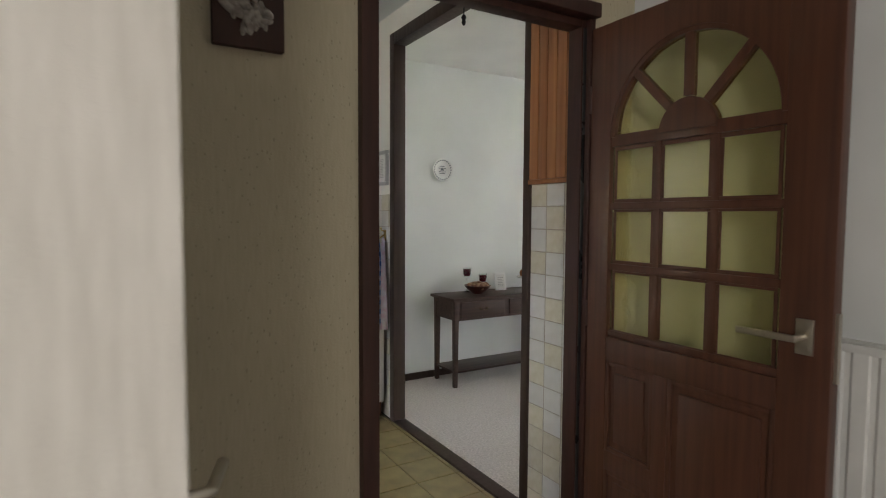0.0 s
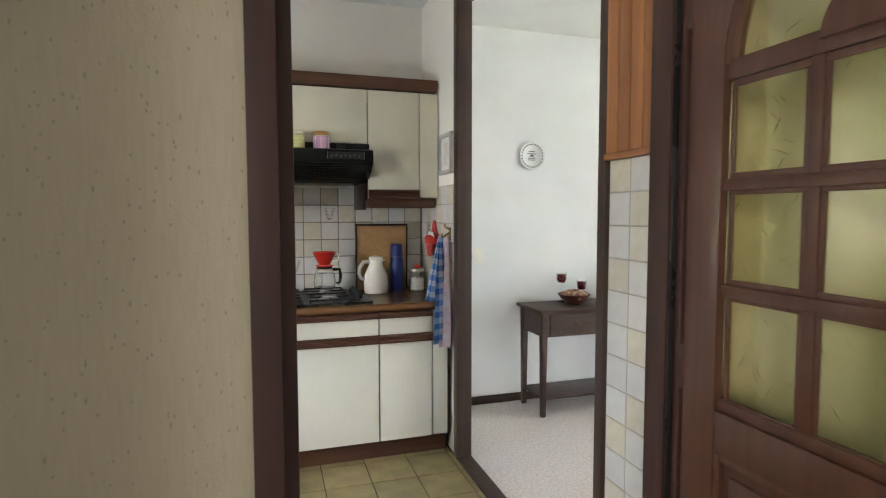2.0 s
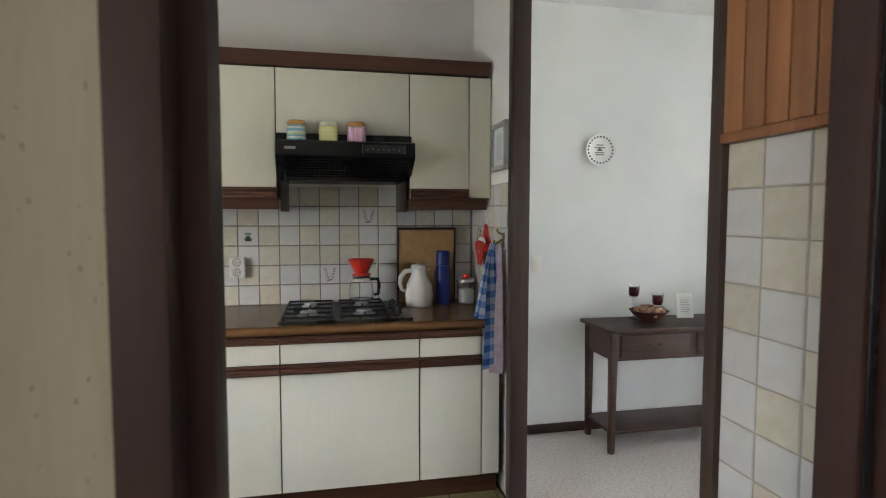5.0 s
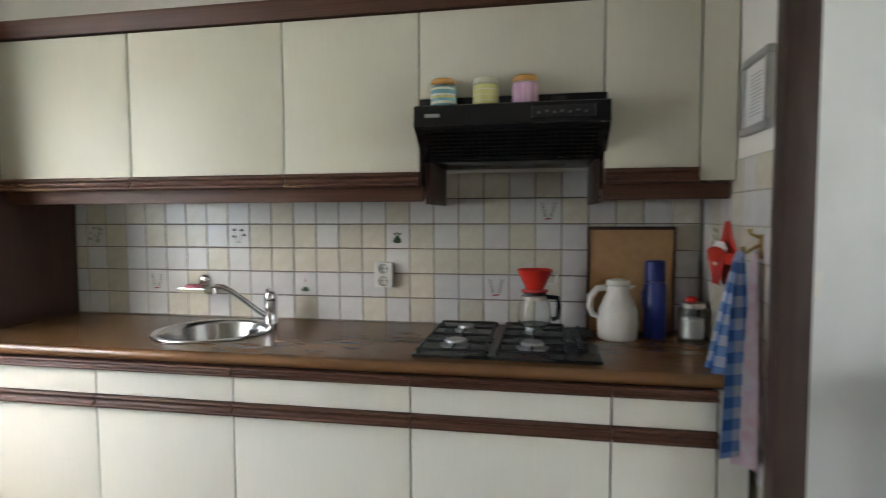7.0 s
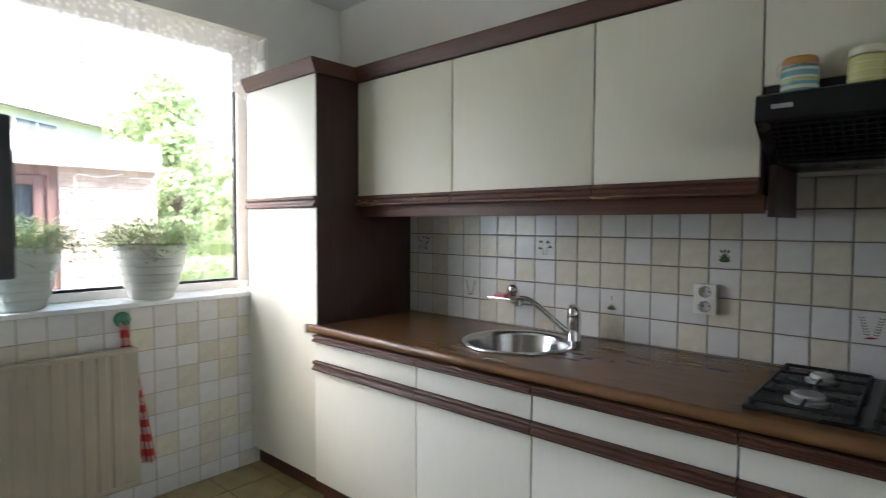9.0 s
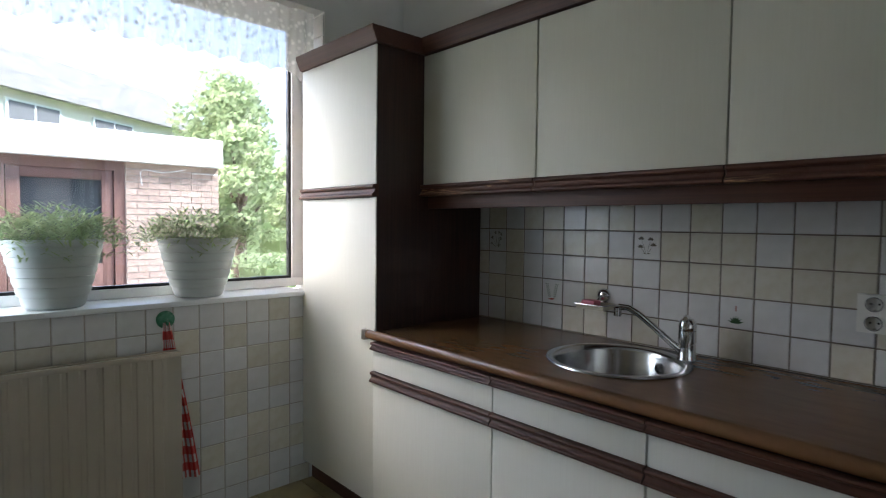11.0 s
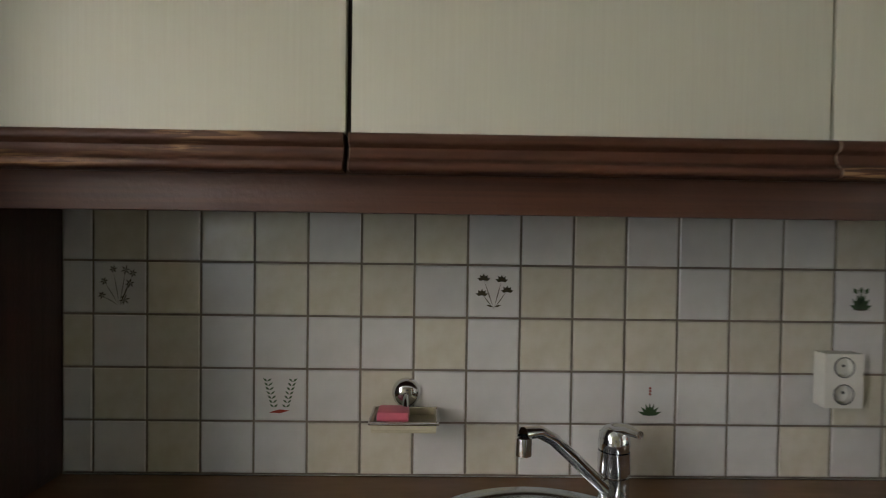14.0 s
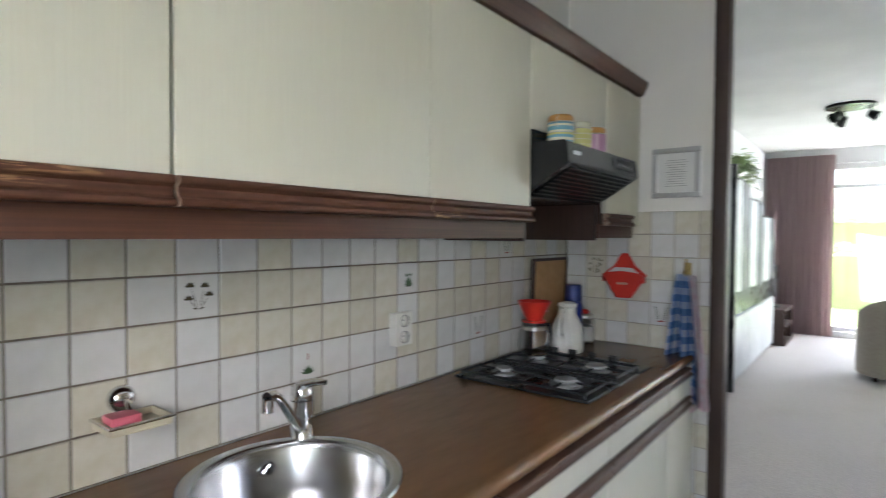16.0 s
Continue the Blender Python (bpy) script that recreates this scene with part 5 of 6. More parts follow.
for d in (46, 90, 134):
    turn = Matrix.Translation((0, AY, AZ)) @ Matrix.Rotation(radians(d), 4, "X")
    bm = bmesh.new()
    box(bm, DX0 + 0.004, DX1 - 0.004, 0.085, AR - 0.005, -0.013, 0.013, bevel=0.003, turn=turn)
    part("spoke", bm, MAHOGANY, door)
g = part("arched_pane", prism([(AY + (AR + 0.006) * math.cos(radians(d)), AZ - 0.012 + (AR + 0.006) * math.sin(radians(d))) for d in range(0, 181, 6)], "x", 1.564, 1.570), YELLOW_GLASS, door, "yellow textured glass fanlight", smooth=False)
g.visible_shadow = False
HZ = 1.052
part("handle_plate", boxed(DX0 - 0.007, DX0, 0.684, 0.723, HZ - 0.043, HZ + 0.041, bevel=0.002), NICKEL, door)
part("handle_spindle", tube([(DX0 - 0.005, 0.705, HZ), (DX0 - 0.05, 0.705, HZ)], 0.008, 10), NICKEL, door)
part("handle_lever", boxed(DX0 - 0.060, DX0 - 0.048, 0.698, 0.838, HZ - 0.008, HZ + 0.008, bevel=0.003), NICKEL, door, "satin metal lever handle")
part("latch", boxed(1.560, 1.574, 0.640, 0.650, HZ - 0.10, HZ + 0.06), NICKEL, door)
for z in (0.25, 1.0, 1.72):
    part("hinge", tube([(DX0 + 0.004, DY1 + 0.004, z - 0.045), (DX0 + 0.004, DY1 + 0.004, z + 0.045)], 0.008, 10), FRAMEWOOD, door)

side = thing("door_2", (0.18, 1.0, 0), "plain white hall door standing open along the corner", "door", kind="structure")
part("leaf", boxed(0.120, 0.155, 0.735, 1.36, 0.01, 1.95, bevel=0.002), WHITE_PAINT, side)
part("handle_plate", boxed(0.155, 0.161, 0.80, 0.835, 0.86, 1.00, bevel=0.002), NICKEL, side)
part("handle_lever", tube([(0.158, 0.82, 0.955), (0.255, 0.82, 0.955), (0.270, 0.828, 0.953), (0.300, 0.93, 0.945)], 0.009, 10), NICKEL, side)

plq = thing("relief_plaque", (0.44, 1.398, 1.72), "dark wooden wall plaque with a pale carved relief", "plaque")
part("board", boxed(0.362, 0.522, 1.375, 1.399, 1.712, 1.955, bevel=0.004), FRAMEWOOD, plq)
RELIEF = material("pale_grey_relief", (0.50, 0.47, 0.42), 0.6, second=(0.25, 0.22, 0.19), scale=(60, 60, 60))
rng = random.Random(3)
for i in range(46):
    a, r = rng.uniform(0, 6.28), math.sqrt(rng.random())
    c = Vector((0.442 + 0.055 * r * math.cos(a), 1.374, 1.835 + 0.085 * r * math.sin(a)))
    s = rng.uniform(0.008, 0.02)
    bm = bmesh.new()
    bmesh.ops.create_icosphere(bm, subdivisions=2, radius=1, matrix=Matrix.Translation(c) @ Euler((rng.uniform(0, 3), rng.uniform(0, 3), rng.uniform(0, 3))).to_matrix().to_4x4() @ Matrix.Diagonal((s * 1.7, s * 0.8, s * 0.6, 1)))
    part("carved_leaf", bm, RELIEF, plq)

# ---- living room: console table and what stands on it ----
OLDBRASS = material("dull_brass", (0.16, 0.12, 0.07), 0.45, 1.0)
SHEDWOOD = material("brown_shed_joinery", (0.135, 0.070, 0.055), 0.5, second=(0.10, 0.052, 0.042), scale=(30, 30, 3))
CT = 0.700
tab = thing("console_table", (2.89, 3.75, 0), "dark walnut console table with two drawers and a low shelf", "table")
part("tabletop", boxed(2.362, 3.418, 3.572, 3.935, CT - 0.022, CT, bevel=0.005), TABLEWOOD, tab)
for x in (2.385, 3.355):
    for y in (3.595, 3.875):
        bm = bmesh.new()
        box(bm, x, x + 0.042, y, y + 0.042, 0.0, CT - 0.022, bevel=0.003)
        for v in bm.verts:
            if v.co.z < 0.12:
                v.co.x = x + 0.021 + (v.co.x - x - 0.021) * 0.72
                v.co.y = y + 0.021 + (v.co.y - y - 0.021) * 0.72
        part("leg", bm, TABLEWOOD, tab)
part("back_apron", boxed(2.427, 3.355, 3.895, 3.915, 0.525, CT - 0.022), TABLEWOOD, tab)
for x in (2.392, 3.372):
    part("side_apron", boxed(x, x + 0.018, 3.637, 3.875, 0.525, CT - 0.022), TABLEWOOD, tab)
part("front_apron", boxed(2.427, 3.355, 3.606, 3.622, 0.520, CT - 0.022), TABLEWOOD, tab)
for x0, x1 in ((2.445, 2.868), (2.914, 3.337)):
    dr = part("drawer", boxed(x0, x1, 3.596, 3.606, 0.538, 0.662, bevel=0.003), TABLEWOOD, tab)
    xm = (x0 + x1) / 2
    part("handle", tube([(xm - 0.03, 3.595, 0.606), (xm - 0.03, 3.58, 0.602), (xm, 3.574, 0.594), (xm + 0.03, 3.58, 0.602), (xm + 0.03, 3.595, 0.606)], 0.0035, 8), OLDBRASS, dr, "dull brass drawer handle")
    for s in (-0.03, 0.03):
        part("rosette", lathe([(0.009, 0), (0.008, 0.004), (0, 0.005)], (xm + s, 3.596, 0.606), 14, turn=Matrix.Rotation(radians(90), 4, "X")), OLDBRASS, dr)
part("shelf", boxed(2.400, 3.382, 3.612, 3.905, 0.108, 0.125, bevel=0.003), TABLEWOOD, tab)

POTP = material("dried_flower_brown", (0.22, 0.09, 0.06), 0.8, second=(0.52, 0.36, 0.24), scale=(40, 40, 40), detail=4, bump=0.6, bump_scale=120, random_tint=0.3)
RIM = material("dark_red_lacquer", (0.11, 0.025, 0.018), 0.3, second=(0.06, 0.02, 0.015), scale=(40, 40, 40))
WAX = material("dark_red_candle_glass", (0.16, 0.008, 0.018), 0.15)
bw = thing("bowl", (2.715, 3.77, CT), "dark red wooden bowl filled with dried flowers", "bowl")
part("dish", lathe([(0.0, 0.0), (0.045, 0.0), (0.05, 0.006), (0.085, 0.035), (0.112, 0.066), (0.106, 0.067), (0.08, 0.04), (0.0, 0.022)], (2.715, 3.77, CT)), RIM, bw)
rng = random.Random(6)
for i in range(16):
    a, r = i * 2.4, 0.075 * math.sqrt((i + 0.5) / 16)
    s = rng.uniform(0.022, 0.032)
    bm = bmesh.new()
    bmesh.ops.create_icosphere(bm, subdivisions=2, radius=s, matrix=Matrix.Translation((2.715 + r * math.cos(a), 3.77 + r * math.sin(a), CT + 0.058 + rng.uniform(0, 0.018) * (1 - r / 0.09))))
    for v in bm.verts:
        v.co += 0.004 * noise.noise_vector(v.co * 90)
    part("dried_flower", bm, POTP, bw)
for x, y, z0, h in ((2.672, 3.865, 0.0, 0.205), (2.825, 3.855, 0.0, 0.150)):
    gl = thing("candle_glass", (x, y, CT), "dark red candle in a glass on the console table", "candle", "candle glasses")
    part("foot", lathe([(0.0, 0.0), (0.030, 0.0), (0.028, 0.005), (0.006, 0.012), (0.006, h - 0.078), (0.0, h - 0.078)], (x, y, CT), 20), GLASS, gl)
    part("cup", lathe([(0.0, h - 0.077), (0.022, h - 0.075), (0.032, h - 0.05), (0.035, h), (0.033, h), (0.030, h - 0.049), (0.0, h - 0.070)], (x, y, CT), 24), GLASS, gl)
    part("wax", lathe([(0.0, h - 0.069), (0.020, h - 0.068), (0.029, h - 0.048), (0.030, h - 0.012), (0.0, h - 0.012)], (x, y, CT), 24), WAX, gl)
card = thing("photo_frame", (2.99, 3.82, CT), "small white frame with a printed card leaning on the table", "frame")
turn = Matrix.Translation((2.99, 3.82, CT)) @ Matrix.Rotation(radians(-8), 4, "Z") @ Matrix.Rotation(radians(-12), 4, "X")
bm = bmesh.new()
box(bm, -0.052, 0.052, -0.006, 0.006, 0.001, 0.150, bevel=0.003, turn=turn)
part("frame", bm, WHITE_PAINT, card)
bm = bmesh.new()
box(bm, -0.038, 0.038, -0.0075, -0.0062, 0.018, 0.134, turn=turn)
sh = part("card", bm, PAPER, card)
bm = bmesh.new()
for i in range(6):
    box(bm, -0.028, 0.020 + 0.008 * (i % 2), -0.0085, -0.0076, 0.035 + i * 0.014, 0.039 + i * 0.014, turn=turn)
part("text_lines", bm, INK, sh)
bm = bmesh.new()
box(bm, -0.015, 0.015, 0.006, 0.06, 0.001, 0.008, turn=Matrix.Translation((2.99, 3.82, CT)) @ Matrix.Rotation(radians(-8), 4, "Z"))
part("stand", bm, WHITE_PAINT, card)
st = thing("cake_stand", (3.30, 3.77, CT), "white porcelain cake stand", "cake stand")
part("stand", lathe([(0.0, 0.0), (0.062, 0.0), (0.060, 0.006), (0.034, 0.02), (0.028, 0.07), (0.05, 0.088), (0.135, 0.098), (0.142, 0.110), (0.136, 0.110), (0.05, 0.100), (0.0, 0.098)], (3.30, 3.77, CT), 40), WHITE_PAINT, st)
for i, (dx, dy, col) in enumerate(((-0.07, -0.02, (0.42, 0.40, 0.06)), (0.0, -0.05, (0.40, 0.42, 0.08)), (0.07, 0.0, (0.34, 0.40, 0.07)), (0.0, 0.05, (0.45, 0.22, 0.06)), (-0.06, 0.055, (0.40, 0.15, 0.05)))):
    skin = material("apple_skin", col, 0.35, second=[c * 0.8 for c in col], scale=(20, 20, 20))
    ap = thing("apple", (3.30 + dx, 3.77 + dy, CT + 0.102), "yellow-green apple on the cake stand", "apple", "fruit on the cake stand")
    part("flesh", lathe([(0.0, 0.006), (0.012, 0.0), (0.028, 0.008), (0.037, 0.032), (0.033, 0.054), (0.018, 0.066), (0.006, 0.064), (0.0, 0.056)], (3.30 + dx, 3.77 + dy, CT + 0.102), 20), skin, ap)
    part("stalk", tube([(3.30 + dx, 3.77 + dy, CT + 0.158), (3.304 + dx, 3.77 + dy, CT + 0.178)], 0.0015, 5), FRAMEWOOD, ap)

plate = thing("wall_plate", (2.515, LIV_Y, 1.71), "white porcelain wall plate with a grey-blue printed border", "plate")
PX, PZ = 2.484, 1.708
up = Matrix.Rotation(radians(90), 4, "X")
part("plate", lathe([(0.0, 0.006), (0.055, 0.006), (0.062, 0.010), (0.094, 0.022), (0.096, 0.020), (0.06, 0.002), (0.0, 0.0)], (PX, LIV_Y - 0.002, PZ), 48, turn=up), WHITE_PAINT, plate)
PRINT = material("grey_blue_print", (0.16, 0.18, 0.20), 0.3)
for k in range(24):
    a = 2 * math.pi * k / 24
    c = Vector((PX + 0.079 * math.cos(a), LIV_Y - 0.0205, PZ + 0.079 * math.sin(a)))
    part("border_motif", lathe([(0.0, 0.0), (0.0075, -0.001), (0.0, 0.0016)], c, 6, turn=up), PRINT, plate)
for w, z in ((0.022, 0.030), (0.034, 0.014), (0.030, -0.016), (0.026, -0.028)):
    part("print_line", boxed(PX - w, PX + w, LIV_Y - 0.0095, LIV_Y - 0.0075, PZ + z - 0.003, PZ + z + 0.003), PRINT, plate)
part("print_picture", prism([(PX - 0.018, PZ - 0.006), (PX + 0.018, PZ - 0.006), (PX + 0.012, PZ + 0.006), (PX, PZ + 0.012), (PX - 0.012, PZ + 0.006)], "y", LIV_Y - 0.0095, LIV_Y - 0.0075), PRINT, plate)
sw = thing("wall_switch", (2.10, LIV_Y, 1.03), "small white wall switch by the opening", "switch")
part("plate", boxed(2.065, 2.125, LIV_Y - 0.010, LIV_Y - 0.001, 0.98, 1.075, bevel=0.003), WHITE_PLASTIC, sw)
part("rocker", boxed(2.078, 2.112, LIV_Y - 0.015, LIV_Y - 0.010, 1.00, 1.055, bevel=0.003), WHITE_PLASTIC, sw)

# ---- living room: far end ----
unit = thing("wall_unit", (5.7, 3.8, 0), "black and white wall unit with narrow glass doors", "cabinet")
WHITE_LAC = material("white_lacquer", (0.72, 0.73, 0.74), 0.35)
part("side_panel", boxed(4.36, 4.42, 3.64, LIV_Y - 0.002, 0, 1.98, bevel=0.003), BLACK, unit, "black side panel")
for x0, x1, z1 in ((4.42, 5.25, 1.9), (5.25, 6.1, 1.75), (6.1, 6.95, 1.6)):
    part("carcass", boxed(x0, x1, 3.70, LIV_Y - 0.002, 0.02, z1), BLACK, unit)
    part("lower_front", boxed(x0 + 0.01, x1 - 0.01, 3.672, 3.70, 0.05, 0.62, bevel=0.003), WHITE_LAC, unit)
    part("upper_front", boxed(x0 + 0.01, (x0 + x1) / 2, 3.672, 3.70, 0.85, z1 - 0.03, bevel=0.003), WHITE_LAC, unit)
    part("glass_front", boxed((x0 + x1) / 2 + 0.01, x1 - 0.01, 3.678, 3.70, 0.85, z1 - 0.03, bevel=0.003), GREY_PLASTIC, unit)
    part("handle", tube([(x0 + 0.36, 3.66, 1.2), (x0 + 0.36, 3.66, 1.32)], 0.006, 8), CHROME, unit)
rng = random.Random(21)
tp = thing("trailing_plant", (4.9, 3.82, 1.9), "green trailing plant in a white pot on the wall unit", "plant")
part("pot", lathe([(0, 0), (0.08, 0), (0.11, 0.14), (0.10, 0.14), (0, 0.12)], (4.9, 3.82, 1.90), 24), WHITE_PAINT, tp)
bm = bmesh.new()
for _ in range(420):
    a, r = rng.uniform(0, 6.28), 0.26 * math.sqrt(rng.random())
    leaf_blade(bm, (4.9 + r * 1.3 * math.cos(a), 3.80 + 0.55 * r * math.sin(a) - 0.05, 2.06 - r * 0.9 * rng.random() + 0.1 * rng.random()), (math.cos(a), math.sin(a), rng.uniform(-0.6, 0.6)), rng.uniform(0.05, 0.10), 0.035, 0.03)
part("foliage", bm, LEAF, tp)

tvs = thing("television_stand", (7.35, 3.72, 0), "low dark television stand with open shelves", "stand")
for z in (0.0, 0.22, 0.42):
    part("shelf", boxed(7.0, 7.75, 3.55, 3.95, z + 0.005, z + 0.03, bevel=0.003), TABLEWOOD, tvs)
for x in (7.0, 7.72):
    part("side", boxed(x, x + 0.03, 3.555, 3.945, 0.03, 0.425), TABLEWOOD, tvs)
tv = thing("television", (7.35, 3.75, 0.45), "black flat television on its stand", "television")
part("screen", boxed(7.05, 7.70, 3.72, 3.77, 0.56, 0.98, bevel=0.006), BLACK, tv)
part("foot", boxed(7.25, 7.5, 3.66, 3.84, 0.451, 0.465, bevel=0.004), GREY_PLASTIC, tv)
part("neck", boxed(7.34, 7.41, 3.735, 3.765, 0.465, 0.56), GREY_PLASTIC, tv)

FABRIC = material("beige_woven_upholstery", (0.40, 0.36, 0.30), 0.95, second=(0.34, 0.30, 0.25), scale=(60, 60, 60), bump=0.4, bump_scale=260)
chair = thing("tub_armchair", (5.95, 2.52, 0), "beige upholstered tub armchair on the carpet", "armchair")
ring = [(5.85 + (0.40 + 0.0) * math.cos(radians(d)), 2.47 + 0.36 * math.sin(radians(d))) for d in range(60, 301, 12)]
inner = [(5.85 + 0.30 * math.cos(radians(d)), 2.47 + 0.27 * math.sin(radians(d))) for d in range(300, 59, -12)]
bm = prism(ring + inner, "z", 0.06, 0.60)
for v in bm.verts:
    if v.co.z > 0.3:
        v.co.z += 0.20 * max(0, min(1, (5.85 - v.co.x) / 0.38)) ** 1.3
        v.co.x += -0.05 * max(0, (5.85 - v.co.x)) / 0.38
part("backrest", bm, FABRIC, chair)
part("seat", boxed(5.62, 6.20, 2.23, 2.71, 0.06, 0.42, bevel=0.04), FABRIC, chair)
for x in (5.66, 6.12):
    for y in (2.27, 2.67):
        part("leg", boxed(x - 0.02, x + 0.02, y - 0.02, y + 0.02, 0.0, 0.06), FRAMEWOOD, chair)

CURT = material("mauve_brown_curtain", (0.55, 0.42, 0.42), 0.95, second=(0.44, 0.33, 0.33), scale=(40, 40, 1), bump=0.2, bump_scale=200)
bm = bmesh.new()
prev = None
for i in range(121):
    y = 3.14 + 0.80 * i / 120
    x = LIV_X - 0.09 + 0.035 * math.sin(i * 0.62) + 0.012 * math.sin(i * 0.23)
    cur_v = (bm.verts.new((x, y, 0.02)), bm.verts.new((x, y, 2.46)))
    if prev:
        bm.faces.new((prev[0], cur_v[0], cur_v[1], prev[1]))
    prev = cur_v
bmesh.ops.solidify(bm, geom=bm.faces[:], thickness=0.004)
solid("window_curtain", bm, CURT, "mauve-brown pleated curtain drawn to the side", "curtain")
w2 = thing("window_2", (LIV_X + 0.1, 1.35, 0.1), "large white-framed living room window onto the garden", "window", kind="structure")
for y0, y1, z0, z1 in ((-0.6, 3.3, 0.08, 0.14), (-0.6, 3.3, 2.27, 2.35), (-0.6, -0.53, 0.14, 2.27), (3.23, 3.3, 0.14, 2.27), (1.0, 1.06, 0.14, 2.27), (-0.53, 1.0, 2.02, 2.06), (1.06, 3.23, 2.02, 2.06)):
    part("frame_bar", boxed(LIV_X + 0.05, LIV_X + 0.12, y0, y1, z0, z1, bevel=0.004), WHITE_PAINT, w2)
for y0, y1 in ((-0.54, 1.01), (1.05, 3.24)):
    g = part("pane", boxed(LIV_X + 0.08, LIV_X + 0.086, y0, y1, 0.13, 2.28), GLASS, w2, smooth=False)
    g.visible_shadow = False
lamp = thing("ceiling_spotlight", (5.3, 2.9, LIV_C), "dark ceiling lamp with three turned spots", "ceiling lamp")
part("bar", lathe([(0.0, 0.0), (0.19, 0.0), (0.19, -0.02), (0.0, -0.025)], (5.3, 2.9, LIV_C - 0.001), 28), BLACK, lamp)
for k in range(3):
    a = 2 * math.pi * k / 3 + 0.4
    c = Vector((5.3 + 0.15 * math.cos(a), 2.9 + 0.15 * math.sin(a), LIV_C - 0.05))
    part("arm", tube([c + Vector((0, 0, 0.03)), c + Vector((0, 0, -0.03))], 0.01, 8), BLACK, lamp)
    d = Vector((math.cos(a), math.sin(a), -0.6)).normalized()
    part("spot", lathe([(0.0, -0.03), (0.032, -0.02), (0.045, 0.06), (0.040, 0.06), (0.0, 0.045)], c + Vector((0, 0, -0.05)), 18, turn=d.to_track_quat("Z", "Y").to_matrix().to_4x4()), BLACK, lamp)

# ---- outside ----
GRASS = material("lawn", (0.075, 0.115, 0.04), 0.95, second=(0.10, 0.14, 0.055), scale=(3, 3, 3), detail=8, bump=0.8, bump_scale=60)
PAVE = material("grey_paving", (0.17, 0.16, 0.15), 0.9, second=(0.12, 0.115, 0.11), scale=(3, 3, 3), detail=8, bump=0.4, bump_scale=40)
structure("ground", boxed(-400, 400, -400, 400, -0.40, -0.15), GRASS, "lawn and garden ground round the house", "ground")
structure("pavement", boxed(-12, XW - 0.3, -6, 14, -0.15, -0.11), PAVE, "grey paved yard behind the kitchen", "pavement")
BRICK = material("brown_pink_brick", (0.37, 0.275, 0.225), 0.85, second=(0.29, 0.21, 0.17), scale=(12, 12, 12), detail=5, random_tint=0.16, bump=0.3, bump_scale=80)
MORTAR = material("pale_mortar", (0.45, 0.41, 0.37), 0.95)
DARK_GLASS = material("dark_reflecting_glass", (0.03, 0.035, 0.04), 0.04, rough_vary=0.01)
HOUSE_WALL = material("cream_house_render", (0.70, 0.66, 0.60), 0.8, second=(0.64, 0.60, 0.54), scale=(2, 2, 2))
FASCIA = material("white_fascia_board", (0.80, 0.80, 0.78), 0.5)
shed = thing("garden_shed", (-7.4, 2, -0.11), "brick garden shed with white roof edge and brown glazed door", "shed")
SXF = -7.0
part("wall", boxed(SXF - 3.0, SXF - 0.012, 3.74, 4.88, -0.11, 2.00), MORTAR, shed)
part("side_wall", boxed(SXF - 3.0, SXF - 0.012, -2.0, 2.45, -0.11, 2.00), MORTAR, shed)
part("rear_wall", boxed(SXF - 3.2, SXF - 3.0, -2.0, 4.88, -0.11, 2.00), MORTAR, shed)
part("roof_edge", boxed(SXF - 3.4, SXF + 0.12, -2.2, 4.90, 2.00, 2.36, bevel=0.01), FASCIA, shed, "white roof edge board")
part("door_frame", boxed(SXF - 0.10, SXF - 0.02, 2.45, 2.56, -0.11, 2.00), SHEDWOOD, shed)
part("door_frame", boxed(SXF - 0.10, SXF - 0.02, 3.62, 3.74, -0.11, 2.00), SHEDWOOD, shed)
part("door_frame", boxed(SXF - 0.10, SXF - 0.02, 2.56, 3.62, 1.88, 2.00), SHEDWOOD, shed)
for y0, y1, z0, z1 in ((2.57, 2.70, -0.08, 1.88), (3.49, 3.61, -0.08, 1.88), (2.70, 3.49, 1.76, 1.88), (2.70, 3.49, -0.08, 0.75)):
    part("door_rail", boxed(SXF - 0.08, SXF - 0.04, y0, y1, z0, z1, bevel=0.004), SHEDWOOD, shed)
part("door_glass", boxed(SXF - 0.066, SXF - 0.060, 2.69, 3.50, 0.74, 1.77), DARK_GLASS, shed, "dark reflecting door glass")

wire = thing("outdoor_cable", (SXF, 4.3, 1.85), "thin white cable clipped loosely along the shed's bricks", "cable")
part("run", tube([(SXF + 0.02, 3.92, 1.72), (SXF + 0.02, 3.90, 1.88), (SXF + 0.02, 3.95, 1.915), (SXF + 0.02, 4.15, 1.89), (SXF + 0.02, 4.30, 1.91), (SXF + 0.02, 4.45, 1.95)], 0.005, 6), FASCIA, wire)
part("run", tube([(SXF + 0.02, 4.52, 1.90), (SXF + 0.02, 4.70, 1.905), (SXF + 0.02, 4.86, 1.90)], 0.005, 6), FASCIA, wire)
house = thing("neighbour_house", (-19, 5, -0.15), "neighbouring house with a grey tiled roof and pale walls", "house")
ROOFTILE = material("grey_roof_tile", (0.20, 0.19, 0.18), 0.8, second=(0.14, 0.135, 0.13), scale=(3, 3, 3))
h0 = Vector((-20.3, 3.6, 0.25))
hd = Vector((-4.2, 5.85, 0)).normalized()
hn = Vector((-hd.y, hd.x, 0)) * 1.0
hm = Matrix(((hd.x, hn.x, 0, h0.x), (hd.y, hn.y, 0, h0.y), (0, 0, 1, h0.z), (0, 0, 0, 1)))
bm = bmesh.new()
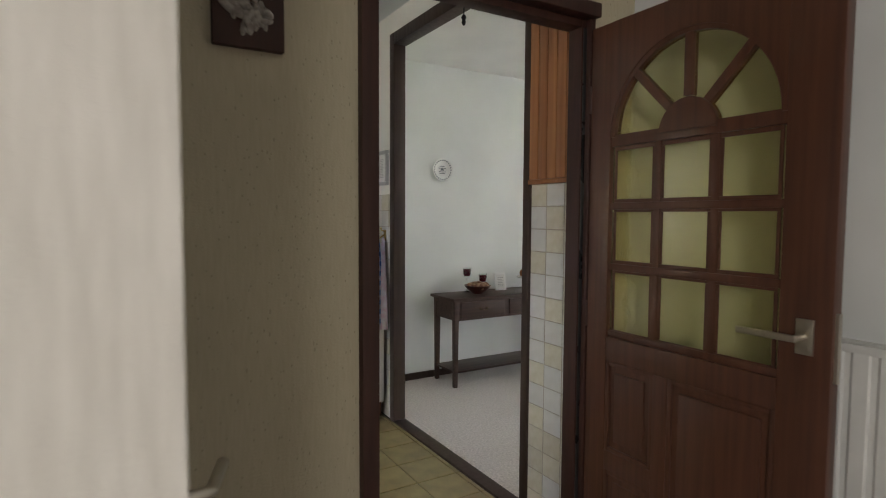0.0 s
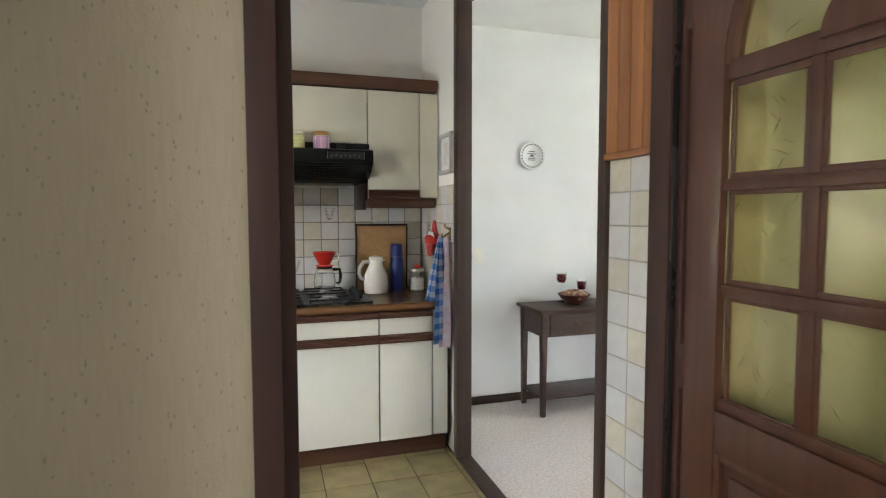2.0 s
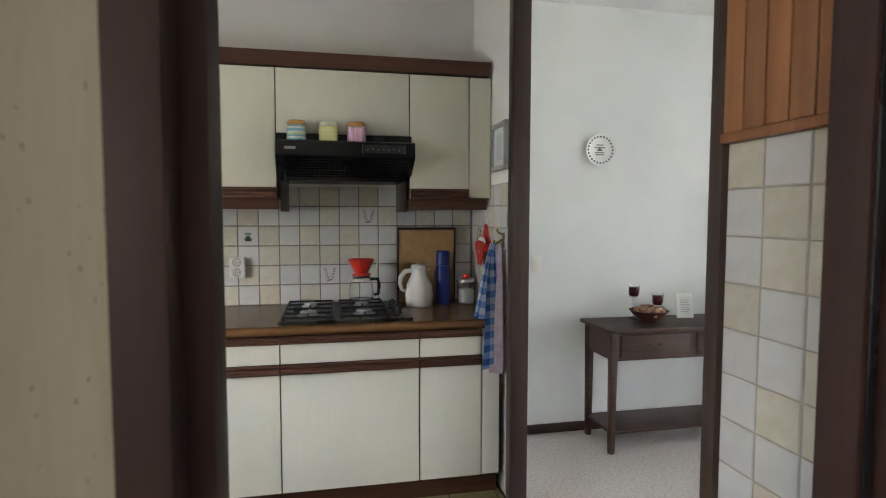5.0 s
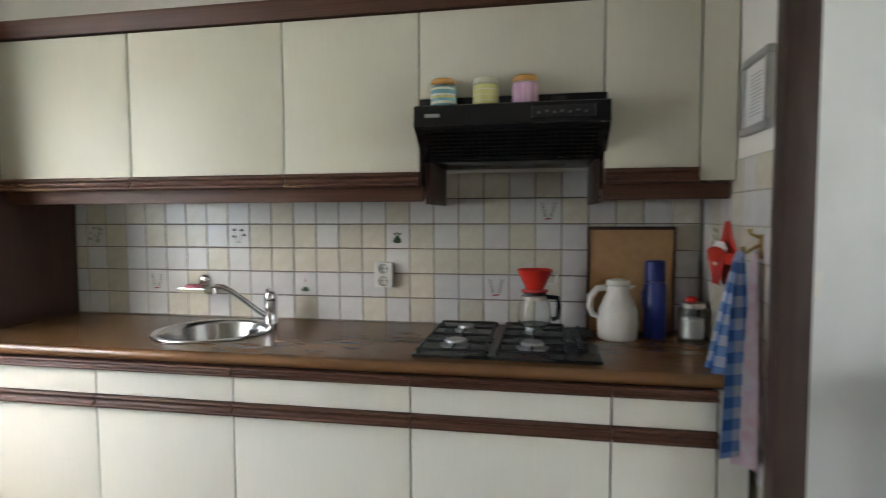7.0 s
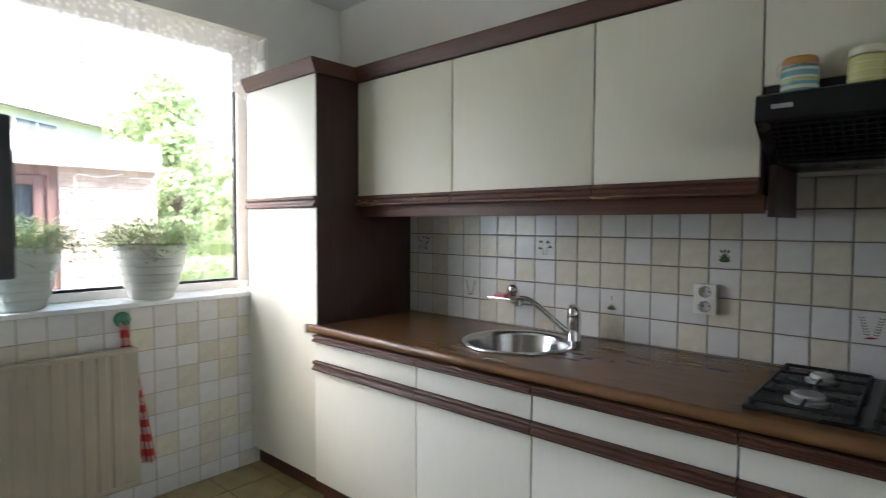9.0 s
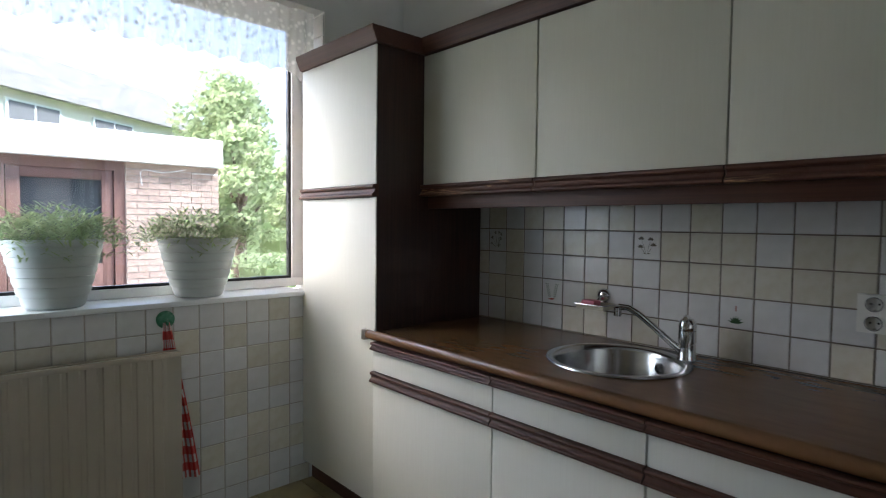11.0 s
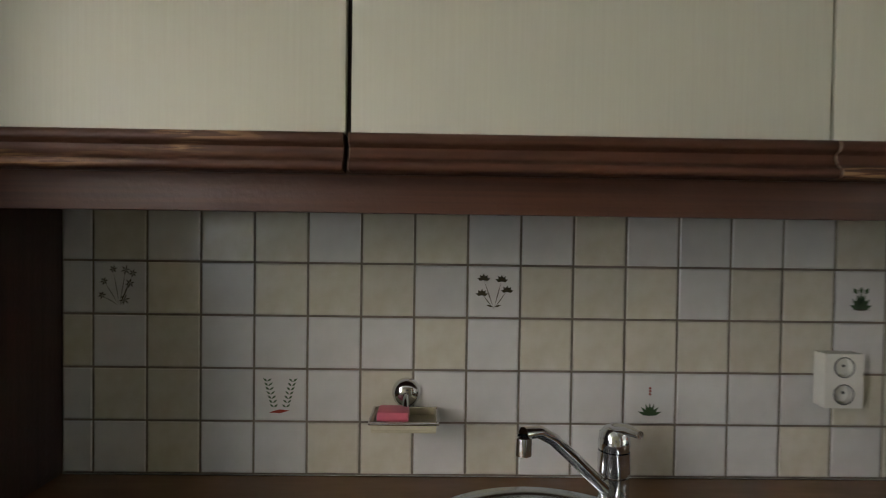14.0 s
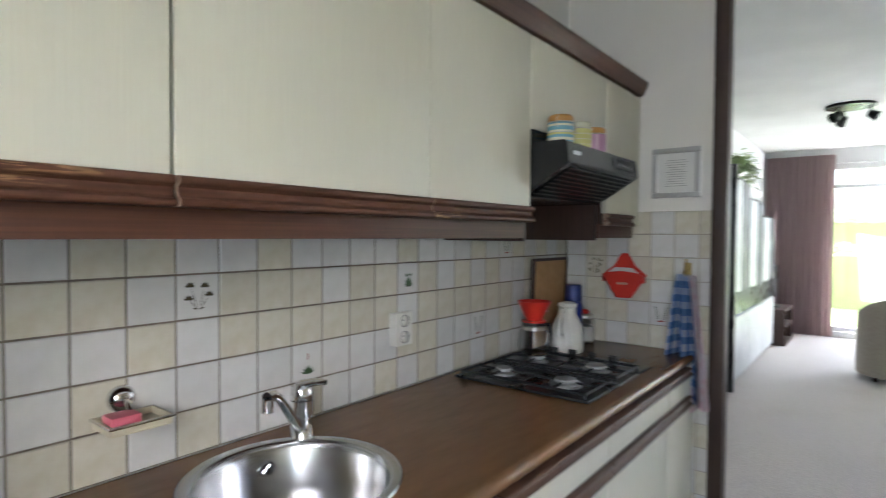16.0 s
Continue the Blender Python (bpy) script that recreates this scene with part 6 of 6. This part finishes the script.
box(bm, -9, 9, 0.3, 8, -0.15, 5.0, turn=hm)
part("wall", bm, HOUSE_WALL, house)
bm = bmesh.new()
for k in range(15):
    y0, z0 = -0.15 + k * 0.165, 4.93 + k * 0.128
    box(bm, -9.4, 9.4, y0, y0 + 0.20, z0, z0 + 0.13, turn=hm)
box(bm, -9.4, 9.4, 2.35, 8.3, 4.93, 5.3, turn=hm)
part("roof", bm, ROOFTILE, house, "grey tiled roof", smooth=False)
for x in (-3.2, 0.2, 3.4):
    bm = bmesh.new()
    box(bm, x, x + 1.9, 0.22, 0.30, 3.9, 4.7, turn=hm)
    w = part("window", bm, WHITE_PAINT, house)
    bm = bmesh.new()
    box(bm, x + 0.08, x + 0.92, 0.20, 0.22, 3.97, 4.63, turn=hm)
    box(bm, x + 1.0, x + 1.82, 0.20, 0.22, 3.97, 4.63, turn=hm)
    part("pane", bm, GREY_PLASTIC, w)

BARK = material("grey_bark", (0.13, 0.10, 0.07), 0.95, second=(0.08, 0.06, 0.045), scale=(10, 10, 3), bump=0.6, bump_scale=30)
TREELEAF = material("tree_leaf", (0.14, 0.20, 0.075), 0.6, second=(0.19, 0.25, 0.11), scale=(1.5, 1.5, 1.5))
TREELEAF_L = material("light_tree_leaf", (0.18, 0.25, 0.10), 0.6, second=(0.24, 0.30, 0.14), scale=(1.5, 1.5, 1.5))


for m in (TREELEAF, TREELEAF_L, LEAF, LEAF_PALE):
    # daylight shines through the leaves
    n, l = m.node_tree.nodes, m.node_tree.links
    thin = n.new("ShaderNodeBsdfTranslucent")
    thin.inputs["Color"].default_value = (0.40, 0.46, 0.27, 1)
    both = n.new("ShaderNodeMixShader")
    both.inputs["Fac"].default_value = 0.5
    l.new(n["Principled BSDF"].outputs[0], both.inputs[1])
    l.new(thin.outputs[0], both.inputs[2])
    l.new(both.outputs[0], n["Material Output"].inputs["Surface"])


def leaf_cloud(bm, rng, centre, radii, count, size):
    for _ in range(count):
        while True:
            p = Vector((rng.uniform(-1, 1), rng.uniform(-1, 1), rng.uniform(-1, 1)))
            if 0.25 < p.length < 1:
                break
        q = Vector(centre) + Vector((p.x * radii[0], p.y * radii[1], p.z * radii[2]))
        d = Vector((rng.uniform(-1, 1), rng.uniform(-1, 1), rng.uniform(-0.8, 0.5))).normalized()
        e = d.orthogonal().normalized() * size * rng.uniform(0.3, 0.6)
        d *= size * rng.uniform(0.6, 1.2)
        bm.faces.new([bm.verts.new(v) for v in (q, q + d * 0.5 + e, q + d, q + d * 0.5 - e)])


def tree(name, at, height, spread, seed, leaf, clumps, count, size, label):
    rng = random.Random(seed)
    x, y, z = at
    t = thing(name, at, label, "tree")
    bm = tube([(x, y, z), (x + 0.05, y, z + height * 0.3), (x - 0.04, y + 0.03, z + height * 0.6)], [0.16, 0.12, 0.07], 10)
    spots = []
    for k in range(clumps):
        a = k * 2.4
        h = height * (0.38 + 0.56 * (k + 0.5) / clumps)
        r = spread * math.sin(math.pi * min(1, 0.25 + 0.7 * (k + 0.5) / clumps)) * rng.uniform(0.45, 0.8)
        c = (x + r * math.cos(a), y + r * math.sin(a), z + h)
        spots.append(c)
        tube([(x, y, z + h * 0.55), ((x + c[0]) / 2, (y + c[1]) / 2, z + h * 0.85), c], [0.05, 0.035, 0.012], 6, bm)
    part("trunk", bm, BARK, t)
    bm = bmesh.new()
    for c in spots:
        s = spread * rng.uniform(0.34, 0.52)
        leaf_cloud(bm, rng, c, (s, s, s * 0.75), count, size)
    part("crown", bm, leaf, t, smooth=False)


tree("garden_tree", (-15.2, 8.3, -0.15), 5.7, 1.5, 31, TREELEAF, 24, 300, 0.15, "dense green tree behind the shed")
tree("young_tree", (-11.2, 6.9, -0.15), 3.6, 0.9, 32, TREELEAF_L, 12, 260, 0.14, "light green young tree in the garden")
tree("young_tree", (-9.5, 7.6, -0.15), 3.0, 0.8, 36, TREELEAF_L, 10, 240, 0.12, "light green young tree in the garden")
tree("far_tree", (-20.0, 15.0, -0.15), 6.5, 2.6, 33, TREELEAF, 18, 420, 0.28, "broad green tree at the end of the gardens")
tree("far_tree", (-21.0, 19.5, -0.15), 5.5, 2.2, 37, TREELEAF, 18, 420, 0.25, "broad green tree at the end of the gardens")


def hedge(at, size, seed, leaf, count, label):
    rng = random.Random(seed)
    bm = bmesh.new()
    box(bm, at[0] - size[0] * 0.42, at[0] + size[0] * 0.42, at[1] - size[1] * 0.45, at[1] + size[1] * 0.45, -0.15, size[2] * 0.85 - 0.15)
    for _ in range(count):
        p = Vector((at[0] + rng.uniform(-0.5, 0.5) * size[0], at[1] + rng.uniform(-0.5, 0.5) * size[1], -0.15 + size[2] * rng.uniform(0.1, 1.0)))
        if rng.random() < 0.6:
            p.z = -0.15 + size[2] * rng.uniform(0.85, 1.05)
        leaf_cloud(bm, rng, p, (0.06, 0.06, 0.06), 4, 0.07)
    return solid("hedge", bm, leaf, label, "hedge", "garden hedges", smooth=False)


hedge((-7.6, 6.6, 0), (1.2, 2.2, 0.85), 41, TREELEAF_L, 900, "low green hedge beside the shed")
hedge((-10.5, 9.5, 0), (1.2, 5.0, 1.2), 42, TREELEAF, 1000, "green hedge in the garden")
hedge((-17.0, 10.5, 0), (2, 9, 2.0), 43, TREELEAF, 1200, "tall green hedge across the garden")
hedge((14.0, 1.5, 0), (1.2, 12.0, 1.3), 44, TREELEAF_L, 1500, "green hedge seen through the living room window")
hedge((17.5, 4.5, 0), (2, 6.0, 2.2), 45, TREELEAF, 1200, "tall green shrubs beyond the living room")

# ---- tiles ----
TT = 0.006
tile_front = {}


def tile_mesh(key, size_a, size_b, mat, thick=TT):
    """A glazed tile with eased edges; it lies in its own x-z plane, facing -y."""
    if (key, mat.name) in tile_front:
        return tile_front[(key, mat.name)]
    a, b, e = size_a / 2, size_b / 2, 0.0022
    bm = bmesh.new()
    outer = [bm.verts.new(v) for v in ((-a, 0, -b), (a, 0, -b), (a, 0, b), (-a, 0, b))]
    mid = [bm.verts.new(v) for v in ((-a, -thick + 0.0015, -b), (a, -thick + 0.0015, -b), (a, -thick + 0.0015, b), (-a, -thick + 0.0015, b))]
    top = [bm.verts.new(v) for v in ((-a + e, -thick, -b + e), (a - e, -thick, -b + e), (a - e, -thick, b - e), (-a + e, -thick, b - e))]
    for lo, hi in ((outer, mid), (mid, top)):
        for i in range(4):
            bm.faces.new((lo[i], lo[(i + 1) % 4], hi[(i + 1) % 4], hi[i]))
    bm.faces.new(top)
    me = as_mesh("tile", bm, mat, False)
    tile_front[(key, mat.name)] = me
    return me


def lay(name, me, m, parent):
    ob = new(name, me)
    ob.parent = parent
    ob.matrix_parent_inverse = Matrix.Identity(4)
    ob.matrix_basis = m
    return ob


G = P - 0.0045
rng = random.Random(17)


def jitter(s=0.0004):
    return rng.uniform(-s, s)


# each row from the worktop up: W white, C cream, F decorated; first column is the one beside the tall unit
BACK = {0: "WWCWWCCWCWWCWWCWCWCWCWWCWCW", 1: "WCCWFWCWWWWFWWWCCWWFWCWWCWW", 2: "CWCWWWWCWCCCCCCWCCCCCCWCWCW", 3: "WFCWCCCWFCCCWCCFCWCWCWWCWWC", 4: "WCWCCWCCWWCWWWWCWWWCWFCWCWC", 5: "CWCWWCWCWCWCWCWWCCCCWCWCWCW"}
bed = part("grout_bed", boxed(TX1, XR + 0.004, YB + 0.0015, YB + 0.005, ZC, ZC + 6 * P), GROUT, wall_back, smooth=False)


def motif(kind, x, z, parent, turn=None):
    """Painted plant sprays on the decorated tiles."""
    def blade(bm, x0, z0, a, ln, w):
        d, s = Vector((math.cos(a), 0, math.sin(a))), Vector((-math.sin(a), 0, math.cos(a)))
        p = Vector((x0, YB - TT + 0.005 - 0.0012, z0))
        bm.faces.new([bm.verts.new(v) for v in (p, p + d * ln * 0.5 + s * w, p + d * ln, p + d * ln * 0.5 - s * w)])
    bm, bm2 = bmesh.new(), bmesh.new()
    if kind == 0:
        for ox, oz in ((-0.021, 0.026), (0.015, 0.024), (0.026, 0.003), (-0.024, -0.004)):
            tx, tz = x + ox, z + oz
            blade(bm2, x, z - 0.034, math.atan2(tz - z + 0.034, tx - x), math.hypot(tx - x, tz - z + 0.034), 0.0010)
            for k in range(5):
                blade(bm, tx, tz - 0.003, radians(15 + 37 * k), 0.013, 0.0035)
        for s in (-1, 1):
            blade(bm2, x, z - 0.030, radians(90 + s * 75), 0.016, 0.002)
    elif kind == 1:
        for s in (-1, 1):
            for k in range(7):
                px, pz = x + s * (0.012 + 0.0022 * k), z - 0.024 + 0.0085 * k
                for q in (-1, 1):
                    blade(bm, px, pz, radians(90 + q * 50), 0.011, 0.002)
        blade(bm2, x - 0.022, z - 0.034, radians(6), 0.042, 0.004)
    elif kind == 2:
        for a in (20, 45, 70, 90, 110, 135, 160):
            blade(bm, x, z - 0.034, radians(a), 0.026, 0.0035)
        for k in range(3):
            blade(bm2, x, z + 0.006 + 0.006 * k, radians(90), 0.007, 0.003)
    elif kind == 3:
        for k, a in enumerate((20, 50, 75, 90, 105, 130, 160)):
            blade(bm, x, z - 0.026, radians(a), 0.036 - 0.004 * abs(k - 3), 0.005)
        for a in (55, 90, 125):
            blade(bm, x + 0.012 * math.cos(radians(a)), z + 0.004, radians(a), 0.016, 0.005)
        blade(bm2, x - 0.020, z - 0.027, 0, 0.040, 0.0018)
    else:
        for ox, oz, ln in ((-0.030, 0.012, 0.012), (-0.012, 0.036, 0.012), (0.012, 0.034, 0.014), (0.026, 0.028, 0.012), (0.020, 0.008, 0.014), (-0.034, -0.016, 0.012), (0.010, -0.024, 0.016)):
            tx, tz = x + ox, z + oz
            blade(bm2, x, z - 0.036, math.atan2(tz - z + 0.036, tx - x), math.hypot(tx - x, tz - z + 0.036), 0.0008)
            for k in range(6):
                blade(bm, tx, tz, radians(60 * k + 15), ln * 0.72, 0.0016)
    for b in (bm, bm2):
        if turn:
            bmesh.ops.transform(b, matrix=turn, verts=b.verts[:])
    part("motif", bm, GREEN_INK if kind not in (0, 4) else BROWN_INK, parent, smooth=False)
    part("motif_accent", bm2, RED_INK if kind in (1, 2) else BROWN_INK, parent, smooth=False)


tiles = []
kinds = {(1, 3): 4, (4, 1): 1, (8, 3): 0, (11, 1): 2, (15, 3): 3, (19, 1): 1, (21, 4): 1}
for k, row in BACK.items():
    for i, kind in enumerate(row):
        c = i - 1
        x = (c - 10 + 0.5) * P
        if x - P / 2 < TX1 - 0.06 or x + P / 2 > XR + 0.05 or (k == 5 and not 0.6 < x < 1.32):
            continue
        x0, x1 = max(x - G / 2, TX1 + 0.001), min(x + G / 2, XR - 0.001)
        if x1 - x0 < 0.015:
            continue
        me = tile_mesh("s" if x1 - x0 > G - 0.001 else f"c{i}", x1 - x0, G, TILE_CREAM if kind == "C" else TILE_WHITE)
        ob = lay("tile", me, pose((x0 + x1) / 2, YB + 0.005 + jitter(), ZC + (k + 0.5) * P + 0.0015, jitter() * 300, 0, jitter() * 300), wall_back)
        if kind == "F":
            ob.matrix_basis = pose((x0 + x1) / 2, YB + 0.005, ZC + (k + 0.5) * P + 0.0015)
            m = motif(kinds.get((i, k), 3), (x0 + x1) / 2, ZC + (k + 0.5) * P + 0.0015, wall_back)


def wall_tiles(parent, plane, u0, u1, z_top, rows, face, start, mat_bias=0.36, high=P, painted=()):
    """Tiles on a wall that runs along y. plane: x of the wall; face: +1 looks to +x. They are laid from the top down."""
    span = u1 - u0
    count = int(math.ceil(span / P)) + 1
    for r in range(rows):
        zc = z_top - (r + 0.5) * high
        z0, z1 = max(zc - high / 2 + 0.00175, 0.001), zc + high / 2 - 0.00175
        if z1 - z0 < 0.02:
            continue
        for i in range(-count, count):
            y0, y1 = max(start + i * P - G / 2, u0 + 0.001), min(start + i * P + G / 2, u1 - 0.001)
            if y1 - y0 < 0.015:
                continue
            me = tile_mesh(f"w{round(y1 - y0, 4)}_{round(z1 - z0, 4)}", y1 - y0, z1 - z0, TILE_CREAM if rng.random() < mat_bias else TILE_WHITE)
            turn = 90 if face > 0 else -90
            lay("tile", me, pose(plane + jitter(), (y0 + y1) / 2, (z0 + z1) / 2, 0, 0, turn), parent)
            if (i, r) in painted:
                motif(painted[(i, r)], 0, 0, parent, pose(plane, (y0 + y1) / 2, (z0 + z1) / 2, 0, 0, turn) @ Matrix.Translation((0, -YB - 0.005, 0)))


ZT = ZC + 6 * P
part("grout_bed", boxed(XR + 0.001, XR + 0.005, 3.251, YB, 0, ZT), GROUT_PALE, wall_right, smooth=False)
wall_tiles(wall_right, XR + 0.005, 3.251, YB - 0.001, ZT, 14, -1, YB - P / 2, painted={(-1, 2): 4, (-4, 4): 1})
part("grout_bed", boxed(XR + 0.001, XR + 0.005, 1.487, 1.871, 0, ZT - 0.003), GROUT_PALE, wall_right, smooth=False)
wall_tiles(wall_right, XR + 0.005, 1.487, 1.871, ZT - 0.003, 16, -1, 1.775 - P / 2, 0.5, 0.094)
part("grout_bed", boxed(XW - 0.005, XW - 0.001, 1.49, 3.42, 0, 0.922), GROUT_PALE, wall_window, smooth=False)
wall_tiles(wall_window, XW - 0.005, 1.70, 3.42, 0.922, 9, 1, 3.351 - P / 2, 0.32)
for r in range(13):
    z0 = WZ0 + 0.003 + r * P
    me = tile_mesh("reveal", 0.19, G, TILE_CREAM if r % 3 == 1 else TILE_WHITE)
    lay("tile", me, pose(XW - 0.105, 3.44, z0 + G / 2, 0, 0, 0), wall_window)

FP = 0.226
floor_bed = bpy.data.objects["floor_kitchen"]
meshes = {}
for i in range(-16, 3):
    for j in range(-8, 3):
        x0, y0 = 1.428 + i * FP, 3.075 + j * FP
        a0, a1, b0, b1 = max(x0 + 0.003, XW), min(x0 + FP - 0.003, XR - 0.012), max(y0 + 0.003, 1.42), min(y0 + FP - 0.003, 3.42)
        if a1 - a0 < 0.02 or b1 - b0 < 0.02:
            continue
        key = (round(a1 - a0, 3), round(b1 - b0, 3))
        if key not in meshes:
            meshes[key] = as_mesh("floor_tile", boxed(-(a1 - a0) / 2, (a1 - a0) / 2, -(b1 - b0) / 2, (b1 - b0) / 2, -0.004, 0.003, bevel=0.0025), FLOOR_TILE, False)
        lay("floor_tile", meshes[key], pose((a0 + a1) / 2, (b0 + b1) / 2, jitter()), floor_bed)

# bricks of the shed's front
BL, BH = 0.260, 0.0811
meshes = {}
for r in range(26):
    for i in range(-1, 7):
        y0 = 3.74 + i * BL + (BL / 2 if r % 2 else 0)
        a0, a1 = max(y0 + 0.005, 3.745), min(y0 + BL - 0.005, 4.88)
        if a1 - a0 < 0.03:
            continue
        key = round(a1 - a0, 3)
        if key not in meshes:
            meshes[key] = as_mesh("brick", boxed(-0.02, 0.012, -(a1 - a0) / 2, (a1 - a0) / 2, -BH / 2 + 0.005, BH / 2 - 0.005), BRICK, False)
        ob = new("brick", meshes[key])
        ob.parent = shed
        ob.matrix_parent_inverse = shed.matrix_basis.inverted()
        ob.matrix_basis = pose(SXF - 0.012 + jitter(0.002), (a0 + a1) / 2, -0.11 + (r + 0.5) * BH)
